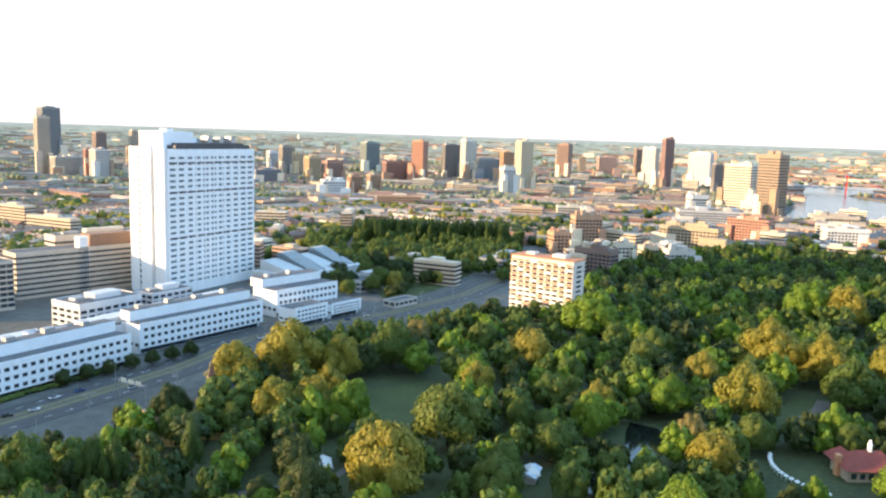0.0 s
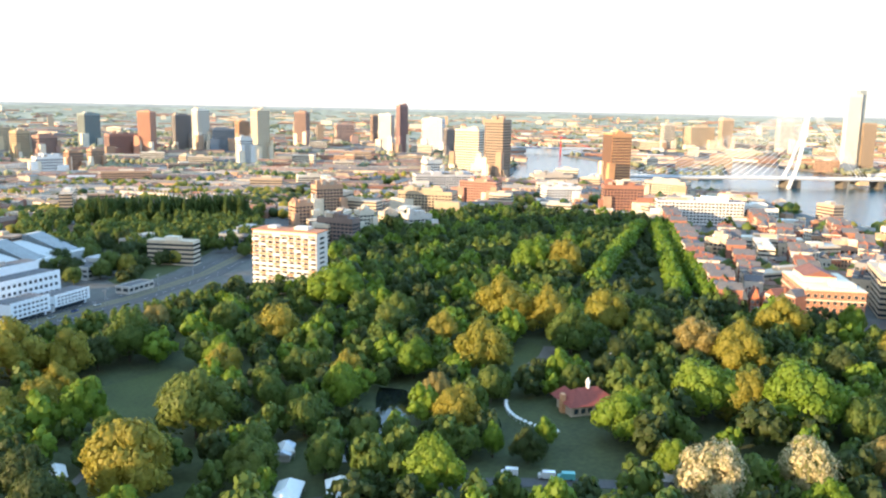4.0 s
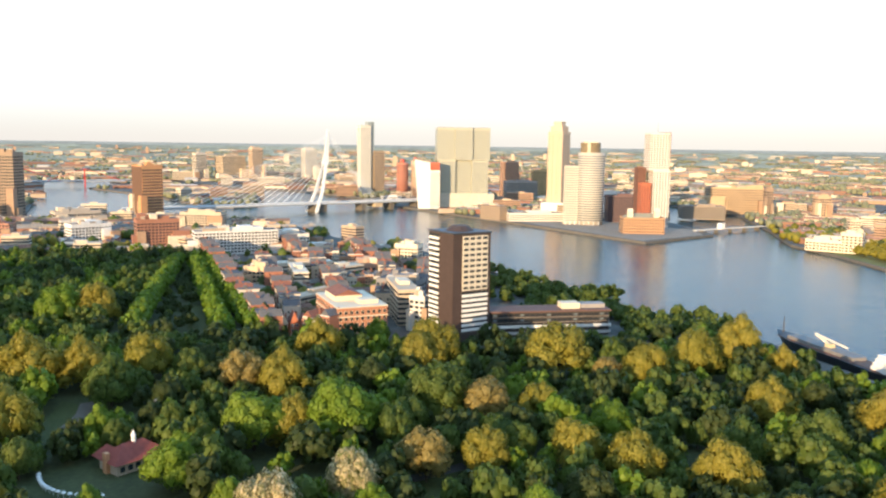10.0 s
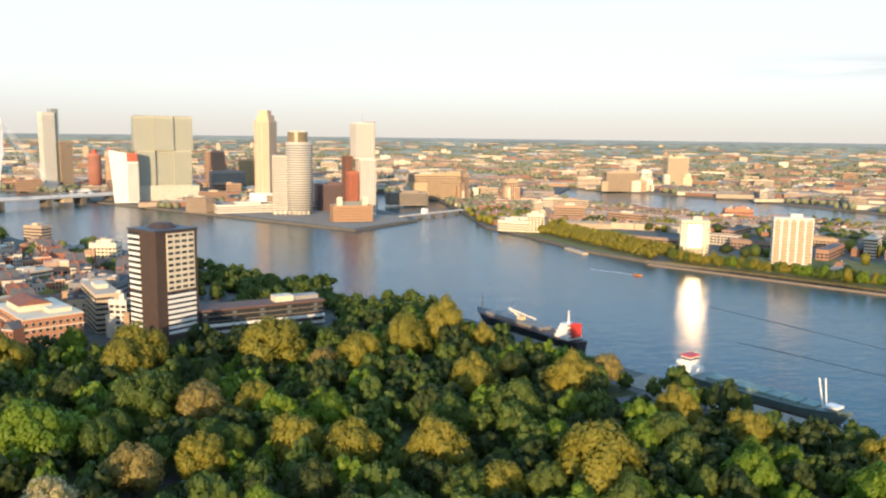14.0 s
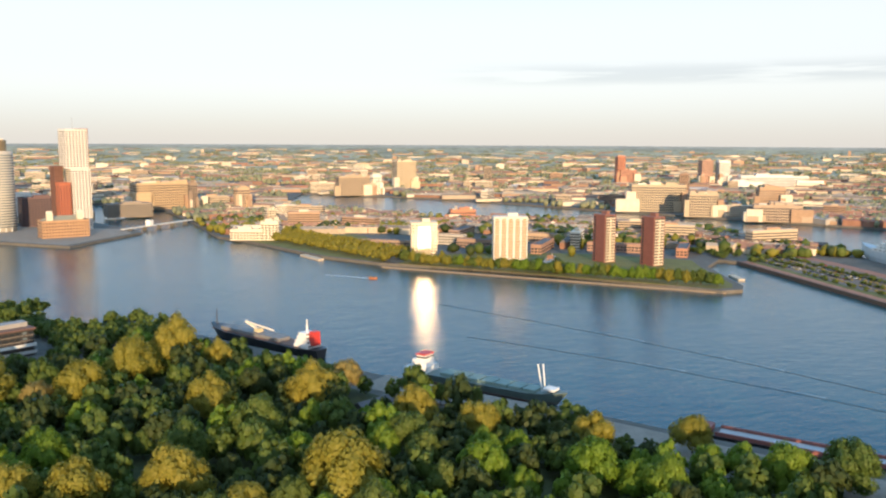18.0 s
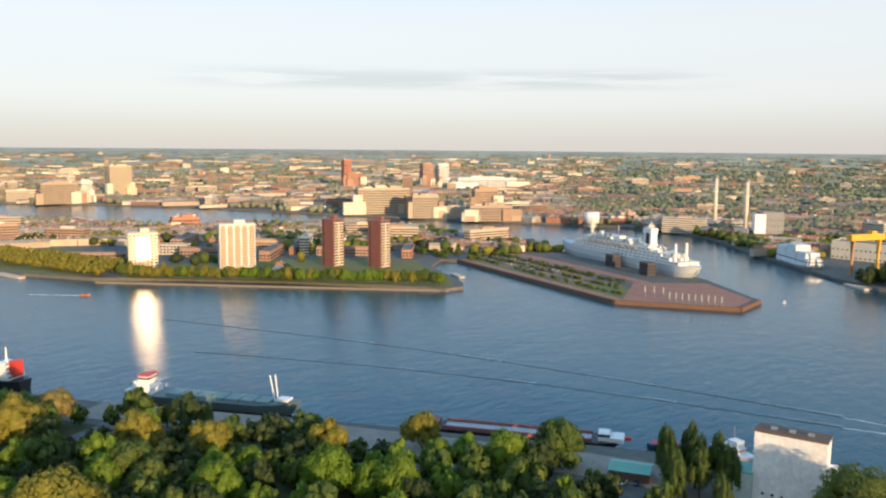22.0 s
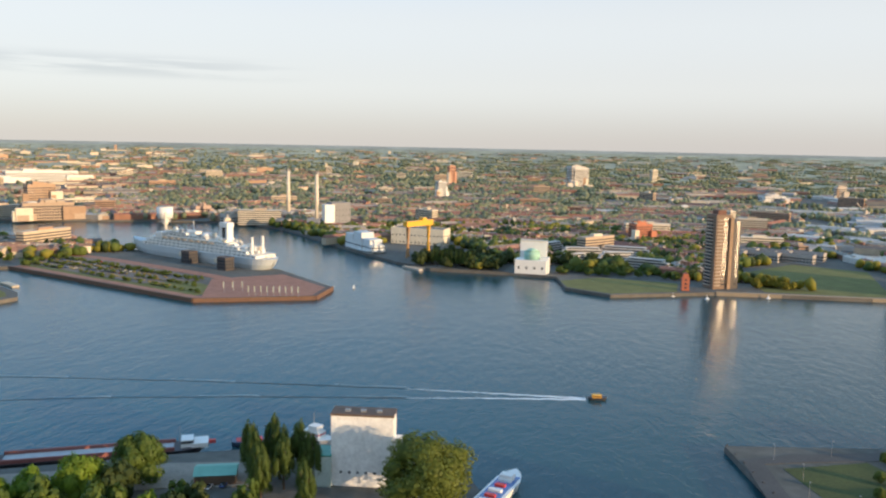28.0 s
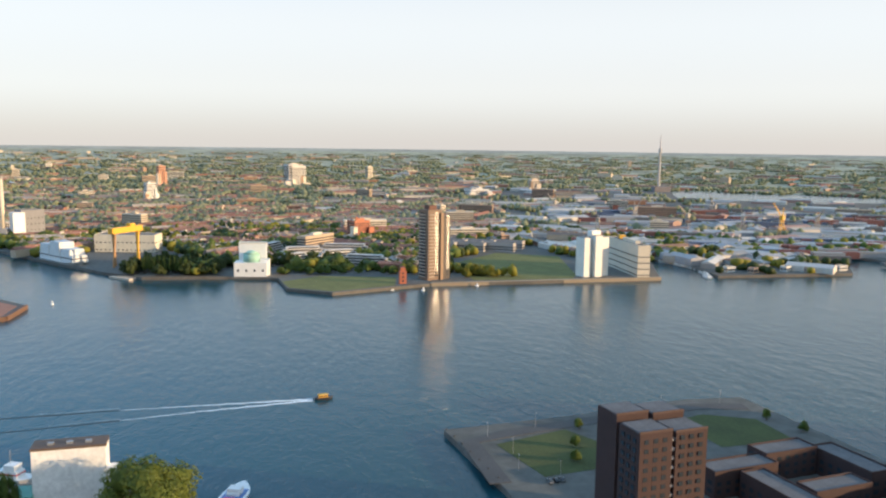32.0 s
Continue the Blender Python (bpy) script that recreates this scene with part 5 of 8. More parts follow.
ROTW = mat("pale_green_cladding", (0.44, 0.44, 0.35), 0.4, 0.1, var=0.08, size=12, fine=3)
x, y = at(82.9, 1545)
t = thing("triple_tower", x, y, 0, -82.9 + 8, "broad pale triple tower of shifted glass blocks", "high-rise")
KEEP.append((x, y, 90))
slab(t, "plinth", 0, 0, 116, 46, 0, 26, mat("pale_plinth", (0.55, 0.52, 0.44), 0.6))
for i, (xa, xb) in enumerate(((-31, -33.2), (0, 0), (31, 33.2))):
    slab(t, "lower_tower", xa, (-2, 3, -1)[i], 30.8, 36, 26, 88, ROTW)
    slab(t, "upper_tower", xb, (2, -3, 1)[i], 33, 36, 88.2, 148, ROTW)
    banded(t, xa, (-2, 3, -1)[i], 30, 36, 27, 88, 3.4, GLASSL, 1.9, 9, 9, 0.5)
    banded(t, xb, (2, -3, 1)[i], 33, 36, 89, 147, 3.4, GLASSL, 1.9, 10, 9, 0.5)
    slab(t, "roof", xb, 0, 30, 30, 148, 148.8, ROOFLT)

x, y = at(76.2, 1900)
t = thing("office_high_rise", x, y, 0, -76.2 + 25, "slim pale office high-rise with a darker lower wing", "high-rise")
slab(t, "tall_slab", -7, 0, 26, 20, 0, 158, mat("pale_stone", (0.66, 0.63, 0.55), 0.5))
slab(t, "tall_slab_back", 9, 4, 14, 20, 0, 166, mat("grey_glass_wall", (0.3, 0.34, 0.34), 0.3, 0.2))
slab(t, "wing", 26, -2, 26, 24, 0, 100, mat("brown_stone", (0.34, 0.26, 0.18), 0.5))
banded(t, -7, 0, 26, 20, 4, 156, 3.7, GLASSL, 1.4, 8, 6, 0.6)
banded(t, 26, -2, 26, 24, 4, 98, 3.7, GLASS, 1.4, 8, 6, 0.6)

x, y = at(80.3, 1490)
t = thing("leaning_office", x, y, 0, -80.3 + 10, "white office with a leaning front and red upper block", "office")
b = Build().add([(-14, -8, 0), (8, -8, 0), (8, 8, 0), (-10, 8, 0), (-21, -8, 90), (8, -8, 84), (8, 8, 84), (-18, 8, 90)], [(0, 3, 2, 1), (4, 5, 6, 7), (0, 1, 5, 4), (1, 2, 6, 5), (2, 3, 7, 6), (3, 0, 4, 7)])
part("leaning_front", b.mesh("leaning_front", WHITE), t)
slab(t, "body", 17, 2, 18, 22, 0, 70, wall_mat((0.7, 0.68, 0.64)))
slab(t, "red_block", 17, 2, 16, 22, 70, 84, mat("orange_red", (0.6, 0.15, 0.08), 0.6))
banded(t, 17, 2, 18, 22, 2, 68, 3.6, GLASS, 1.3, 5, 6, 0.6)
banded(t, 17, 2, 16, 22, 71, 83, 3.6, GLASS, 1.3, 5, 6, 0.6)
for az, r, h, c in ((78.7, 13, 76, (0.5, 0.2, 0.13)), (79.6, 9, 80, (0.6, 0.4, 0.28))):
    x, y = at(az, 1790)
    t = thing("round_tower", x, y, 0, 0, "rounded red-brown stone court tower", "tower")
    part("drum", smooth(Build().cyl(0, 0, 0, h, r, r, 20).mesh("drum", wall_mat(c))), t)
    part("cap", Build().cyl(0, 0, h, h + 8, r * 0.45, r * 0.35, 12).mesh("cap", wall_mat((0.45, 0.1, 0.07))), t)
    for k in range(18):
        part("window_ring", CACHE.setdefault(("ring", r), Build().cyl(0, 0, 0, 1.3, r + 0.15, r + 0.15, 20).mesh("window_ring", GLASS)), t, (0, 0, 6 + 3.7 * k))

x, y = at(89.6, 1400)
t = thing("stepped_high_rise", x, y, 0, -89.6 - 28, "slender cream stone high-rise with a stepped crown", "high-rise")
STONE = mat("cream_stone", (0.62, 0.46, 0.32), 0.6, var=0.08, size=9, fine=2)
slab(t, "shaft", 0, 0, 27, 27, 0, 140, STONE)
slab(t, "step", 0, 0, 22, 22, 140, 150, STONE)
slab(t, "top", 0, 0, 15, 15, 150, 158, STONE)
slab(t, "podium", 14, -16, 60, 24, 0, 22, WHITE)
banded(t, 0, 0, 27, 27, 3, 139, 3.2, GLASSL, 1.7, 7, 7, 0.42)
for i in range(5):
    part("pilaster", box_mesh(1.2, 28, 141, STONE), t, (-13 + 6.5 * i, 0, 0))

x, y = at(91.3, 1252)
t = thing("port_tower", x, y, 0, -91.3, "white round-fronted office tower with a glazed control top", "high-rise")
KEEP.append((x, y, 45))
part("drum", smooth(Build().cyl(12, 0, 0, 108, 20, 20, 28).mesh("drum", wall_mat((0.52, 0.48, 0.41)))), t)
slab(t, "flank", -16, 4, 24, 26, 0, 88, wall_mat((0.52, 0.47, 0.39)))
part("glazed_top", Build().cyl(10, 0, 108, 123, 15, 15, 20).mesh("glazed_top", mat("bronze_glass", (0.2, 0.16, 0.1), 0.25, var=0.2)), t)
slab(t, "top_deck", 10, 0, 22, 20, 123, 124.2, CREAM)
ring = Build().cyl(12, 0, 0, 1.5, 20.25, 20.25, 28).mesh("window_ring", GLASSL)
for k in range(28):
    part("window_ring", ring, t, (0, 0, 6 + 3.55 * k))
banded(t, -16, 4, 24, 26, 4, 87, 3.55, GLASSL, 1.5, 6, 7, 0.8)
for i in range(8):
    part("column", Build().cyl(-24 + 7 * i, -20, 0, 6, 0.6).mesh("column", WHITE), t)

x, y = at(96.2, 1240)
t = thing("residential_high_rise", x, y, 0, -96.2 + 22, "white and brick residential high-rise with stacked blocks", "high-rise")
KEEP.append((x, y, 45))
WB = wall_mat((0.68, 0.64, 0.58))
slab(t, "lower_block", 4, 0, 26, 24, 0, 84, WB)
slab(t, "upper_block", 0, 0, 30, 24, 84.2, 138, WB)
slab(t, "brick_face", 12, 1, 9, 23, 84, 139, BRICK)
slab(t, "brick_wing", -20, -6, 15, 20, 0, 66, mat("orange_brick", (0.42, 0.13, 0.07), 0.8))
slab(t, "dark_wing", -22, 6, 12, 16, 0, 88, BROWN)
banded(t, 4, 0, 26, 24, 4, 83, 3.1, GLASS, 1.5, 6, 5, 0.55)
banded(t, 0, 0, 30, 24, 86, 137, 3.1, GLASS, 1.5, 7, 5, 0.55)
banded(t, -20, -6, 15, 20, 3, 65, 3.1, GLASS, 1.4, 4, 5, 0.5)
part("mast", Build().rod((0, 0, 0), (0, 0, 15), 0.4, 6, 0, 0.15).mesh("mast", METAL), t, (0, 0, 138))

x, y = at(95.4, 1150)
t = block("harbour_hotel", x, y, 56, 30, 22, -95.4 + 12, wall=mat("ochre_brick", (0.42, 0.25, 0.14), 0.8), cols=(16, 9), ww=0.5, wh=1.8, storey=3.9, plant=False, label="old ochre brick harbour hotel with two clock turrets", category="hotel")
for px in (-18, 18):
    part("turret", Build().box(0, 0, 0, 8, 7, 7).gable(0, 0, 8, 12, 7, 7).mesh("turret", CREAM), t, (px, -8, 22))
part("hipped_roof", Build().gable(0, 2, 21.5, 27, 50, 22, 0, 0, 9).mesh("hipped_roof", mat("copper_roof", (0.3, 0.28, 0.2), 0.7)), t)

for nm, az, d, w, h, c, lab in (
        ("cruise_hall", 88.0, 1290, 88, 13, (0.72, 0.68, 0.6), "long low white cruise hall with a curved roof"), ("quay_shed", 86.0, 1350, 70, 9, (0.6, 0.52, 0.42), "low sandy quay-side shed row"),
        ("warehouse", 94.0, 1310, 48, 42, (0.16, 0.1, 0.1), "dark brick warehouse with many windows"), ("office_block", 87.0, 1790, 70, 40, (0.34, 0.32, 0.3), "dark glass office block behind the pier"),
        ("office_block", 88.5, 1880, 46, 62, (0.55, 0.4, 0.2), "yellow clad office tower"), ("apartment_tower", 86.2, 1850, 40, 80, (0.5, 0.3, 0.2), "brown brick apartment tower"),
        ("office_block", 92.9, 1420, 60, 40, (0.74, 0.72, 0.68), "plain white office block on the pier"), ("warehouse", 99.3, 1420, 70, 22, (0.3, 0.25, 0.2), "long brown quay warehouse"), ("office_block", 77.9, 1640, 40, 12, (0.72, 0.74, 0.74), "small white bridge-side pavilion")):
    x, y = at(az, d)
    block(nm, x, y, w, w * 0.45, h, -az + 14, wall=wall_mat(c), label=lab, cols=(int(w / 4), int(w / 9)))

# cable-stayed bridge
PALE = mat("pale_blue_steel", (0.72, 0.76, 0.78), 0.4, var=0.05)
t = thing("cable_stayed_bridge", 1385, 415, 0, math.degrees(math.atan2(-0.733, 0.68)), "white cable-stayed bridge with one bent pylon", "bridge")
KEEP.append((1385, 415, 60))
deck = Build().box(-40, 0, 10, 12.4, 600, 32)
part("deck", deck.mesh("deck", mat("deck_steel", (0.3, 0.33, 0.37), 0.6)), t)
for s in (-1, 1):
    part("railing", Build().box(-40, s * 15.8, 12.4, 13.6, 600, 0.3).mesh("railing", PALE), t)
    b = Build()

    def ring_at(px, py, z, r):
        return [(px - r, py - r * 0.7, z), (px + r, py - r * 0.7, z), (px + r, py + r * 0.7, z), (px - r, py + r * 0.7, z)]

    b.loft([ring_at(-26, s * 18, -3, 2.6), ring_at(-12, s * 13.5, 32, 2.4), ring_at(0, s * 5, 82, 2.2)])
    part("pylon_leg", b.mesh("pylon_leg", PALE), t)
b = Build().loft([ring_at(0, 0, 79, 5.4), ring_at(2, 0, 97, 3.6), ring_at(4.5, 0, 120, 2.8), ring_at(5, 0, 139, 1.6)])
part("pylon_head", b.mesh("pylon_head", PALE), t)
for s in (-1, 1):
    for k in range(16):
        part("stay_cable", Build().rod((2 + 0.4 * k, s * 2, 82 + 3.2 * k), (-60 - 15.0 * k, s * 13, 12.4), 0.22, 4).mesh("stay_cable", PALE), t)
    for k in range(3):
        part("back_stay", Build().rod((8, s * 2, 122 + 5 * k), (92 + 6 * k, s * 13, 12.4), 0.3, 5).mesh("back_stay", PALE), t)
for px in (-15, 70, 130, 185, -220, -290):
    part("pier", Build().box(0, 0, -4, 10, 7 if px != -15 else 24, 26).mesh("pier", QUAY), t, (px, 0, 0))
part("bascule_house", box_mesh(16, 30, 9, wall_mat((0.5, 0.4, 0.26))), t, (100, 0, 3))

# red bridge far upstream
x, y = at(56.0, 2260)
t = thing("red_bridge", x, y, 0, -56, "distant bridge with red pylons", "bridge")
part("deck", Build().box(0, 0, 10, 13, 330, 30).mesh("deck", mat("deck_steel", (0.5, 0.5, 0.5))), t)
for px in (-70, 70):
    b = Build()
    for s in (-1, 1):
        b.box(px, s * 14, -4, 44, 3, 3)
    b.box(px, 0, 31, 34, 3, 28).box(px, 0, 41, 44, 3, 28)
    part("pylon", b.mesh("pylon", RED), t)
    for s in (-1, 1):
        for e in (-1, 1):
            part("stay_cable", Build().rod((px, s * 14, 43), (px + e * 85, s * 14, 13), 0.5, 4).mesh("stay_cable", RED), t)

# foot bridge over the dock mouth
t = thing("foot_bridge", 1215, -240, 0, 130, "low pale foot bridge over a dock mouth", "bridge")
part("deck", Build().box(0, 0, 2.5, 3.6, 150, 7).mesh("deck", wall_mat((0.6, 0.58, 0.52))), t)
for i in range(5):
    part("pier", box_mesh(2.5, 6, 6, QUAY), t, (-60 + 30 * i, 0, -3.5))
part("lift_house", Build().box(0, 0, 3.6, 11, 7, 8).mesh("lift_house", WHITE), t, (20, 0, 0))

# towers on the river peninsula
GOLDEN = mat("sun_glass", (0.8, 0.72, 0.58), 0.17, 0.9, var=0.05)


def flat_tower(name, x, y, w, d, h, rot, wall, label, cols, ww=0.5, side=None, glass=None, storey=2.95):
    t = thing(name, x, y, 0, rot, label, "apartments")
    KEEP.append((x, y, w * 0.6 + 4))
    part("wall_body", Build().box(0, 0, 0, h, w, d).mesh("wall_body", wall), t)
    part("parapet", box_mesh(w + 0.5, d + 0.5, 0.7, wall), t, (0, 0, h))
    part("lift_house", box_mesh(w * 0.3, d * 0.45, 3.4, wall), t, (w * 0.08, 0, h + 0.7))
    if side:
        part("side_wall", box_mesh(0.5, d + 0.3, h, side), t, (-w / 2 - 0.2, 0, 0))
        part("side_wall", box_mesh(0.5, d + 0.3, h, side), t, (w / 2 + 0.2, 0, 0))
    n = int((h - 1) / storey)
    if side:
        for k in range(n):
            for q in (-1, 1):
                part("balcony", box_mesh(w * 0.38, 1.2, 1.3, wall_mat((0.66, 0.56, 0.42))), t, (q * w * 0.23, -d / 2 - 0.5, 1.0 + storey * k))
            part("window_band", box_mesh(w * 0.84, 0.4, 1.5, glass or GLASS), t, (0, -d / 2, 2.1 + storey * k))
            part("stair_window", box_mesh(0.3, 2.6, 2.0, glass or GLASS), t, (-w / 2 - 0.4, d * 0.36, 1.4 + storey * k))
        part("balcony_screen", box_mesh(w * 0.07, 1.3, h - 3, wall_mat((0.66, 0.56, 0.42))), t, (0, -d / 2 - 0.5, 1.0))
    else:
        window_grid(t, w, -d / 2, n, cols, 1.4, storey, ww, 1.5, glass or GLASS)
        for k in range(n):
            part("window_band", box_mesh(0.3, d * 0.6, 1.3, glass or GLASS), t, (-w / 2, 0, 1.4 + storey * k))
    return t


flat_tower("apartment_tower", 736, -411, 27, 18, 40, -115, wall_mat((0.66, 0.56, 0.42)), "cream flats whose glass front flashes in the sun", 7, 0.6)
t = thing("glass_front", 727.5, -407.0, 0, -115, "golden mirror-glass balcony front catching the sun", "glazing")
for k in range(12):
    part("pane", box_mesh(13, 0.25, 2.2, GOLDEN), t, (0, 0, 2.0 + 2.95 * k))
RED_DARK = mat("maroon_brick", (0.2, 0.075, 0.06), 0.85, var=0.2, size=5, fine=0.7)
white_flats = flat_tower("apartment_tower", 703, -497, 36, 16, 45, -117, wall_mat((0.62, 0.59, 0.53)), "tall white flats with a grid of windows", 10, 0.5)
for i in range(5):
    part("loggia_strip", box_mesh(3.8, 0.5, 42, wall_mat((0.36, 0.24, 0.15))), white_flats, (-14.4 + 7.2 * i, -7.95, 1.5))
    for k in range(14):
        part("balcony_rail", box_mesh(3.9, 0.7, 0.9, wall_mat((0.55, 0.46, 0.34))), white_flats, (-14.4 + 7.2 * i, -8.1, 2.6 + 2.95 * k))
flat_tower("apartment_tower", 640, -573, 14, 17.5, 49, -90, wall_mat((0.22, 0.1, 0.08)), "dark red brick flats with pale balconies", 4, side=RED_DARK)
flat_tower("apartment_tower", 598, -600, 14, 17.5, 49, -90, wall_mat((0.22, 0.1, 0.08)), "dark red brick flats with pale balconies beside the river", 4, side=RED_DARK)
for i, (x, y, w, d, h, c) in enumerate(((790, -520, 60, 12, 11, (0.3, 0.2, 0.15)), (740, -570, 70, 12, 11, (0.34, 0.2, 0.14)), (690, -640, 70, 12, 10, (0.36, 0.22, 0.16)), (640, -690, 60, 12, 10, (0.4, 0.2, 0.13)), (850, -500, 60, 14, 12, (0.5, 0.45, 0.38)), (900, -560, 70, 13, 12, (0.36, 0.24, 0.18)), (820, -610, 70, 13, 11, (0.42, 0.3, 0.2)))):
    block("terrace_block", x, y, w, d, h, 40 + (i % 2) * 90, wall=wall_mat(c), label="low brick flats behind the quay trees", cols=(int(w / 4), 3), plant=False)
for x, y, w, d, h, r in ((1000, -305, 40, 18, 14, 60), (985, -330, 22, 16, 24, 60), (1040, -330, 60, 20, 11, 60)):
    block("quay_building", x, y, w, d, h, r, wall=wall_mat((0.7, 0.62, 0.48)), label="cream quay building catching the sun", cols=(int(w / 4), 4))
for i in range(9):
    u = i / 8
    block("quay_wall_house", 870 - 60 * u, -400 - 60 * u, 10, 9, 9, 30, wall=wall_mat((0.4, 0.28, 0.2)), label="small brick house by the park", cols=(3, 3), plant=False)
kt = random.Random(5)
for i in range(46):
    u = i / 45
    x, y = 728 - 250 * u, -386 - 172 * u
    tree(x + kt.uniform(-2, 2), y + kt.uniform(-2, 2), kt.uniform(11, 15), kt.uniform(4.4, 6), kt.choice("gybyg"), "quay trees")
spots = [(742 + (1005 - 742) * u + kt.uniform(-4, 4) + 26 * v, -372 + (48) * u - 44 * v + kt.uniform(-4, 4), 0, 7, 12) for u in [i / 24 for i in range(25)] for v in (0, 0.45, 0.9)]
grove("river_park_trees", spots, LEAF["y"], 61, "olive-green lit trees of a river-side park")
for x0, y0, x1, y1 in ((735, -366, 466, -556),):
    a = math.degrees(math.atan2(y1 - y0, x1 - x0))
    L = math.hypot(x1 - x0, y1 - y0)
    solid("quay_step", Build().box(0, 0, -4, -1.7, L, 3.5).mesh("quay_step", wall_mat((0.24, 0.19, 0.14))), "brown lower quay ledge along the water", "quay", "structure", (x0 + x1) / 2 - 5, (y0 + y1) / 2 + 6, 0, a)


# ships


def hull_rings(L, B, low, high, bow=0.25, stern=0.12, flare=1.12, rise=2.0):
    rings = []
    for u in (-0.5, -0.46, -0.38, -0.2, 0.1, 0.28, 0.38, 0.45, 0.49, 0.5):
        if u > 0.5 - bow:
            k = max(0.03, max(0.0, math.cos((u - (0.5 - bow)) / bow * math.pi / 2)) ** 0.7)
        elif u < -0.5 + stern:
            k = 0.55 + 0.45 * (u + 0.5) / stern
        else:
            k = 1.0
        top = high + rise * max(0, (u - 0.2) / 0.3) ** 2
        x = u * L
        rk = 0.06 * L * max(0, (u - 0.3) / 0.2)
        rings.append([(x - rk, -B / 2 * k * 0.8, low), (x, -B / 2 * k * flare, top), (x, B / 2 * k * flare, top), (x - rk, B / 2 * k * 0.8, low)])
    return rings


def hull(t, L, B, low, high, m, **kw):
    me = Build().loft(hull_rings(L, B, low, high, **kw)).mesh("hull", m)
    return part("hull", me, t)


SHIPGREY = mat("ship_grey_blue", (0.5, 0.55, 0.58), 0.5, var=0.1, size=10, fine=2)
t = thing("ocean_liner", 424, -803, -3, math.degrees(math.atan2(-92, 206)), "white and grey historic ocean liner moored at a pier", "ship")
LINERW = mat("liner_white", (0.74, 0.74, 0.72), 0.5, var=0.1, size=8, fine=1.5)
rings = []
for u in (-0.5, -0.497, -0.488, -0.474, -0.455, -0.43, -0.4, -0.3, 0.0, 0.2, 0.3, 0.38, 0.44, 0.48, 0.5):
    k = 1.0 if u < 0.2 else max(0.03, math.cos((u - 0.2) / 0.3 * math.pi / 2) ** 0.7)
    if u < -0.4:
        k = max(0.12, math.sqrt(max(0.0, 1 - ((-0.4 - u) / 0.1) ** 2)))
    top = 14.5 + 4 * max(0, (u - 0.2) / 0.3) ** 2
    x, rk = u * 234, 14 * max(0, (u - 0.3) / 0.2)
    lk = 12 * max(0.0, (-0.38 - u) / 0.12)
    rings.append([(x - rk + lk, -11.5 * k, 0), (x + lk * 0.3, -14.2 * k, 8), (x, -14.6 * k, top), (x, 14.6 * k, top), (x + lk * 0.3, 14.2 * k, 8), (x - rk + lk, 11.5 * k, 0)])
part("hull", Build().loft(rings).mesh("hull", SHIPGREY), t)
for i, (xa, xb, d, z0, z1) in enumerate(((-104, 82, 26.5, 14.5, 17.6), (-90, 76, 25, 17.6, 20.6), (-76, 70, 23, 20.6, 23.4), (-58, 62, 21, 23.4, 26.2), (-24, 46, 18, 26.2, 29), (8, 42, 21, 29, 31.8))):
    w, x0 = xb - xa, (xa + xb) / 2
    part("deck_house", Build().box(0, 0, 0, z1 - z0 - 0.35, w, d, 0, 0, 0.99).mesh("deck_house", LINERW), t, (x0, 0, z0))
    part("deck_edge", box_mesh(w + 1.6, d + 1.0, 0.3, wall_mat((0.7, 0.67, 0.6))), t, (x0, 0, z1 - 0.35))
    for j in range(int(w / 7)):
        part("window", box_mesh(4.2, d + 0.2, 0.8, GLASSL), t, (xa + 4 + 7 * j, 0, z0 + 1.2))
part("wheelhouse", Build().box(52, 0, 23.4, 29.5, 10, 25).mesh("wheelhouse", LINERW), t)
part("funnel_mast", Build().box(-49.5, 0, 26, 42, 3.2, 8, 0, 0, 0.96).box(-40.5, 0, 26, 42, 3.2, 8, 0, 0, 0.96).box(-45, 0, 41, 46, 13, 9).box(-45, 0, 26, 30, 14, 10).mesh("funnel_mast", LINERW), t)
part("mast_opening", box_mesh(5.6, 6.0, 11, DARK), t, (-45, 0, 30))
for s in (-1, 1):
    part("funnel", Build().cyl(-92, s * 7, 17, 35, 1.7, 1.3, 10).mesh("funnel", LINERW), t)
part("fore_mast", Build().cyl(57, 0, 29, 50, 1.8, 1.1, 8).cyl(57, 0, 37, 38.4, 3.0, 3.0, 8).mesh("fore_mast", wall_mat((0.7, 0.62, 0.5))), t)
part("aft_mast", Build().cyl(8, 0, 31, 44, 0.5, 0.3, 6).mesh("aft_mast", LINERW), t)
part("tank_dome", smooth(Build().cyl(-18, 3, 29, 33, 6, 4.5, 14).mesh("tank_dome", LINERW)), t)
lq = random.Random(4)
for i in range(46):
    px = lq.uniform(-96, 68)
    zt = 17.6 if px < -90 else 20.6 if px < -76 else 23.4 if px < -58 else 26.2 if px < -24 else 29 if px < 8 else 31.8 if px < 42 else 26.2 if px < 60 else 20.6
    part("deck_fitting", box_mesh(round(lq.uniform(1.5, 6)), round(lq.uniform(1.5, 6)), round(lq.uniform(1.2, 3.6)), (LINERW, LINERW, CREAM, METAL)[i % 4]), t, (px, lq.uniform(-7, 7), zt))
for i in range(7):
    part("stern_fitting", box_mesh(2 + i % 3, 3, 1.4, (LINERW, CREAM)[i % 2]), t, (-107 + 1.2 * i, -8 + 2.6 * i, 14.5))
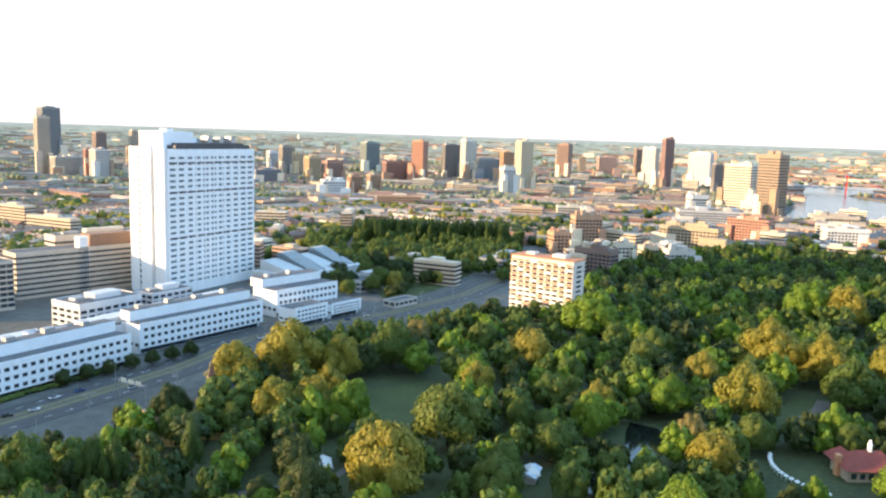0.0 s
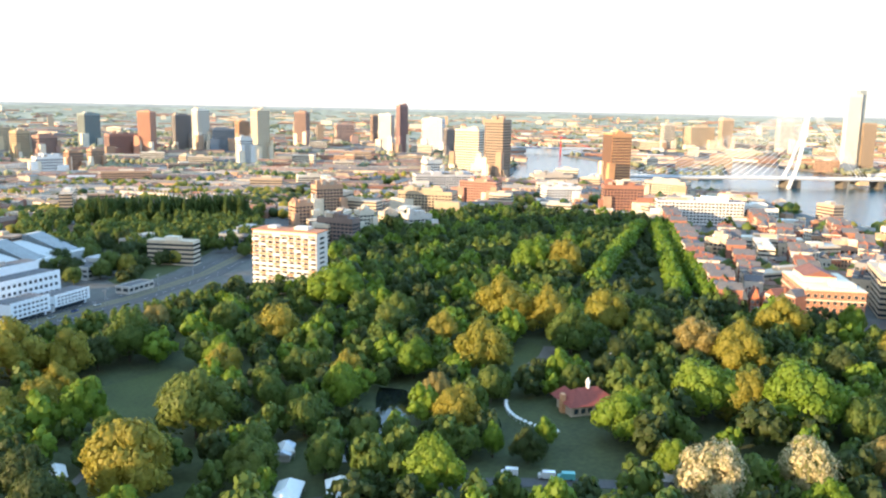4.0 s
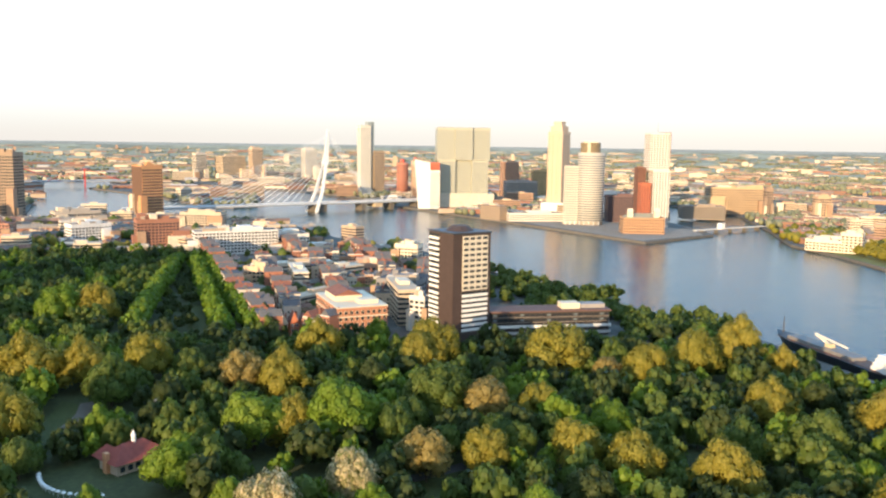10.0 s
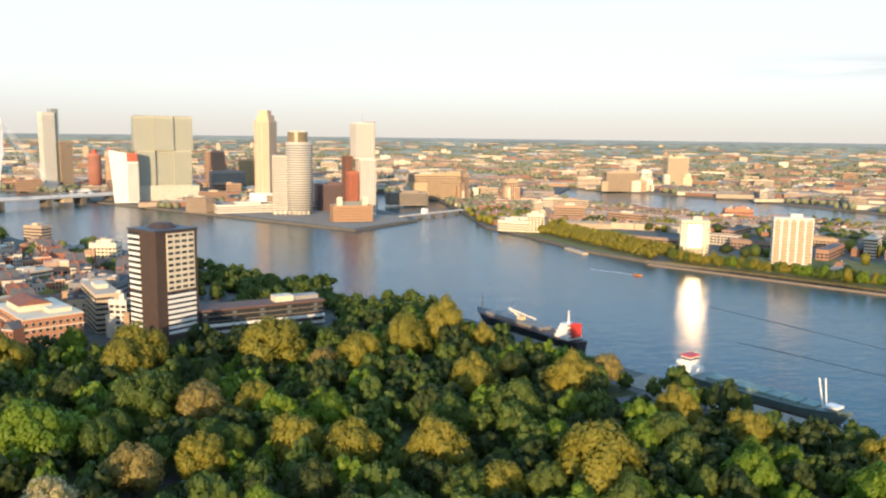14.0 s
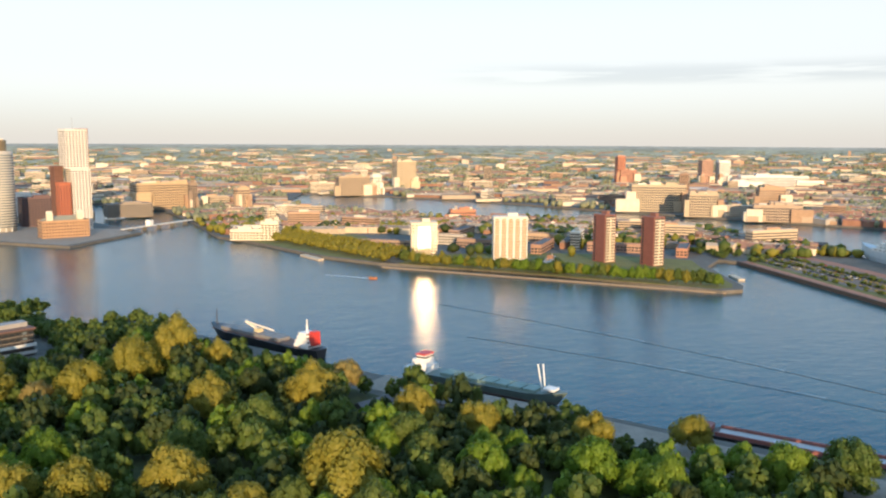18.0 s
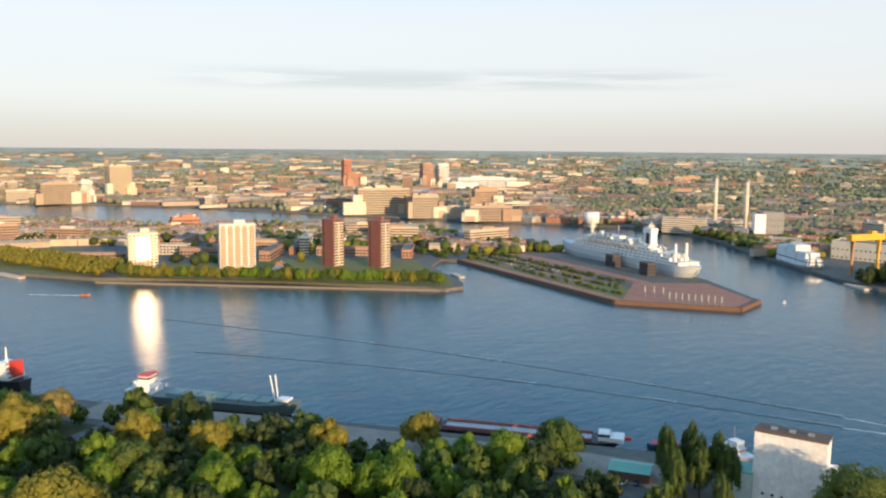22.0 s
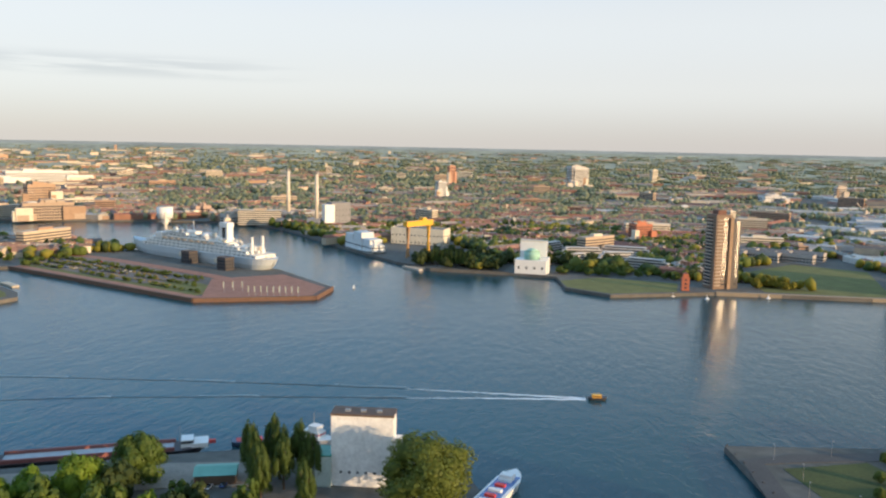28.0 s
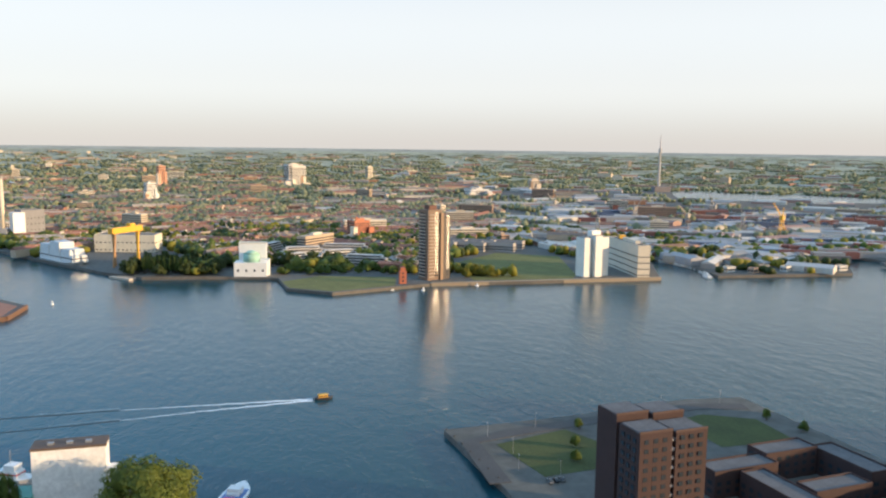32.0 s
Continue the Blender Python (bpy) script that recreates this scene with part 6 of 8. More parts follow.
for i in range(8):
    for s in (-1, 1):
        part("lifeboat", Build().loft([[(x, s * 11.8 + yy * k, 23.4 + zz * k) for yy, zz in ((-1.5, 1.6), (-1.1, 0), (1.1, 0), (1.5, 1.6))] for x, k in ((-39 + 11 * i, 0.3), (-36 + 11 * i, 1), (-33 + 11 * i, 1), (-30 + 11 * i, 0.3))]).mesh("lifeboat", wall_mat((0.66, 0.5, 0.34))), t)
for x, y in ((365, -745), (420, -775)):
    b0 = block("gangway_building", x, y, 13, 11, 13, -24, wall=mat("dark_steel", (0.06, 0.05, 0.05), 0.6) if x > 400 or x < 366 else CREAM, cols=(4, 3), plant=False, label="dark steel gangway building beside the liner")
    part("link", box_mesh(10, 4, 4, CREAM), b0, (10, 0, 6))
for i in range(9):
    u = i / 8
    t = thing("flag_pole", 284 - 40 * u, -622 - 9 * u, 0, 0, "white pole with a pale banner on the red pier", "pole", "pier banners")
    part("pole", Build().rod((0, 0, 0), (0, 0, 9), 0.18).mesh("pole", METAL), t)
    part("banner", box_mesh(0.9, 0.08, 5, mat("pale_cloth", (0.7, 0.68, 0.5), 0.8)), t, (0.55, 0, 3.6))
for i in range(3):
    t = thing("flag_pole", 312 - 7 * i, -634 - 3 * i, 0, 0, "white pole with a pale banner on the grass", "pole", "pier banners")
    part("pole", Build().rod((0, 0, 0), (0, 0, 9), 0.18).mesh("pole", METAL), t)
    part("banner", box_mesh(0.9, 0.08, 5, MATS["pale_cloth"]), t, (0.55, 0, 3.6))
RIM = mat("rust_rim", (0.15, 0.085, 0.055), 0.8, var=0.25)
for (x0, y0), (x1, y1) in (((571, -698), (322, -599)), ((322, -599), (232, -638)), ((232, -638), (233, -684))):
    solid("quay_rim", Build().box(0, 0, -3, 0.5, math.hypot(x1 - x0, y1 - y0), 3).mesh("quay_rim", RIM), "rust-brown sheet-piled quay edge", "quay", "structure", (x0 + x1) / 2, (y0 + y1) / 2, 0, math.degrees(math.atan2(y1 - y0, x1 - x0)))
spots = [(566 - 240 * u + 26 * v + kt.uniform(-3, 3), -716 + 98 * u - 50 * v + kt.uniform(-2, 2), 0, kt.uniform(2, 3.4), kt.uniform(2.4, 4.6)) for u in [i / 40 for i in range(41)] for v in (0.08, 0.62, 1.15, 1.3)]
grove("shrubs", [q for q in spots if q[0] > 300 and kt.random() < 0.72], LEAF["g"], 71, "rough green shrubs round the car park", False, "shrubs")
grove("pier_trees", [(600 + kt.uniform(-45, 60), -740 + kt.uniform(-60, 40), 0, kt.uniform(3, 5), kt.uniform(5, 8)) for _ in range(60)], LEAF["g"], 72, "young green trees on the pier root")

spots = [(560 - 190 * u + 22 * v, -722 + 76 * u - 40 * v + kt.uniform(-1.5, 1.5), 0, kt.uniform(1.0, 2.0), kt.uniform(0.9, 1.8)) for v in (0.1, 0.5, 0.9, 1.3) for u in [i / 46 for i in range(47)] if kt.random() < 0.7]
grove("car_park_hedges", spots, LEAF["k"], 73, "rows of brown-green hedges between parked cars", True, "hedge")

# coaster with a grab crane on deck
BLACKHULL = mat("black_hull", (0.03, 0.03, 0.035), 0.5, var=0.2)
t = thing("cargo_ship", 484, -156, -3, math.degrees(math.atan2(35, 88)), "black-hulled cargo ship with a white bridge and red funnel", "ship")
hull(t, 104, 14, 0, 5.5, BLACKHULL)
part("deck", box_mesh(84, 12, 0.4, mat("deck_red", (0.2, 0.11, 0.08), 0.8)), t, (2, 0, 5.5))
part("hold", box_mesh(56, 9, 2.2, mat("hatch_grey", (0.2, 0.2, 0.2), 0.7)), t, (8, 0, 5.6))
for z, w in ((5.6, 12), (7.8, 10), (10.0, 8), (12.2, 6)):
    part("bridge_deck", box_mesh(w, 11 - (z - 5) * 0.4, 2.1, WHITE), t, (-40, 0, z))
    part("window_band", box_mesh(w + 0.2, 10 - (z - 5) * 0.4, 0.7, GLASS), t, (-40, 0, z + 1.0))
part("funnel", Build().box(-46.5, 0, 7.5, 15.6, 4.6, 5.0, 0, 0, 0.92).mesh("funnel", RED), t)
part("red_panel", box_mesh(3, 5, 1.8, RED), t, (-35, 0, 8.0))
part("mast", Build().cyl(-40, 0, 14, 22, 0.7, 0.3, 6).mesh("mast", WHITE), t)
cr = part("grab_crane", Build().box(0, 0, 5.6, 10, 4, 4).mesh("grab_crane", wall_mat((0.6, 0.5, 0.3))), t, (4, 0, 0))
part("crane_arm", Build().rod((4, 0, 9), (14, 2, 13.5), 0.9, 5).rod((14, 2, 13.5), (-8, -2, 10), 0.6, 5).mesh("crane_arm", wall_mat((0.66, 0.62, 0.54))), t)
part("bow_mast", Build().cyl(46, 0, 7, 17, 0.4, 0.25, 6).mesh("bow_mast", DARK), t)

t = thing("coaster", 338, -224, -3, math.degrees(math.atan2(-39, -80)), "grey-green coaster with a white bridge and folded mast", "ship")
hull(t, 94, 12.5, 0, 5.2, mat("ship_green_grey", (0.12, 0.17, 0.165), 0.55, var=0.15))
part("waterline", Build().loft(hull_rings(87, 12, -0.2, 1.4, rise=0)).mesh("waterline", mat("dark_red_hull", (0.1, 0.05, 0.05), 0.6)), t)
for i in range(7):
    part("hatch_cover", Build().box(0, 0, 0, 1.5, 7.6, 9.6, 0, 0, 0.94).mesh("hatch_cover", mat("hatch_green", (0.16, 0.24, 0.22), 0.6, var=0.15)), t, (-20 + 8 * i, 0, 5.2))
part("bridge_house", Build().box(0, 0, 0, 3.4, 11, 11, 0, 0, 0.96).box(-0.6, 0, 3.4, 6.2, 8.4, 9.6, 0, 0, 0.94).mesh("bridge_house", WHITE), t, (-37, 0, 5.0))
part("stern_deck", box_mesh(5, 9.5, 1.2, WHITE), t, (-44, 0, 5.2))
part("funnel", Build().box(0, 0, 0, 3.2, 2.2, 2.6, 0, 0, 0.8).mesh("funnel", DARK), t, (-41.5, 2.0, 9))
part("wheelhouse", Build().box(0, 0, 0, 2.6, 5.4, 7.6, 0, 0, 1.05).mesh("wheelhouse", WHITE), t, (-36.5, 0, 11.2))
part("window_band", box_mesh(5.7, 7.9, 0.9, GLASS), t, (-36.5, 0, 12.2))
part("red_stripe", box_mesh(6.2, 8.4, 0.7, RED), t, (-36.5, 0, 13.8))
for s in (-1, 1):
    part("mast", Build().rod((34, s * 1.6, 6), (32 + s, s * 0.8, 19), 0.35).mesh("mast", WHITE), t)
part("bow_rail", Build().box(38, 0, 7, 8, 6, 6).mesh("bow_rail", WHITE), t)

t = thing("river_barge", 200, -290, -3, math.degrees(math.atan2(-32, -64)), "long red-brown river barge with an open hold", "ship")
hull(t, 92, 11, 0, 3.0, mat("barge_black", (0.05, 0.045, 0.05), 0.6), bow=0.12, stern=0.08, rise=0.8)
for s in (-1, 1):
    part("coaming", box_mesh(66, 1.0, 1.6, mat("barge_red", (0.26, 0.1, 0.09), 0.7, var=0.2)), t, (-2, s * 4.9, 3.0))
part("hold_floor", box_mesh(65, 8.6, 0.3, mat("hold_grey", (0.4, 0.42, 0.44), 0.6)), t, (-2, 0, 3.05))
part("bow_house", box_mesh(7, 9, 2.4, mat("barge_red", (0.26, 0.1, 0.09))), t, (-41, 0, 3.0))
part("wheelhouse", box_mesh(5, 7, 3.2, WHITE), t, (36, 0, 3.4))
part("wheelhouse_window", box_mesh(5.2, 7.2, 1.0, GLASS), t, (36, 0, 5.2))
part("living_cabin", box_mesh(7, 8.5, 2.0, WHITE), t, (41, 0, 3.2))
part("car_on_deck", Build().box(45.5, 0, 3.6, 5.0, 4, 1.8).mesh("car_on_deck", RED), t)
part("mast", Build().rod((33, 0, 3), (33, 0, 12), 0.15).mesh("mast", METAL), t)
t = thing("tug", 146, -322, -3, math.degrees(math.atan2(-32, -64)), "small dark work tug with a red deck", "boat")
hull(t, 17, 6, 0, 2.2, mat("tug_hull", (0.06, 0.1, 0.16), 0.5), rise=0.8)
part("cabin", box_mesh(4, 3.6, 3.2, mat("tug_cabin", (0.12, 0.16, 0.2), 0.5)), t, (1, 0, 2.2))
part("deck", box_mesh(11, 4.5, 0.2, RED), t, (-1, 0, 2.2))
t = thing("harbour_launch", 121, -332, -3, 160, "white and red harbour launch with a tall mast", "boat")
hull(t, 22, 6.5, 0, 2.4, WHITE, rise=0.9)
part("cabin", box_mesh(9, 5, 2.6, WHITE), t, (0, 0, 2.4))
part("bridge", box_mesh(5, 4.4, 2.4, WHITE), t, (1, 0, 5.0))
part("red_band", box_mesh(9.2, 5.2, 0.5, RED), t, (0, 0, 3.6))
part("mast", Build().rod((0, 0, 7), (0, 0, 13), 0.15).mesh("mast", METAL), t)
t = thing("tour_boat", 34, -291, -3, 255, "white tour boat with a blue open deck", "boat")
hull(t, 40, 9, 0, 4, WHITE, rise=1)
part("deck", box_mesh(32, 7.6, 0.3, mat("blue_deck", (0.1, 0.2, 0.45), 0.6)), t, (-2, 0, 4.0))
for i in range(5):
    part("deck_seat", box_mesh(2, 5 - i % 2, 0.9, (WHITE, RED)[i % 2]), t, (-12 + 5 * i, 0, 4.3))
part("wheelhouse", box_mesh(4, 5, 2.4, WHITE), t, (10, 0, 4.2))
t = thing("water_taxi", -2, -424, -3, math.degrees(math.atan2(-14, -70)), "yellow and black water taxi at speed", "boat")
hull(t, 10, 3.4, 0, 1.3, DARK, rise=0.6)
part("cabin", box_mesh(5, 2.8, 1.5, YELLOW), t, (-0.5, 0, 1.2))
part("cabin_window", box_mesh(4.6, 2.9, 0.6, GLASS), t, (-0.5, 0, 1.7))
FOAM = mat("foam", (0.72, 0.76, 0.78), 0.7, var=0.25, size=4, fine=0.6)
FOAMD = mat("faded_wake", (0.02, 0.04, 0.05), 0.8, var=0.4, size=8, fine=1)

FOAMP = mat("pale_wake", (0.2, 0.27, 0.3), 0.4, var=0.4, size=5, fine=1)


def wake(pts, w0, w1, m, label):
    left, right = [], []
    for i, p in enumerate(pts):
        a, c = pts[max(0, i - 1)], pts[min(len(pts) - 1, i + 1)]
        dx, dy = c[0] - a[0], c[1] - a[1]
        w = w0 + (w1 - w0) * i / (len(pts) - 1)
        k = w / 2 / math.hypot(dx, dy) * (1 + 0.4 * noise.noise((p[0] * 0.3, p[1] * 0.3, 0)))
        left.append((p[0] - dy * k, p[1] + dx * k))
        right.append((p[0] + dy * k, p[1] - dx * k))
    solid("wake", Build().prism(left + right[::-1], -3.05, -2.985).mesh("wake", m), label, "water", "structure")


def path(a, c, n, bend=0.0):
    return [(a[0] + (c[0] - a[0]) * i / n + bend * math.sin(i * 2.1), a[1] + (c[1] - a[1]) * i / n + bend * math.sin(i * 2.1 + 1)) for i in range(n + 1)]


wake(path((4, -424.5), (60, -420), 14, 0.5), 2.6, 1.2, FOAM, "white foam behind the water taxi")
wake(path((4, -422.5), (62, -410), 14, 0.5), 2.6, 1.0, FOAM, "white foam behind the water taxi")
wake(path((60, -420), (100, -417), 16, 0.3), 1.2, 0.4, FOAM, "thin line of foam on the river")
wake(path((62, -410), (96, -401), 16, 0.3), 1.0, 0.4, FOAM, "thin line of foam on the river")
for a, c in (((100, -417), (540, -316)), ((96, -401), (440, -278))):
    ln = [(x + 9 * math.sin(math.pi * i / 60), y - 12 * math.sin(math.pi * i / 60) + 0.9 * noise.noise((x * 0.05, y * 0.05, 3))) for i, (x, y) in enumerate(path(a, c, 60, 0.25))]
    for i in range(0, 60, 6):
        wake(ln[i:i + 7], 2.0 + 0.6 * math.sin(i), 2.0 + 0.6 * math.sin(i + 6), FOAMD, "dark fading wake line")
        if i < 42 and i % 12 == 0:
            wake([(x + 0.6, y - 2.6) for x, y in ln[i:i + 6]], 1.0, 0.3, FOAMP, "pale crest beside a fading wake")
wake(path((678, -321), (716, -293), 10, 0.3), 2.4, 0.8, FOAM, "white wake of a distant speedboat")
t = thing("speedboat", 673.8, -322.8, -3, 216, "small dark speedboat far across the river", "boat")
hull(t, 9, 3, 0, 1.4, mat("orange_hull", (0.5, 0.2, 0.08), 0.5), rise=0.5)
part("screen", box_mesh(2, 2.4, 0.9, GLASS), t, (0, 0, 1.3))

# ventilation block on the near quay, shed and quay house
t = thing("ventilation_block", 85, -288, 0, 7, "tall blank white tunnel building with a dark roof rim", "building")
STAINED = mat("stained_white", (0.8, 0.79, 0.77), 0.7, var=0.2, size=9, fine=1.2)
part("wall_body", Build().box(0, 0, 0, 27.4, 23.5, 8.5).mesh("wall_body", STAINED), t)
part("roof_rim", Build().box(0, 0, 27.4, 28.2, 24, 9).mesh("roof_rim", mat("brown_rim", (0.12, 0.08, 0.06), 0.8)), t)
part("annexe", box_mesh(6, 10, 12, mat("grey_green_render", (0.42, 0.5, 0.46), 0.7)), t, (14.5, 1, 0))
part("annexe_roof", box_mesh(6.4, 10.4, 0.4, GREENP), t, (14.5, 1, 12))
part("stair", box_mesh(4, 5, 18, STAINED), t, (-13, -1.5, 0))
for i in range(6):
    part("porthole", Build().cyl(0, 0, 0, 0.3, 0.55, 0.55, 10).mesh("porthole", GLASS), t, (-8 + 3.2 * i, 4.3, 5.5)).rotation_euler = (radians(90), 0, 0)
for i in range(3):
    part("roof_vent", box_mesh(2, 1.4, 0.8, METAL), t, (-6 + 6 * i, 1, 28.2))
t = thing("quay_shed", 140, -277, 0, 20, "brown timber quay shed with a green roof", "shed")
part("wall_body", box_mesh(15, 11, 4.0, mat("brown_timber", (0.14, 0.09, 0.06), 0.8)), t)
part("roof", Build().gable(0, 0, 4.0, 5.6, 16, 12).mesh("roof", mat("green_copper", (0.16, 0.4, 0.33), 0.6, var=0.15)), t)
t = thing("quay_house", 326, -156, 0, -75, "grey-roofed white quay house among the trees", "house")
part("wall_body", box_mesh(18, 9, 4.5, WHITE), t)
part("roof", Build().gable(0, 0, 4.5, 7.2, 18.6, 9.8).mesh("roof", SLATE), t)
for i in range(5):
    part("window", box_mesh(1.6, 0.2, 1.6, GLASS), t, (-7 + 3.5 * i, -4.5, 1.4))

# south bank
t = thing("vent_tower", 67, -828, 0, -3, "white tunnel ventilation tower with a green copper drum", "tower")
KEEP.append((67, -828, 30))
part("slab", box_mesh(27, 10, 31, WHITE), t, (0, -8, 0))
part("slab_rim", box_mesh(27.6, 10.6, 0.8, CREAM), t, (0, -8, 31))
part("base", Build().box(0, 6, 0, 14, 32, 18).mesh("base", WHITE), t)
part("side_block", box_mesh(9, 10, 16, WHITE), t, (-13, 4, 0))
part("drum", smooth(Build().cyl(0, 6, 14, 22, 8, 8, 20).mesh("drum", mat("copper_green", (0.3, 0.52, 0.42), 0.6))), t)
part("dome", smooth(Build().cyl(0, 6, 22, 25, 8, 2.5, 20).mesh("dome", MATS["copper_green"])), t)
for i in range(4):
    part("window", box_mesh(1.8, 0.3, 2.4, GLASS), t, (-12 + 8 * i, 15, 5))
t = thing("dark_flats", -111, -789, 0, 30, "tall dark brown flats with a split front", "apartments")
KEEP.append((-111, -789, 28))
part("main_shaft", box_mesh(17, 15, 69, mat("dark_brick", (0.2, 0.135, 0.095), 0.75)), t, (4, 0, 0))
part("second_shaft", box_mesh(10, 13, 62, mat("black_brick", (0.05, 0.042, 0.04), 0.6)), t, (-9.6, 1.4, 0))
part("stair_shaft", box_mesh(3.4, 4, 66, mat("tan_brick", (0.3, 0.2, 0.13), 0.8)), t, (-3.6, 7.4, 0))
part("roof_house", box_mesh(9, 8, 4, BROWN), t, (4, 0, 69))
for k in range(20):
    part("balcony", box_mesh(6.5, 1.4, 0.9, mat("grey_balcony", (0.42, 0.36, 0.3), 0.7)), t, (8.2, 8.0, 3 + 3.2 * k))
    part("balcony", box_mesh(1.4, 9, 0.9, MATS["grey_balcony"]), t, (13.0, -1.0, 3 + 3.2 * k))
    part("window_band", box_mesh(0.5, 8.4, 1.5, GLASS), t, (12.4, -1.0, 3.9 + 3.2 * k))
    part("window_band", box_mesh(5, 0.5, 1.5, GLASS), t, (1.6, 7.4, 3.6 + 3.2 * k))
    if k < 19:
        part("window_band", box_mesh(3, 0.5, 1.5, GLASS), t, (-11.6, 7.8, 3.6 + 3.2 * k))
t = thing("pilot_house", -78, -764, 0, 5, "small sunlit orange brick tower house on the bank", "house")
part("tower", box_mesh(6.5, 6.5, 12, mat("orange_brick", (0.5, 0.22, 0.1), 0.8)), t)
part("top", box_mesh(4.6, 4.6, 3.5, MATS["orange_brick"]), t, (0, 0, 12))
part("roof", Build().gable(0, 0, 15.5, 17, 5, 5, 0, 0, 2.4).mesh("roof", TILE), t)
for k in range(3):
    part("window", box_mesh(2, 0.3, 1.6, GLASS), t, (0, 3.25, 2 + 3.6 * k))
t = thing("white_flats", -277, -797, 0, 20, "white flats of three upright wings", "apartments")
KEEP.append((-277, -797, 30))
for i, (px, py, h) in enumerate(((11, 0, 40), (0, 4, 42), (-11, 1, 40))):
    part("wing", box_mesh(8.5, 14, h, wall_mat((0.74, 0.72, 0.66))), t, (px, py, 0))
    part("wing_roof", box_mesh(7.5, 13, 0.6, ROOFLT), t, (px, py, h))
part("core", box_mesh(28, 8, 38, mat("tan_render", (0.36, 0.27, 0.2), 0.8)), t, (0, -2, 0))
part("lift_house", box_mesh(11, 8, 5, WHITE), t, (0, 2, 42))
for k in range(12):
    part("window_band", box_mesh(2.6, 0.5, 1.4, GLASS), t, (5.6, 2.3, 3 + 3.1 * k))
    part("window_band", box_mesh(2.6, 0.5, 1.4, GLASS), t, (-5.6, 2.3, 3 + 3.1 * k))
t = block("slab_flats", -326, -822, 86, 13, 33, 90, wall=wall_mat((0.62, 0.55, 0.44)), cols=(22, 3), ww=0.9, wh=1.0, storey=6.2, label="long grey and cream slab of flats end-on to the river", category="apartments")
part("yellow_box", box_mesh(6, 6, 4, YELLOW), t, (-20, 0, 33))
t = thing("gantry_crane", 205, -905, 0, 62, "large yellow shipyard gantry crane", "crane")
KEEP.append((205, -905, 30))
part("girder", Build().box(0, 0, 35, 41, 46, 6).mesh("girder", YELLOW), t)
for px in (-18, 18):
    for s in (-1, 1):
        part("leg", Build().rod((px + s * 5, s * 3, 0), (px, s * 1.5, 36), 1.3, 4).mesh("leg", YELLOW if px < 0 else mat("orange_rust", (0.4, 0.22, 0.1), 0.7)), t)
part("trolley", box_mesh(7, 6, 3, YELLOW), t, (-8, 0, 41))
block("shipyard_hall", 228, -1020, 72, 26, 21, -8, wall=wall_mat((0.66, 0.6, 0.48)), cols=(14, 3), ww=0.4, wh=1.4, storey=9, label="long cream shipyard hall", plant=False)
t = thing("floating_works", 278, -935, -3, 132, "white and grey works vessel moored at the yard", "ship")
hull(t, 78, 22, 0, 5, wall_mat((0.5, 0.52, 0.52)), bow=0.08)
for i, (px, w, h) in enumerate(((-26, 22, 16), (-2, 24, 20), (22, 20, 14), (33, 10, 8))):
    part("deck_house", Build().box(0, 0, 0, h, w, 18, 0, 0, 0.9).mesh("deck_house", wall_mat((0.62, 0.64, 0.64))), t, (px, 0, 5))
    part("window_band", box_mesh(w * 0.95, 18.2, 1.0, GLASS), t, (px, 0, 9))
for az, d in ((158.15, 1345), (160.1, 1228)):
    x, y = at(az, d)
    t = thing("chimney", x, y, 0, 0, "slim pale concrete chimney on a dark base", "chimney")
    part("shaft", smooth(Build().cyl(0, 0, 0, 83, 3.3, 2.4, 14).mesh("shaft", wall_mat((0.66, 0.58, 0.46)))), t)
    part("collar", Build().cyl(0, 0, 80, 83.6, 2.7, 2.6, 14).mesh("collar", wall_mat((0.3, 0.28, 0.26))), t)
    part("base_house", box_mesh(20, 16, 14, wall_mat((0.3, 0.31, 0.33))), t, (4, -2, 0))
x, y = at(161.6, 1240)
t = block("grain_works", x, y, 30, 24, 38, -161 + 20, wall=wall_mat((0.24, 0.24, 0.25)), cols=(6, 4), ww=0.2, storey=8, label="grey grain works with a white end tower", plant=False)
part("white_tower", box_mesh(15, 14, 35, WHITE), t, (-19, -8, 0))
x, y = at(150.0, 1325)
t = thing("storage_tank", x, y, 0, 0, "white cylindrical storage tank on the quay", "tank")
part("shell", smooth(Build().cyl(0, 0, 6, 24, 12, 12, 24).mesh("shell", WHITE)), t)
part("roof", Build().cyl(0, 0, 24, 25.5, 12.2, 4, 24).mesh("roof", ROOFLT), t)
part("stand", Build().cyl(0, 0, 0, 6, 9, 9, 16).mesh("stand", METAL), t)
x, y = at(203.5, 2560)
t = thing("transmission_tower", x, y, 0, 0, "tall pale concrete telecom tower with an aerial", "tower")
part("shaft", Build().cyl(0, 0, 0, 118, 4.5, 3, 10).mesh("shaft", wall_mat((0.5, 0.46, 0.42))), t)
part("platform", Build().cyl(0, 0, 118, 130, 5.5, 4.5, 10).mesh("platform", wall_mat((0.4, 0.38, 0.36))), t)
part("aerial", Build().cyl(0, 0, 130, 172, 1.6, 0.5, 8).mesh("aerial", wall_mat((0.5, 0.42, 0.4))), t)
part("hall", box_mesh(50, 26, 16, wall_mat((0.2, 0.18, 0.18))), t, (0, 20, 0))
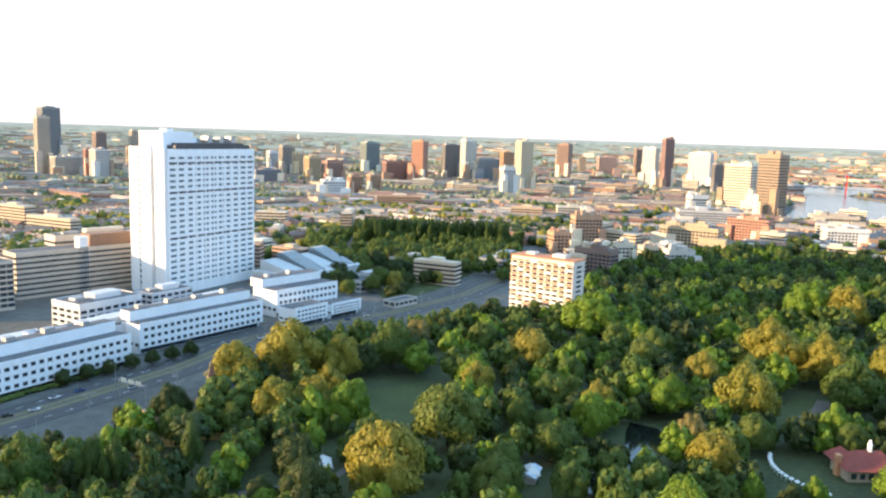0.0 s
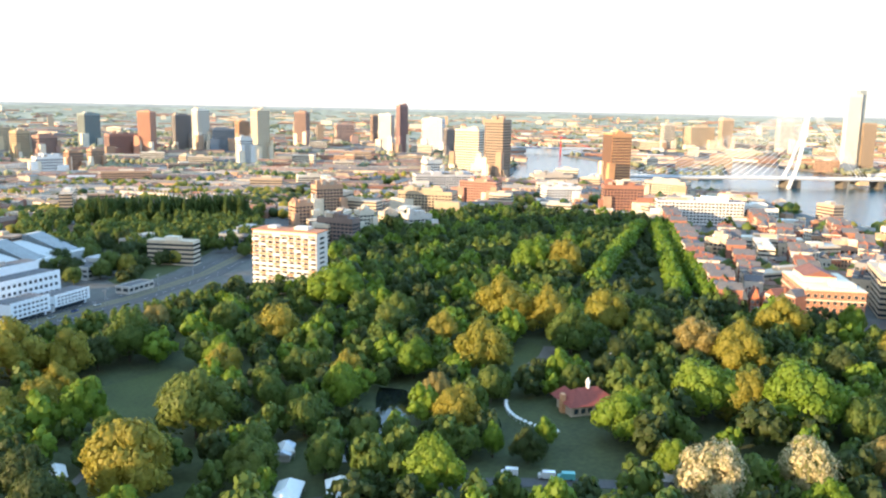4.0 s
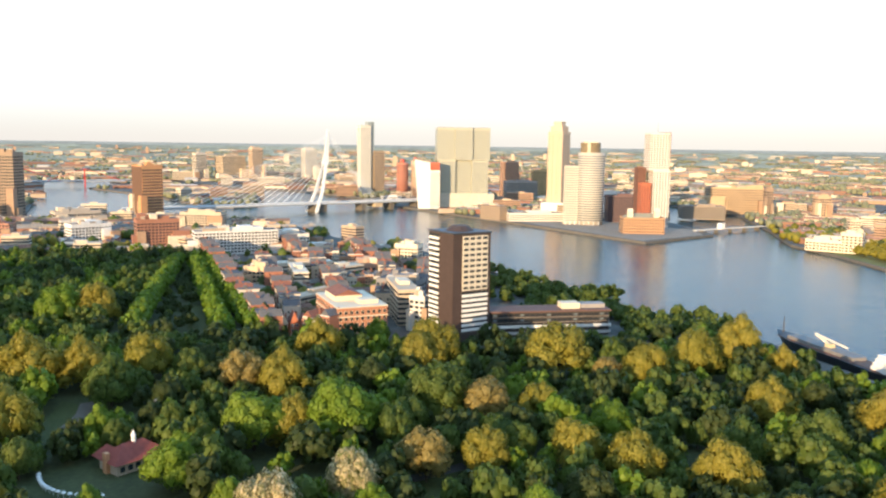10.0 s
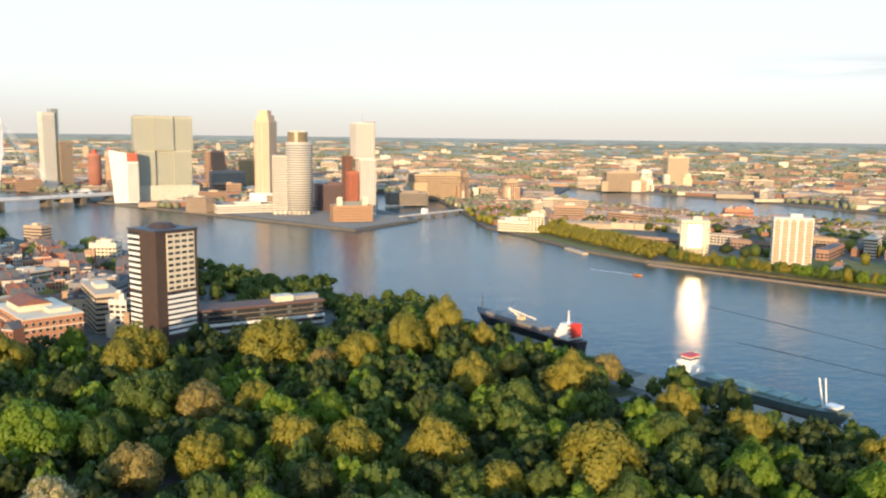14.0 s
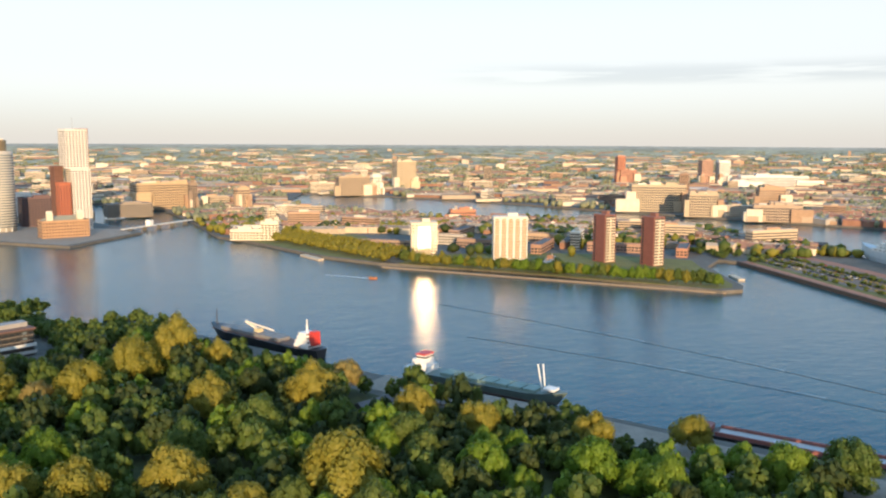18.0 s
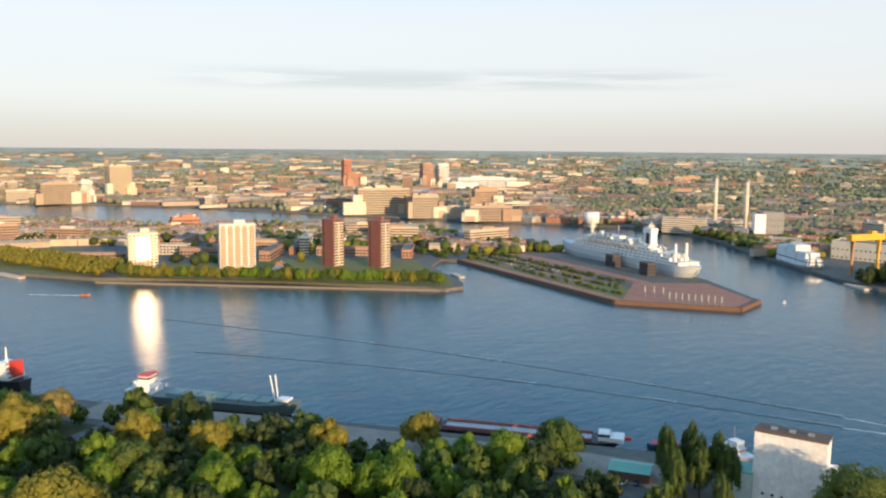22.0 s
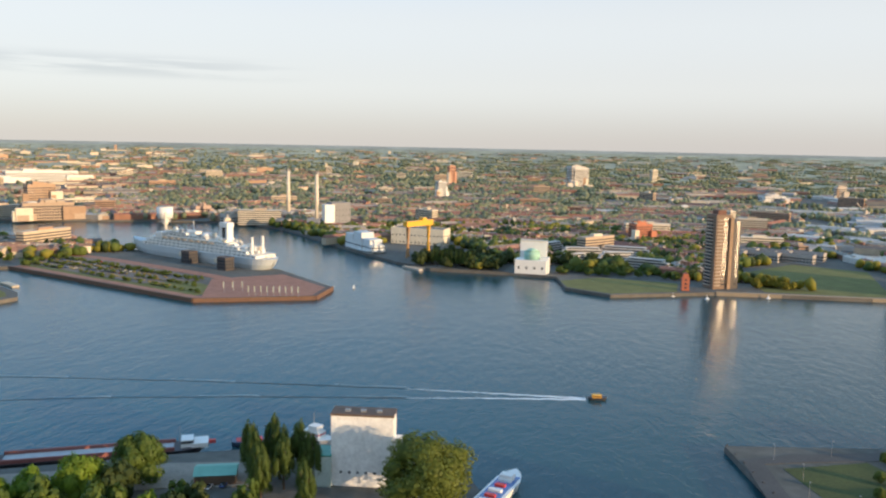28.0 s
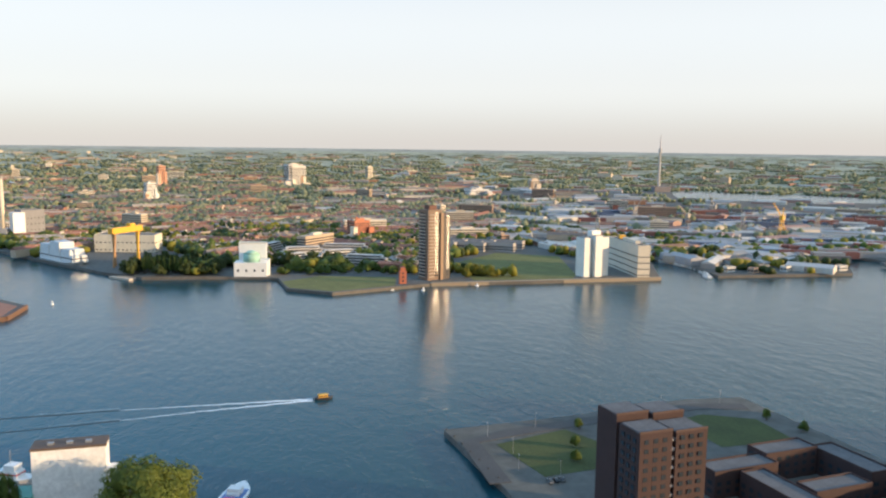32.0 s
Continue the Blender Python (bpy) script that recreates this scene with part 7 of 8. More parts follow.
for i, (x, y, w, d, h, r) in enumerate(((20, -960, 60, 12, 13, 10), (-20, -930, 56, 12, 12, 20), (30, -900, 50, 12, 12, 30), (-50, -885, 60, 12, 12, -20), (-70, -850, 22, 12, 14, -20), (60, -1000, 50, 12, 13, 60), (-30, -985, 70, 12, 12, -10))):
    t = thing("stepped_flats", x, y, 0, r, "low white stepped flats with terraces", "apartments")
    KEEP.append((x, y, w * 0.5))
    for k in range(4):
        part("storey", box_mesh(w - 7 * k, d - 1.5 * k, 3.0, wall_mat((0.6, 0.58, 0.55)) if k % 2 else wall_mat((0.46, 0.42, 0.38))), t, (0, 0.6 * k, 3.0 * k))
        part("window_band", box_mesh(w - 7 * k - 3, d - 1.5 * k + 0.2, 1.3, GLASS), t, (0, 0.6 * k, 3.0 * k + 1.0))
for i in range(6):
    u = i / 5
    block("dyke_flats", -150 - 90 * u, -1010 + 20 * u - 30 * (i % 2), 44, 11, 11, -32, wall=wall_mat((0.4, 0.36, 0.33)), cols=(12, 3), plant=False, label="grey low flats along a field")
sq = random.Random(8)
grove("bank_trees", [(sq.uniform(95, 195), sq.uniform(-905, -822), 0, sq.uniform(5, 8), sq.uniform(10, 17)) for _ in range(60)], LEAF["d"], 81, "dark dense trees on the south bank")
grove("bank_trees", [(sq.uniform(-90, 40), -818 - sq.uniform(0, 60), 0, sq.uniform(4, 6), sq.uniform(6, 10)) for _ in range(70)], LEAF["g"], 82, "green trees behind the bank lawn")
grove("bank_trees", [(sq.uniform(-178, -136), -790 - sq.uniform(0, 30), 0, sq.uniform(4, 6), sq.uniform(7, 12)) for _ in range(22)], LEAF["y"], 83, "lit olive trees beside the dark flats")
grove("bank_trees", [(sq.uniform(-20, 60), -880 - sq.uniform(0, 30), 0, sq.uniform(5, 8), sq.uniform(9, 15)) for _ in range(30)], LEAF["d"], 84, "dark trees behind stepped flats")
for i in range(9):
    tree(132 + 5.2 * i, -828 - 1.5 * i, 19, 3.2, "p", "bank poplars")
solid("bank_wall", Build().box(0, 0, -3.2, 0.4, 240, 5).mesh("bank_wall", wall_mat((0.3, 0.24, 0.17))), "brown stone river wall", "quay", "structure", -225, -771, 0, 4)
solid("jetty", Build().box(0, 0, -3, -1.2, 30, 5).box(6, 6, -3, -0.6, 26, 2, 25).mesh("jetty", wall_mat((0.5, 0.44, 0.36))), "pale floating jetty by the yard", "jetty", "", 193, -826, 0, 140)
solid("jetty", Build().box(0, 0, -3, -1.4, 26, 6).mesh("jetty", wall_mat((0.5, 0.44, 0.34))), "pale floating jetty in the inlet", "jetty", "", 510, -622, 0, 150)
solid("jetty", Build().box(0, 0, -3, -1.2, 44, 7).mesh("jetty", wall_mat((0.5, 0.42, 0.32))), "pale floating jetty off the river park", "jetty", "", 826, -322, 0, 5)

# brick quarter on the near west quay
t = thing("brick_flats", -113, -259, 0, 12, "brown-red brick flats of four clustered blocks", "apartments")
KEEP.append((-113, -259, 24))
RB = mat("plum_brick", (0.05, 0.026, 0.024), 0.85, var=0.18, size=4, fine=0.6)
for px, py, h in ((7.2, -6.8, 41), (-7, -6.2, 40), (7, 6.8, 39), (-7.2, 6.6, 38)):
    p = part("wing", box_mesh(12.6, 12.2, h, RB), t, (px, py, 0))
    part("roof_slab", box_mesh(11.6, 11.2, 0.3, ROOFING), t, (px, py, h))
    part("roof_rim", Build().box(0, 5.9, 0, 0.8, 12.8, 0.4).mesh("roof_rim", mat("rust_edge", (0.085, 0.05, 0.042), 0.8)), t, (px, py, h))
part("core", box_mesh(10, 22, 36.5, mat("dark_core", (0.06, 0.05, 0.05), 0.6)), t)
for px in (7.2, -7):
    for k in range(11):
        for i in range(3):
            part("window", box_mesh(1.7, 0.25, 1.5, GLASS), t, (px - 3.6 + 3.6 * i, 12.9, 3.4 + 3.2 * k))
for k in range(11):
    for i in range(3):
        part("window", box_mesh(0.25, 1.7, 1.5, GLASS), t, (13.5, 3.2 + 3.4 * i, 3.4 + 3.2 * k))
    part("balcony", box_mesh(2.2, 1.2, 1.0, mat("balcony_grey", (0.3, 0.28, 0.28), 0.6)), t, (0, 11.6, 3.0 + 3.2 * k))
for px, py in ((2, 3), (-3, -2), (1, -6)):
    part("roof_unit", box_mesh(2.2, 1.6, 1.3, WHITE), t, (px, py, 36.5))
for x, y, w, d, h in ((-160, -284, 30, 11, 11), (-186, -296, 26, 11, 12), (-208, -284, 11, 30, 11), (-165, -262, 11, 30, 11), (-186, -262, 26, 10, 11), (-190, -238, 30, 11, 11), (-150, -240, 22, 11, 10), (-215, -250, 24, 11, 11), (-225, -270, 11, 20, 9)):
    block("courtyard_block", x, y, w, d, h, 12, wall=RB, cols=(max(2, int(w / 4)), max(2, int(d / 4))), ww=0.45, wh=1.6, plant=False, label="low plum-brick courtyard house with a flat roof", category="house", roof=ROOFING)
# out-of-view slab, added only to throw its long shadow over the quay
block("apartment_slab", -440, -218, 150, 18, 50, -69, wall=wall_mat((0.3, 0.16, 0.11)), label="unseen brick slab added to shade the west quay", cols=(30, 4), plant=False)
for x, y in ((-120, -356), (-111, -334), (-106, -318), (-126, -327), (-216, -358), (-224, -340)):
    tree(x, y, 5.5, 2.2, "g", "quay saplings")
for i, (x, y) in enumerate(((-75, -350), (-82, -330), (-80, -312), (-100, -360), (-140, -370), (-170, -378), (-205, -384), (-95, -303))):
    t = thing("lamp_post", x, y, 0, 45 * i, "slim grey quay lamp post", "lamp post", "quay lamps")
    part("post", Build().rod((0, 0, 0), (0, 0, 7), 0.1, 6, 0, 0.06).mesh("post", METAL), t)
    part("lamp_head", box_mesh(0.9, 0.3, 0.15, METAL), t, (0.4, 0, 6.9))
for i in range(7):
    part_x = -58 - 2 * i
    solid("mooring_pile", Build().cyl(0, 0, -5, 0.8, 0.45, 0.4, 8).mesh("mooring_pile", DARK), "dark timber mooring pile at the quay", "pile", "", part_x, -362 + 9.5 * i, 0, 0, "quay piles")
for x, y, r in ((5, -790, 2), (-66, -745, 2), (-95, -740, 2), (1075, -118, 2), (218, -700, 1.5), (-150, -760, 2)):
    solid("buoy", Build().cyl(x, y, -3.4, -2.2, r, r * 0.8, 10).cyl(x, y, -2.2, 0.2, r * 0.35, r * 0.2, 8).mesh("buoy", WHITE), "white round river buoy on the water", "buoy", "", 0, 0, 0, 0, "river buoys")

# the park pavilion, its terrace, road furniture and parked cars
t = thing("park_pavilion", 268, 153, 0, -30, "brick park restaurant with a red tiled hipped roof", "pavilion")
part("wall_body", box_mesh(19, 12, 4.2, mat("pale_brick", (0.5, 0.4, 0.3), 0.8)), t)
part("roof", Build().gable(0, 0, 4.2, 9.2, 21.5, 14.5, 0, 0, 6.5).mesh("roof", mat("dull_red_tile", (0.26, 0.065, 0.05), 0.85, var=0.25, size=2, fine=0.4)), t)
part("side_roof", Build().gable(-6, 4, 4.2, 8, 12, 9, 90, 0, 3).mesh("side_roof", MATS["dull_red_tile"]), t)
part("cupola", Build().cyl(0.5, 0, 8.6, 11, 0.9, 0.8, 8).cyl(0.5, 0, 11, 13.2, 1.0, 0.05, 8).mesh("cupola", WHITE), t)
part("chimney", box_mesh(1.6, 2.2, 7.5, mat("orange_gable", (0.6, 0.3, 0.15), 0.8)), t, (-10.2, 0, 0))
for i in range(6):
    part("window", box_mesh(1.8, 0.2, 2.0, GLASS), t, (-7.5 + 3 * i, -6, 1.1))
for i in range(15):
    u = i / 14
    px, py = (1 - u) ** 2 * 250 + 2 * u * (1 - u) * 234 + u * u * 238, (1 - u) ** 2 * 178 + 2 * u * (1 - u) * 168 + u * u * 147
    solid("terrace_parasol", Build().cyl(0, 0, 0, 2.2, 0.08, 0.08, 6).cyl(0, 0, 2.0, 2.7, 0.95, 0.1, 8).mesh("terrace_parasol", WHITE), "white garden parasol on the terrace", "parasol", "", px, py, 0.0, 0, "terrace parasols")
t = thing("tall_lamp", 299, 160, 0, 0, "tall grey park lamp mast", "lamp post")
part("mast", Build().rod((0, 0, 0), (0, 0, 14), 0.16, 6, 0, 0.08).mesh("mast", METAL), t)
part("lamp_head", box_mesh(1.2, 0.5, 0.3, METAL), t, (0, 0, 14))

CARS = [mat("car_" + n, c, 0.3, 0.1, var=0.05) for n, c in (("white", (0.75, 0.75, 0.75)), ("silver", (0.45, 0.46, 0.47)), ("black", (0.03, 0.03, 0.035)), ("blue", (0.06, 0.1, 0.25)), ("red", (0.4, 0.04, 0.03)), ("grey", (0.18, 0.19, 0.2)))]
RUBBER = mat("tyre_rubber", (0.02, 0.02, 0.02), 0.9)
WHEEL = Build().cyl(0, 0, -0.1, 0.1, 0.32, 0.32, 10).mesh("wheel", RUBBER)
NAMES = ("white", "silver", "black", "blue", "red", "grey")


def car_kind(i):
    t = thing("car", 0, 0, -300, 0, "parked %s hatchback car" % NAMES[i], "car", "parked cars")
    b = Build().loft([[(x, -0.85, 0.3), (x, -0.86, h), (x, 0.86, h), (x, 0.85, 0.3)] for x, h in ((-2.1, 0.75), (-1.9, 0.92), (0.8, 0.95), (1.9, 0.8), (2.1, 0.6))])
    part("body", b.mesh("body", CARS[i]), t)
    g = Build().loft([[(x, -w, z0), (x + 0.0, -w * 0.84, z1), (x, w * 0.84, z1), (x, w, z0)] for x, w, z0, z1 in ((-1.85, 0.8, 0.9, 0.98), (-1.4, 0.8, 0.9, 1.42), (0.2, 0.8, 0.92, 1.44), (1.0, 0.8, 0.92, 0.98))])
    part("cabin", g.mesh("cabin", GLASS), t)
    for x in (-1.3, 1.3):
        for y in (-0.82, 0.82):
            part("wheel", WHEEL, t, (x, y, 0.32)).rotation_euler = (radians(90), 0, 0)
    return t


AUTO = [car_kind(i) for i in range(6)]
cq = random.Random(4)


def park_cars(x0, y0, x1, y1, n, turn=90.0, fill=0.8):
    a = math.degrees(math.atan2(y1 - y0, x1 - x0))
    for i in range(n):
        if cq.random() < fill:
            u = (i + 0.5) / n
            copy_thing(AUTO[cq.choice((0, 0, 1, 1, 2, 3, 4, 5))], pose(x0 + (x1 - x0) * u, y0 + (y1 - y0) * u, 0.2, 0, 0, a + turn))


park_cars(548, -716, 440, -690, 26, 90, 0.6)
park_cars(560, -735, 440, -702, 28, 90, 0.6)
park_cars(575, -760, 470, -722, 26, 90, 0.5)
park_cars(600, -785, 480, -738, 26, 90, 0.5)
park_cars(448, 150, 512, 190, 12, 0, 0.8)
park_cars(335, 168, 352, 190, 6, 90, 0.9)
park_cars(150, -262, 128, -276, 5, 60, 0.8)
park_cars(-88, -298, -96, -300, 3, 80, 0.9)
park_cars(20, 349, 90, 386, 7, 0, 0.5)
park_cars(120, 409, 240, 449, 8, 0, 0.5)
park_cars(12, 340, 80, 362, 7, 0, 0.4)
for t in AUTO:
    for o in (*t.children_recursive, t):
        bpy.data.objects.remove(o)


def van(x, y, rot, m, lab, L=5.4, h=2.4):
    t = thing("van", x, y, 0.2, rot, lab, "van")
    part("body", Build().loft([[(px, -1, 0.35), (px, -1, z), (px, 1, z), (px, 1, 0.35)] for px, z in ((-L / 2, h), (L / 2 - 1.5, h), (L / 2 - 0.7, h * 0.62), (L / 2, h * 0.5))]).mesh("body", m), t)
    part("windscreen", box_mesh(0.4, 1.7, 0.7, GLASS), t, (L / 2 - 1.2, 0, h * 0.58))
    for px in (-L * 0.3, L * 0.3):
        for py in (-0.95, 0.95):
            part("wheel", WHEEL, t, (px, py, 0.35)).rotation_euler = (radians(90), 0, 0)


van(201, 141, 125, CARS[0], "white delivery van on the park road")
van(207, 131, 125, CARS[0], "white delivery van beside the park road")
van(210.5, 126, 125, mat("teal_van", (0.12, 0.42, 0.42), 0.4), "teal delivery van beside the park road")
van(230, 103, 120, CARS[0], "white box truck under the trees", 9, 3.2)
van(284, 57, 100, mat("blue_grey_van", (0.3, 0.38, 0.45), 0.4), "blue-grey van among the trees")
van(341, 173, 60, CARS[0], "white van in the park car park")
for x, y, r, c, lab in ((101, 259, 20, (0.5, 0.55, 0.55), "pale canvas roof of a park shelter"), (104, 241, 70, (0.7, 0.7, 0.68), "small white park kiosk"), (162, 204, 40, (0.55, 0.6, 0.66), "pale canvas park shelter"), (431, 332, 30, (0.6, 0.62, 0.64), "grey-roofed villa in the park")):
    t = thing("park_shelter", x, y, 0, r, lab, "shelter")
    part("body", box_mesh(9, 4.5, 2.6, wall_mat((0.4, 0.38, 0.34))), t)
    part("roof", Build().gable(0, 0, 2.6, 3.8, 10, 5.6).mesh("roof", wall_mat(c)), t)

# wooden church and house at the park's edge
t = thing("wooden_church", 90, 313, 0, 30, "small dark wooden church with a pale spire", "church")
part("nave", box_mesh(16, 8, 6, mat("dark_timber", (0.1, 0.06, 0.04), 0.8)), t)
part("nave_roof", Build().gable(0, 0, 6, 12, 16.6, 9.4).mesh("nave_roof", SLATE), t)
part("gable_front", Build().add([(-8.3, -4, 6), (-8.3, 4, 6), (-8.3, 0, 11.6), (-8.0, -4, 6), (-8.0, 4, 6), (-8.0, 0, 11.6)], [(0, 1, 2), (3, 5, 4), (0, 3, 4, 1), (1, 4, 5, 2), (2, 5, 3, 0)]).mesh("gable_front", mat("pale_orange", (0.7, 0.45, 0.28), 0.7)), t)
part("belfry", Build().box(-4, 0, 10, 15.5, 2.6, 2.6).mesh("belfry", MATS["pale_orange"]), t)
part("spire", Build().cyl(-4, 0, 15.5, 22, 2.0, 0.05, 4).mesh("spire", BROWN), t)
t = thing("gatehouse", 67, 311, 0, 25, "low house with a sandy tiled roof", "house")
part("wall_body", box_mesh(15, 8, 3.4, wall_mat((0.4, 0.32, 0.25))), t)
part("roof", Build().gable(0, 0, 3.4, 7.4, 16, 9.4).mesh("roof", mat("sandy_tile", (0.42, 0.3, 0.2), 0.8)), t)

# road furniture on the main road
t = thing("road_gantry", 62, 340, 0, 118, "grey sign gantry over the main road", "gantry")
for s in (-1, 1):
    part("post", Build().rod((s * 8, 0, 0), (s * 8, 0, 8), 0.3, 6).mesh("post", METAL), t)
part("beam", box_mesh(16.6, 0.7, 0.8, METAL), t, (0, 0, 7.4))
for px in (-4.5, 0, 4.5):
    part("sign_panel", box_mesh(3.2, 0.2, 1.8, mat("sign_pale", (0.66, 0.6, 0.5), 0.6)), t, (px, 0.5, 7.6))
for x, y in ((44, 326), (25, 318), (80, 340), (78, 327), (110, 380), (140, 404), (176, 422), (220, 436), (5, 338), (60, 366), (100, 398), (262, 452), (300, 474)):
    t = thing("road_lamp", x, y, 0, 28, "tall grey double-armed road lamp", "lamp post", "main road lamps")
    part("post", Build().rod((0, 0, 0), (0, 0, 10), 0.13, 6, 0, 0.09).mesh("post", METAL), t)
    part("arm", Build().rod((-2, 0, 10), (2, 0, 10), 0.07).mesh("arm", METAL), t)
    for s in (-1, 1):
        part("lamp_head", box_mesh(0.9, 0.3, 0.18, METAL), t, (s * 2, 0, 9.9))
for off in (-9, -2.2, 2.2, 9):
    pts = [(-20, 318), (24, 342), (91, 381), (138, 420), (184, 432), (240, 446), (310, 476), (390, 530)]
    for (ax, ay), (bx, by) in zip(pts, pts[1:]):
        L = math.hypot(bx - ax, by - ay)
        nx, ny = -(by - ay) / L, (bx - ax) / L
        if abs(off) > 5:
            for k in range(int(L / 9)):
                u = (k + 0.3) * 9 / L
                solid("lane_mark", CACHE.setdefault("mark", Build().box(0, 0, 0, 0.02, 3.4, 0.18).mesh("lane_mark", LINE)), "white painted lane dash on asphalt", "marking", "structure", ax + (bx - ax) * u + nx * off, ay + (by - ay) * u + ny * off, 0.16, math.degrees(math.atan2(by - ay, bx - ax)))
        else:
            solid("tram_bed", Build().box(0, 0, 0.1, 0.2, L, 3.0).mesh("tram_bed", mat("tram_grass", (0.16, 0.14, 0.08), 0.9, var=0.3)), "brown ballast and grass tram bed", "tracks", "structure", (ax + bx) / 2 + nx * off, (ay + by) / 2 + ny * off, 0, math.degrees(math.atan2(by - ay, bx - ax)))
hh = random.Random(31)
KEEP += [(*at(a, d), 45) for a in (24, 27, 30, 33, 36) for d in (670, 740, 810)]
grove("hedge", [(-30 + 92 * u + hh.uniform(-1, 1), 336 + 52 * u + hh.uniform(-1, 1), 0, 2.2, 2.4) for u in [i / 40 for i in range(41)]], LEAF["g"], 91, "clipped green hedge along the hospital road", True, "hedge")
for i in range(16):
    u = i / 15
    if 0.3 < u < 0.75:
        tree(-10 + 150 * u, 352 + 62 * u, 8, 3.6, "d", "hospital forecourt trees")
for i in range(40):
    tree(270 + hh.uniform(-50, 150), 500 + hh.uniform(-10, 75) + 0.0, hh.uniform(11, 16), hh.uniform(5, 7.5), hh.choice("ggdy"), "museum garden trees") if i % 2 else None
for x, y, h, r in ((241, 522, 15, 8), (252, 506, 14, 7), (266, 518, 17, 9), (287, 540, 18, 9), (263, 590, 18, 10), (280, 580, 16, 9), (299, 594, 17, 9), (318, 560, 15, 8), (325, 606, 16, 9), (352, 622, 17, 9), (345, 585, 14, 7),
                   (402, 600, 15, 8), (232, 500, 13, 6), (301, 556, 15, 8), (300, 424, 9, 5), (276, 412, 10, 5), (252, 404, 10, 6)):
    tree(x, y, h, r, "gd"[int(x + y) % 2], "roadside trees")
grove("museum_garden_wood", [(*at(hh.uniform(22, 37), hh.uniform(640, 850)), 0, hh.uniform(5, 8), hh.uniform(13, 19)) for _ in range(210)], LEAF["g"], 92, "wood of green trees round the museum")
grove("verge_trees", [(256 + 104 * u + hh.uniform(-5, 5), 488 + 72 * u + hh.uniform(-8, 8), 0, hh.uniform(4, 6.5), hh.uniform(9, 13)) for u in [i / 17 for i in range(18)]], LEAF["d"], 98, "dark green trees on the road verge")
grove("poplar_row", [(*at(26 + 10 * i / 50, 800 + hh.uniform(-9, 9)), 0, 3.4, 31) for i in range(51)], LEAF["p"], 93, "row of tall dark poplars")
grove("harbour_trees", [(hh.uniform(548, 660), hh.uniform(-50, 30), 0, hh.uniform(4, 6.5), hh.uniform(7, 12)) for _ in range(80)], LEAF["g"], 94, "green trees along the old harbour quay")
grove("harbour_trees", [(hh.uniform(490, 570), hh.uniform(-110, -40), 0, hh.uniform(4, 6.5), hh.uniform(8, 12)) for _ in range(60)], LEAF["g"], 95, "green trees on the quay by the office tower")
grove("harbour_trees", [(562 + 208 * u + hh.uniform(-9, 3), -60 + 134 * u + 18 * math.sin(6 * u) * 0.2 + hh.uniform(-6, 8), 0, hh.uniform(3.5, 5.5), hh.uniform(6, 10)) for u in [i / 60 for i in range(61)]], LEAF["g"], 99, "green trees lining the river quay")
grove("harbour_trees", [(hh.uniform(600, 715), hh.uniform(20, 66), 0, hh.uniform(3.5, 6), hh.uniform(6, 10)) for _ in range(44)], LEAF["g"], 90, "green trees on the harbour quay behind the tower")
grove("square_trees", [(hh.uniform(820, 1000), hh.uniform(290, 380), 0, hh.uniform(4, 7), hh.uniform(8, 13)) for _ in range(50)], LEAF["g"], 96, "green trees on a harbour square")
grove("street_trees", [(hh.uniform(480, 860), hh.uniform(110, 340), 0, hh.uniform(2.5, 4.5), hh.uniform(6, 10)) for _ in range(70)], LEAF["g"], 97, "street trees among the town houses")

# dock cranes and stacked containers in the far docks
CRANEC = wall_mat((0.42, 0.36, 0.3))


def dock_crane(x, y, h, rot, m):
    t = thing("dock_crane", x, y, 0, rot, "slewing dock crane with a lattice jib", "crane", "dock cranes")
    for px in (-4, 4):
        for py in (-4, 4):
            part("leg", CACHE.setdefault(("leg", h, px, py), Build().rod((px, py, 0), (px * 0.4, py * 0.4, h * 0.5), 0.6, 4).mesh("leg", m)), t)
    part("cab", box_mesh(6, 6, 6, m), t, (0, 0, h * 0.5))
    part("jib", Build().rod((0, 0, h * 0.55), (h * 0.55, 0, h), 0.8, 4).mesh("jib", m), t)
    part("mast", Build().rod((0, 0, h * 0.5), (-3, 0, h * 0.85), 0.7, 4).mesh("mast", m), t)


for az, d, h, r, m in ((199.5, 1250, 38, 60, CRANEC), (202, 1500, 42, 100, CRANEC), (205.5, 1380, 40, 20, CRANEC), (209, 1350, 44, 140, CRANEC), (211.4, 1330, 52, 30, YELLOW), (213.5, 1420, 40, 80, CRANEC), (207, 1700, 42, 50, CRANEC), (196.5, 1620, 40, 30, CRANEC)):
    dock_crane(*at(az, d), h, r, m)
dk = random.Random(77)
b = Build()
for i in range(240):
    az, d = dk.uniform(198, 220), dk.uniform(1450, 1800) if i % 3 else dk.uniform(1050, 1240)
    x, y = at(az, d)
    n = dk.randint(1, 4)
    b.box(x, y, 0, 2.6 * n, 12.2 * dk.randint(1, 4), 2.5 * dk.randint(2, 5), -15, 0)
solid("containers", b.mesh("containers", mat("container_steel", (0.25, 0.12, 0.09), 0.7, var=0.1, by="island", ramp=[(0.26, 0.1, 0.07), (0.1, 0.13, 0.2), (0.3, 0.3, 0.3), (0.2, 0.08, 0.07), (0.12, 0.12, 0.12)])), "stacked rust-red and grey containers in the docks", "containers", "stuff")
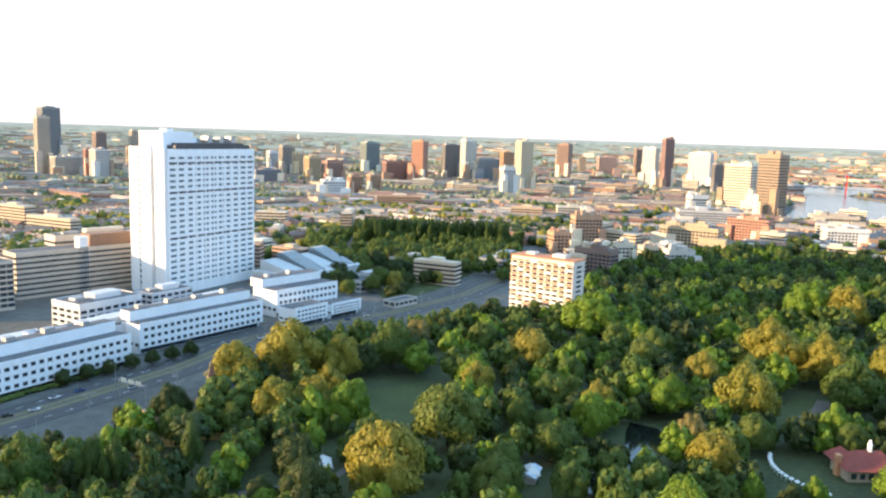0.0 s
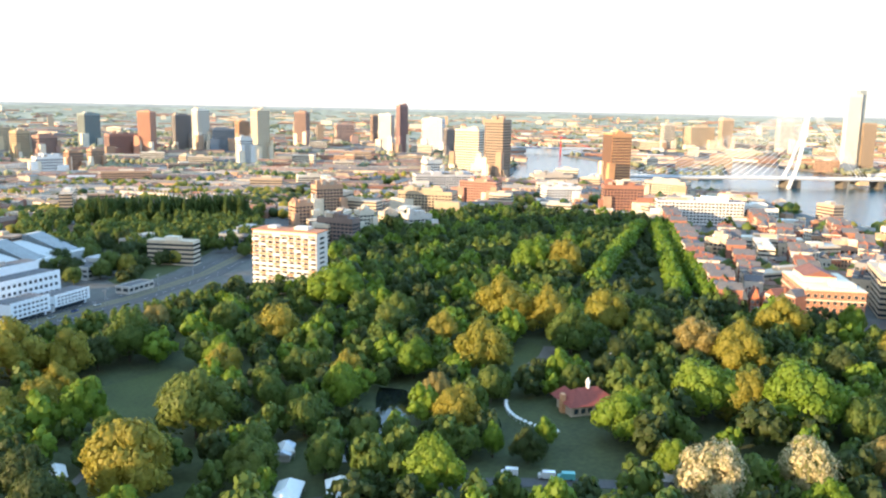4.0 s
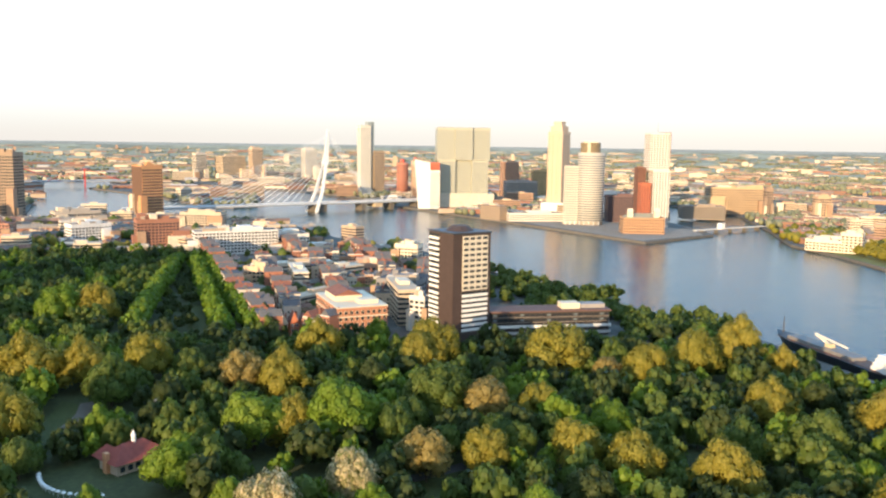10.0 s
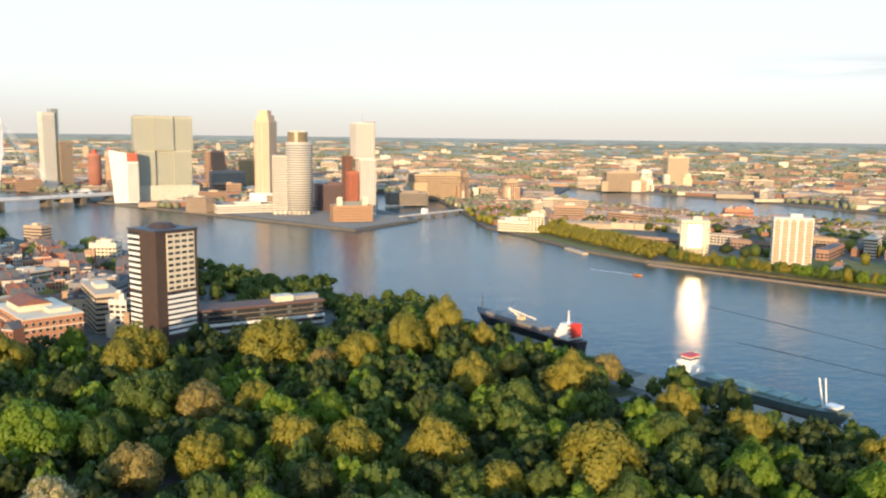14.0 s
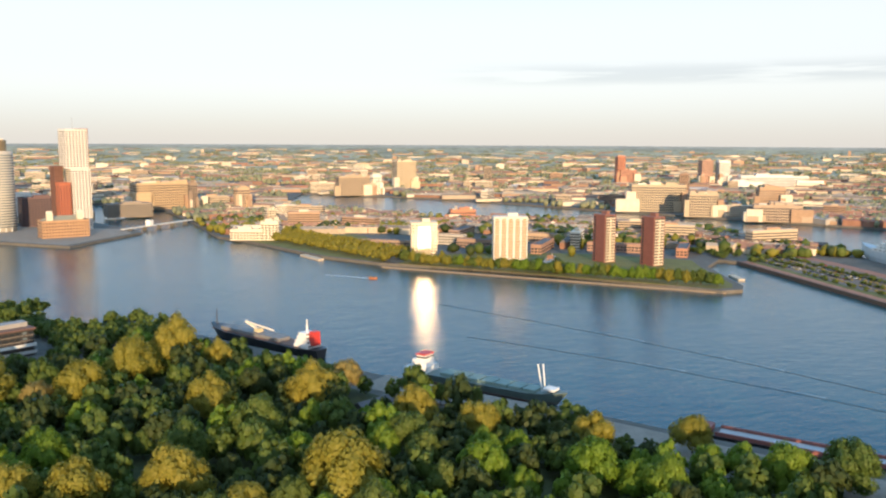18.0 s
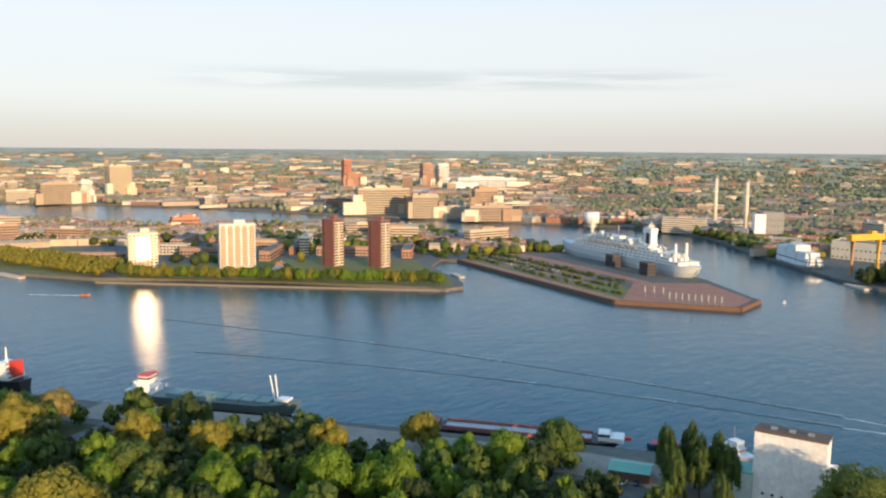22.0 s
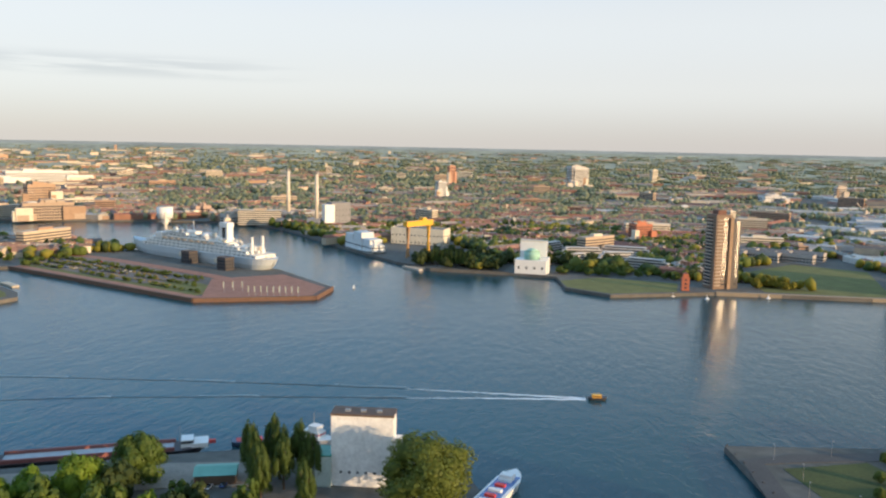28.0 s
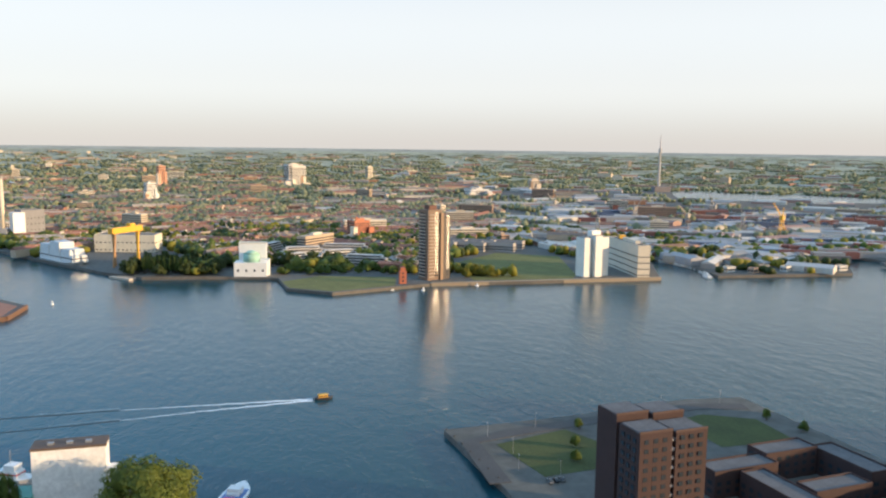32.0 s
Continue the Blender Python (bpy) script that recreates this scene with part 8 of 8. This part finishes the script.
for i in range(16):
    u = i / 15
    t = thing("moored_boat", -398 - 18 * math.sin(3 * u), -905 + 118 * u, -3, 100 + 20 * (i % 3), "small white boat moored in the dock mouth", "boat", "dock boats")
    hull(t, 9 + i % 4, 3, 0, 1.3, WHITE, rise=0.5)
    part("cabin", box_mesh(3, 2.2, 1.4, WHITE), t, (0, 0, 1.2))
for i in range(14):
    x, y = -425 - 11 * i, -800 - 10 * (i % 3)
    block("dock_office", x, y, 9 + 2 * (i % 3), 7, 4 + 2 * (i % 2), 10 * (i % 4), wall=wall_mat(((0.42, 0.3, 0.22), (0.6, 0.58, 0.54), (0.3, 0.29, 0.28))[i % 3]), plant=False, cols=(3, 2), label="low dock office on the small pier") if i % 2 else None

# white marquees among the trees
for i, (x, y, w, d) in enumerate(((144, 180, 11, 8), (155, 169, 13, 9), (162, 204, 7, 5), (138, 176, 8, 7))):
    t = thing("marquee", x, y, 0, 40 + 12 * i, "white peaked fabric marquee among park trees", "tent", "park marquees")
    part("canopy", Build().gable(0, 0, 3.0, 5.4, w, d, 0, 0, 2.5).mesh("canopy", WHITE), t)
    part("valance", box_mesh(w, d, 0.6, WHITE), t, (0, 0, 2.42))
    for px in (-1, 1):
        for py in (-1, 1):
            part("post", box_mesh(0.15, 0.15, 2.5, METAL), t, (px * (w / 2 - 0.2), py * (d / 2 - 0.2), 0))

# the far town: terraces, sheds, flats and tree belts
ff = random.Random(11)
LANDS = (NORTH, SOUTH, ISLE, WEST)
BASINS = [[(-1090, -2434), (-1380, -2520), (-1834, -1800), (-1423, -1842), (-912, -1965)], [(-417, -1404), (-430, -1365), (-1005, -1270), (-1200, -1200), (-1250, -1260), (-1005, -1310)]]


def free(x, y):
    return any(inside(x, y, p) for p in LANDS) and not any(inside(x, y, p) for p in BASINS) and not inside(x, y, PARK) and not any(math.hypot(x - a, y - c) < q for a, c, q in KEEP)


def fabric(a0, a1, d0, d1, rows, flats, belts, sheds, seed, grid=20.0, towers=0, roofs=None):
    """Fills a sector of town, evenly over what is seen of it."""
    q = random.Random(seed)
    B, tr = Build(), {"g": [], "d": [], "y": [], "f": []}
    e0, e1 = math.atan(TALL / d1), math.atan(TALL / d0)

    def spot():
        for _ in range(30):
            az, d = q.uniform(a0, a1), TALL / math.tan(q.uniform(e0, e1))
            x, y, z, s = far(az, d)
            if d > FLAT or free(x, y):
                return az, d, x, y, z, s
        return None

    for kind, count in (("row", rows), ("flat", flats), ("shed", sheds), ("tower", towers)):
        for _ in range(count):
            p = spot()
            if not p:
                continue
            az, d, x, y, z, s = p
            if kind in ("tower", "shed") and d < 1250 and a0 < 190:
                continue
            rot = grid + q.choice((0, 90)) + q.uniform(-9, 9) + (35 if q.random() < 0.25 else 0)
            if d > 1100 and q.random() < 0.7:
                rot = -az + q.uniform(-16, 16)
            if kind == "row":
                if d < 2600 and not all(free(x + e * 34 * math.cos(radians(rot)), y + e * 34 * math.sin(radians(rot))) for e in (-1, 1)):
                    continue
                w, dp, h = q.uniform(18, 46) * (1 if d < 1000 else q.uniform(1.2, 2.6)) * (1 + d / 7000), q.uniform(8, 10.5), q.uniform(5, 8.5)
                B.box(x, y, z - 0.5, z + h * s, w * s, dp * s, rot, 0)
                if q.random() < 0.72:
                    B.gable(x, y, z + h * s, z + (h + q.uniform(2, 3.6)) * s, w * s * 1.01, dp * s * 1.08, rot, 1)
                else:
                    B.box(x, y, z + h * s, z + (h + 0.5) * s, w * s * 0.97, dp * s * 0.92, rot, 1)
                if d < 3000 and q.random() < 0.6:
                    o, e = q.uniform(-0.35, 0.35) * w * s, q.uniform(3, 7) * s
                    B.box(x + o * math.cos(radians(rot)), y + o * math.sin(radians(rot)), z + 0.5 * h * s, z + (h + q.uniform(1.5, 4)) * s, e, dp * s * q.uniform(0.4, 1.3), rot, 0)
                if d < 1700:
                    for i in range(int(w / 12)):
                        o = (-w / 2 + 6 + 12 * i) * s
                        B.box(x + o * math.cos(radians(rot)), y + o * math.sin(radians(rot)), z + h * s, z + (h + 3.6) * s, 0.9 * s, 0.9 * s, rot, 0)
            elif kind == "shed":
                if d < 2600 and not all(free(x + e * 30 * math.cos(radians(rot)), y + e * 30 * math.sin(radians(rot))) for e in (-1, 1)):
                    continue
                w, dp, h = q.uniform(30, 80), q.uniform(14, 30), q.uniform(4, 8)
                B.box(x, y, z - 0.5, z + h * s, w * s, dp * s, rot, 2)
                B.gable(x, y, z + h * s, z + (h + 2.5) * s, w * s, dp * s, rot, 2)
            else:
                w, dp, h = (q.uniform(25, 70), q.uniform(11, 15), q.uniform(12, 26)) if kind == "flat" else (q.uniform(18, 26), q.uniform(15, 20), q.uniform(32, 60))
                B.box(x, y, z - 0.5, z + h * s, w * s, dp * s, rot, 3)
                B.box(x, y, z + h * s, z + (h + 2.5) * s, w * s * 0.3, dp * s * 0.5, rot, 3)
                if d < 3200:
                    for k in range(int(h / 3.2)):
                        zz = z + (1.2 + 3.2 * k) * s
                        B.box(x, y, zz, zz + 1.4 * s, w * s + 0.3, dp * s + 0.3, rot, 4)
    for _ in range(belts):
        p = spot()
        if not p:
            continue
        az, d, x, y, z, s = p
        # beyond 1.3 km belts take the leaves whose colour carries the haze
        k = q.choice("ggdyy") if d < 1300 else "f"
        ln = q.uniform(0, 70) * (1 + d / 3500)
        th = radians(grid + q.choice((0, 90)) + q.uniform(-12, 12))
        for i in range(1 + int(ln / (9 * (1 + d / 2500)))):
            r = q.uniform(4.5, 8) * (1 + max(0, d - 1500) / 4500)
            o = i * 9 * (1 + d / 2500) * s
            u, v = x + o * math.cos(th) + q.uniform(-2, 2), y + o * math.sin(th) + q.uniform(-2, 2)
            if d > FLAT or free(u, v):
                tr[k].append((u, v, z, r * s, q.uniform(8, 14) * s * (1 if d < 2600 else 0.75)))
    solid("town_houses", B.mesh("town_houses", ROWWALL, roofs or ROWROOF, SHED, FLATWALL, GLASS), "distant terraces and flats of brick with red and grey roofs", "houses", "stuff")
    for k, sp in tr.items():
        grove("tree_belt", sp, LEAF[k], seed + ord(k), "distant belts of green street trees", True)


KEEP += [(569, -694, 50), (610, -690, 50), (540, -650, 50), (240, 446, 30), (280, 462, 32), (310, 476, 32), (350, 502, 34), (390, 530, 34), (430, 562, 32), (470, 598, 30), (300, 445, 35), (270, 425, 35), (350, 450, 30), (780, -370, 60), (670, -440, 52), (560, -520, 52), (520, -575, 60), (610, -640, 50), (740, -420, 50), (140, 540, 120), (60, 400, 70), (180, 430, 60), (330, 400, 60), (495, 60, 60), (520, 10, 60), (480, 125, 50), (230, 560, 90), (40, 480, 100), (150, 470, 80),
         (330, -700, 240), (700, -430, 60), (620, -570, 60), (880, -370, 140), (-10, -780, 80), (-110, -780, 40), (-300, -790, 70), (-230, -880, 90), (-130, -320, 140), (1512, 190, 90), (1243, -30, 80), (1160, -120, 90), (230, -930, 90), (70, -826, 50)]
fabric(-8, 56, 480, 2600, 1250, 60, 760, 10, 1, 25, 6)
fabric(-8, 60, 2600, 14000, 700, 80, 900, 60, 2, 25, 26)
fabric(56, 82, 520, 1150, 190, 12, 60, 0, 3, 20)
fabric(58, 100, 1150, 2600, 260, 70, 160, 25, 4, 40)
fabric(60, 150, 2600, 14000, 900, 90, 2000, 90, 5, 30, 12)
fabric(98, 150, 700, 2600, 760, 34, 520, 26, 6, 40, 2)
fabric(148, 222, 2600, 14000, 420, 30, 2600, 70, 7, 30, 5, REDROOF)
fabric(148, 192, 830, 2600, 760, 16, 1000, 14, 8, 60, 0, REDROOF)
fabric(150, 180, 1700, 4600, 0, 0, 620, 0, 10, 30)
fabric(192, 222, 880, 2600, 50, 8, 170, 260, 9, 15)
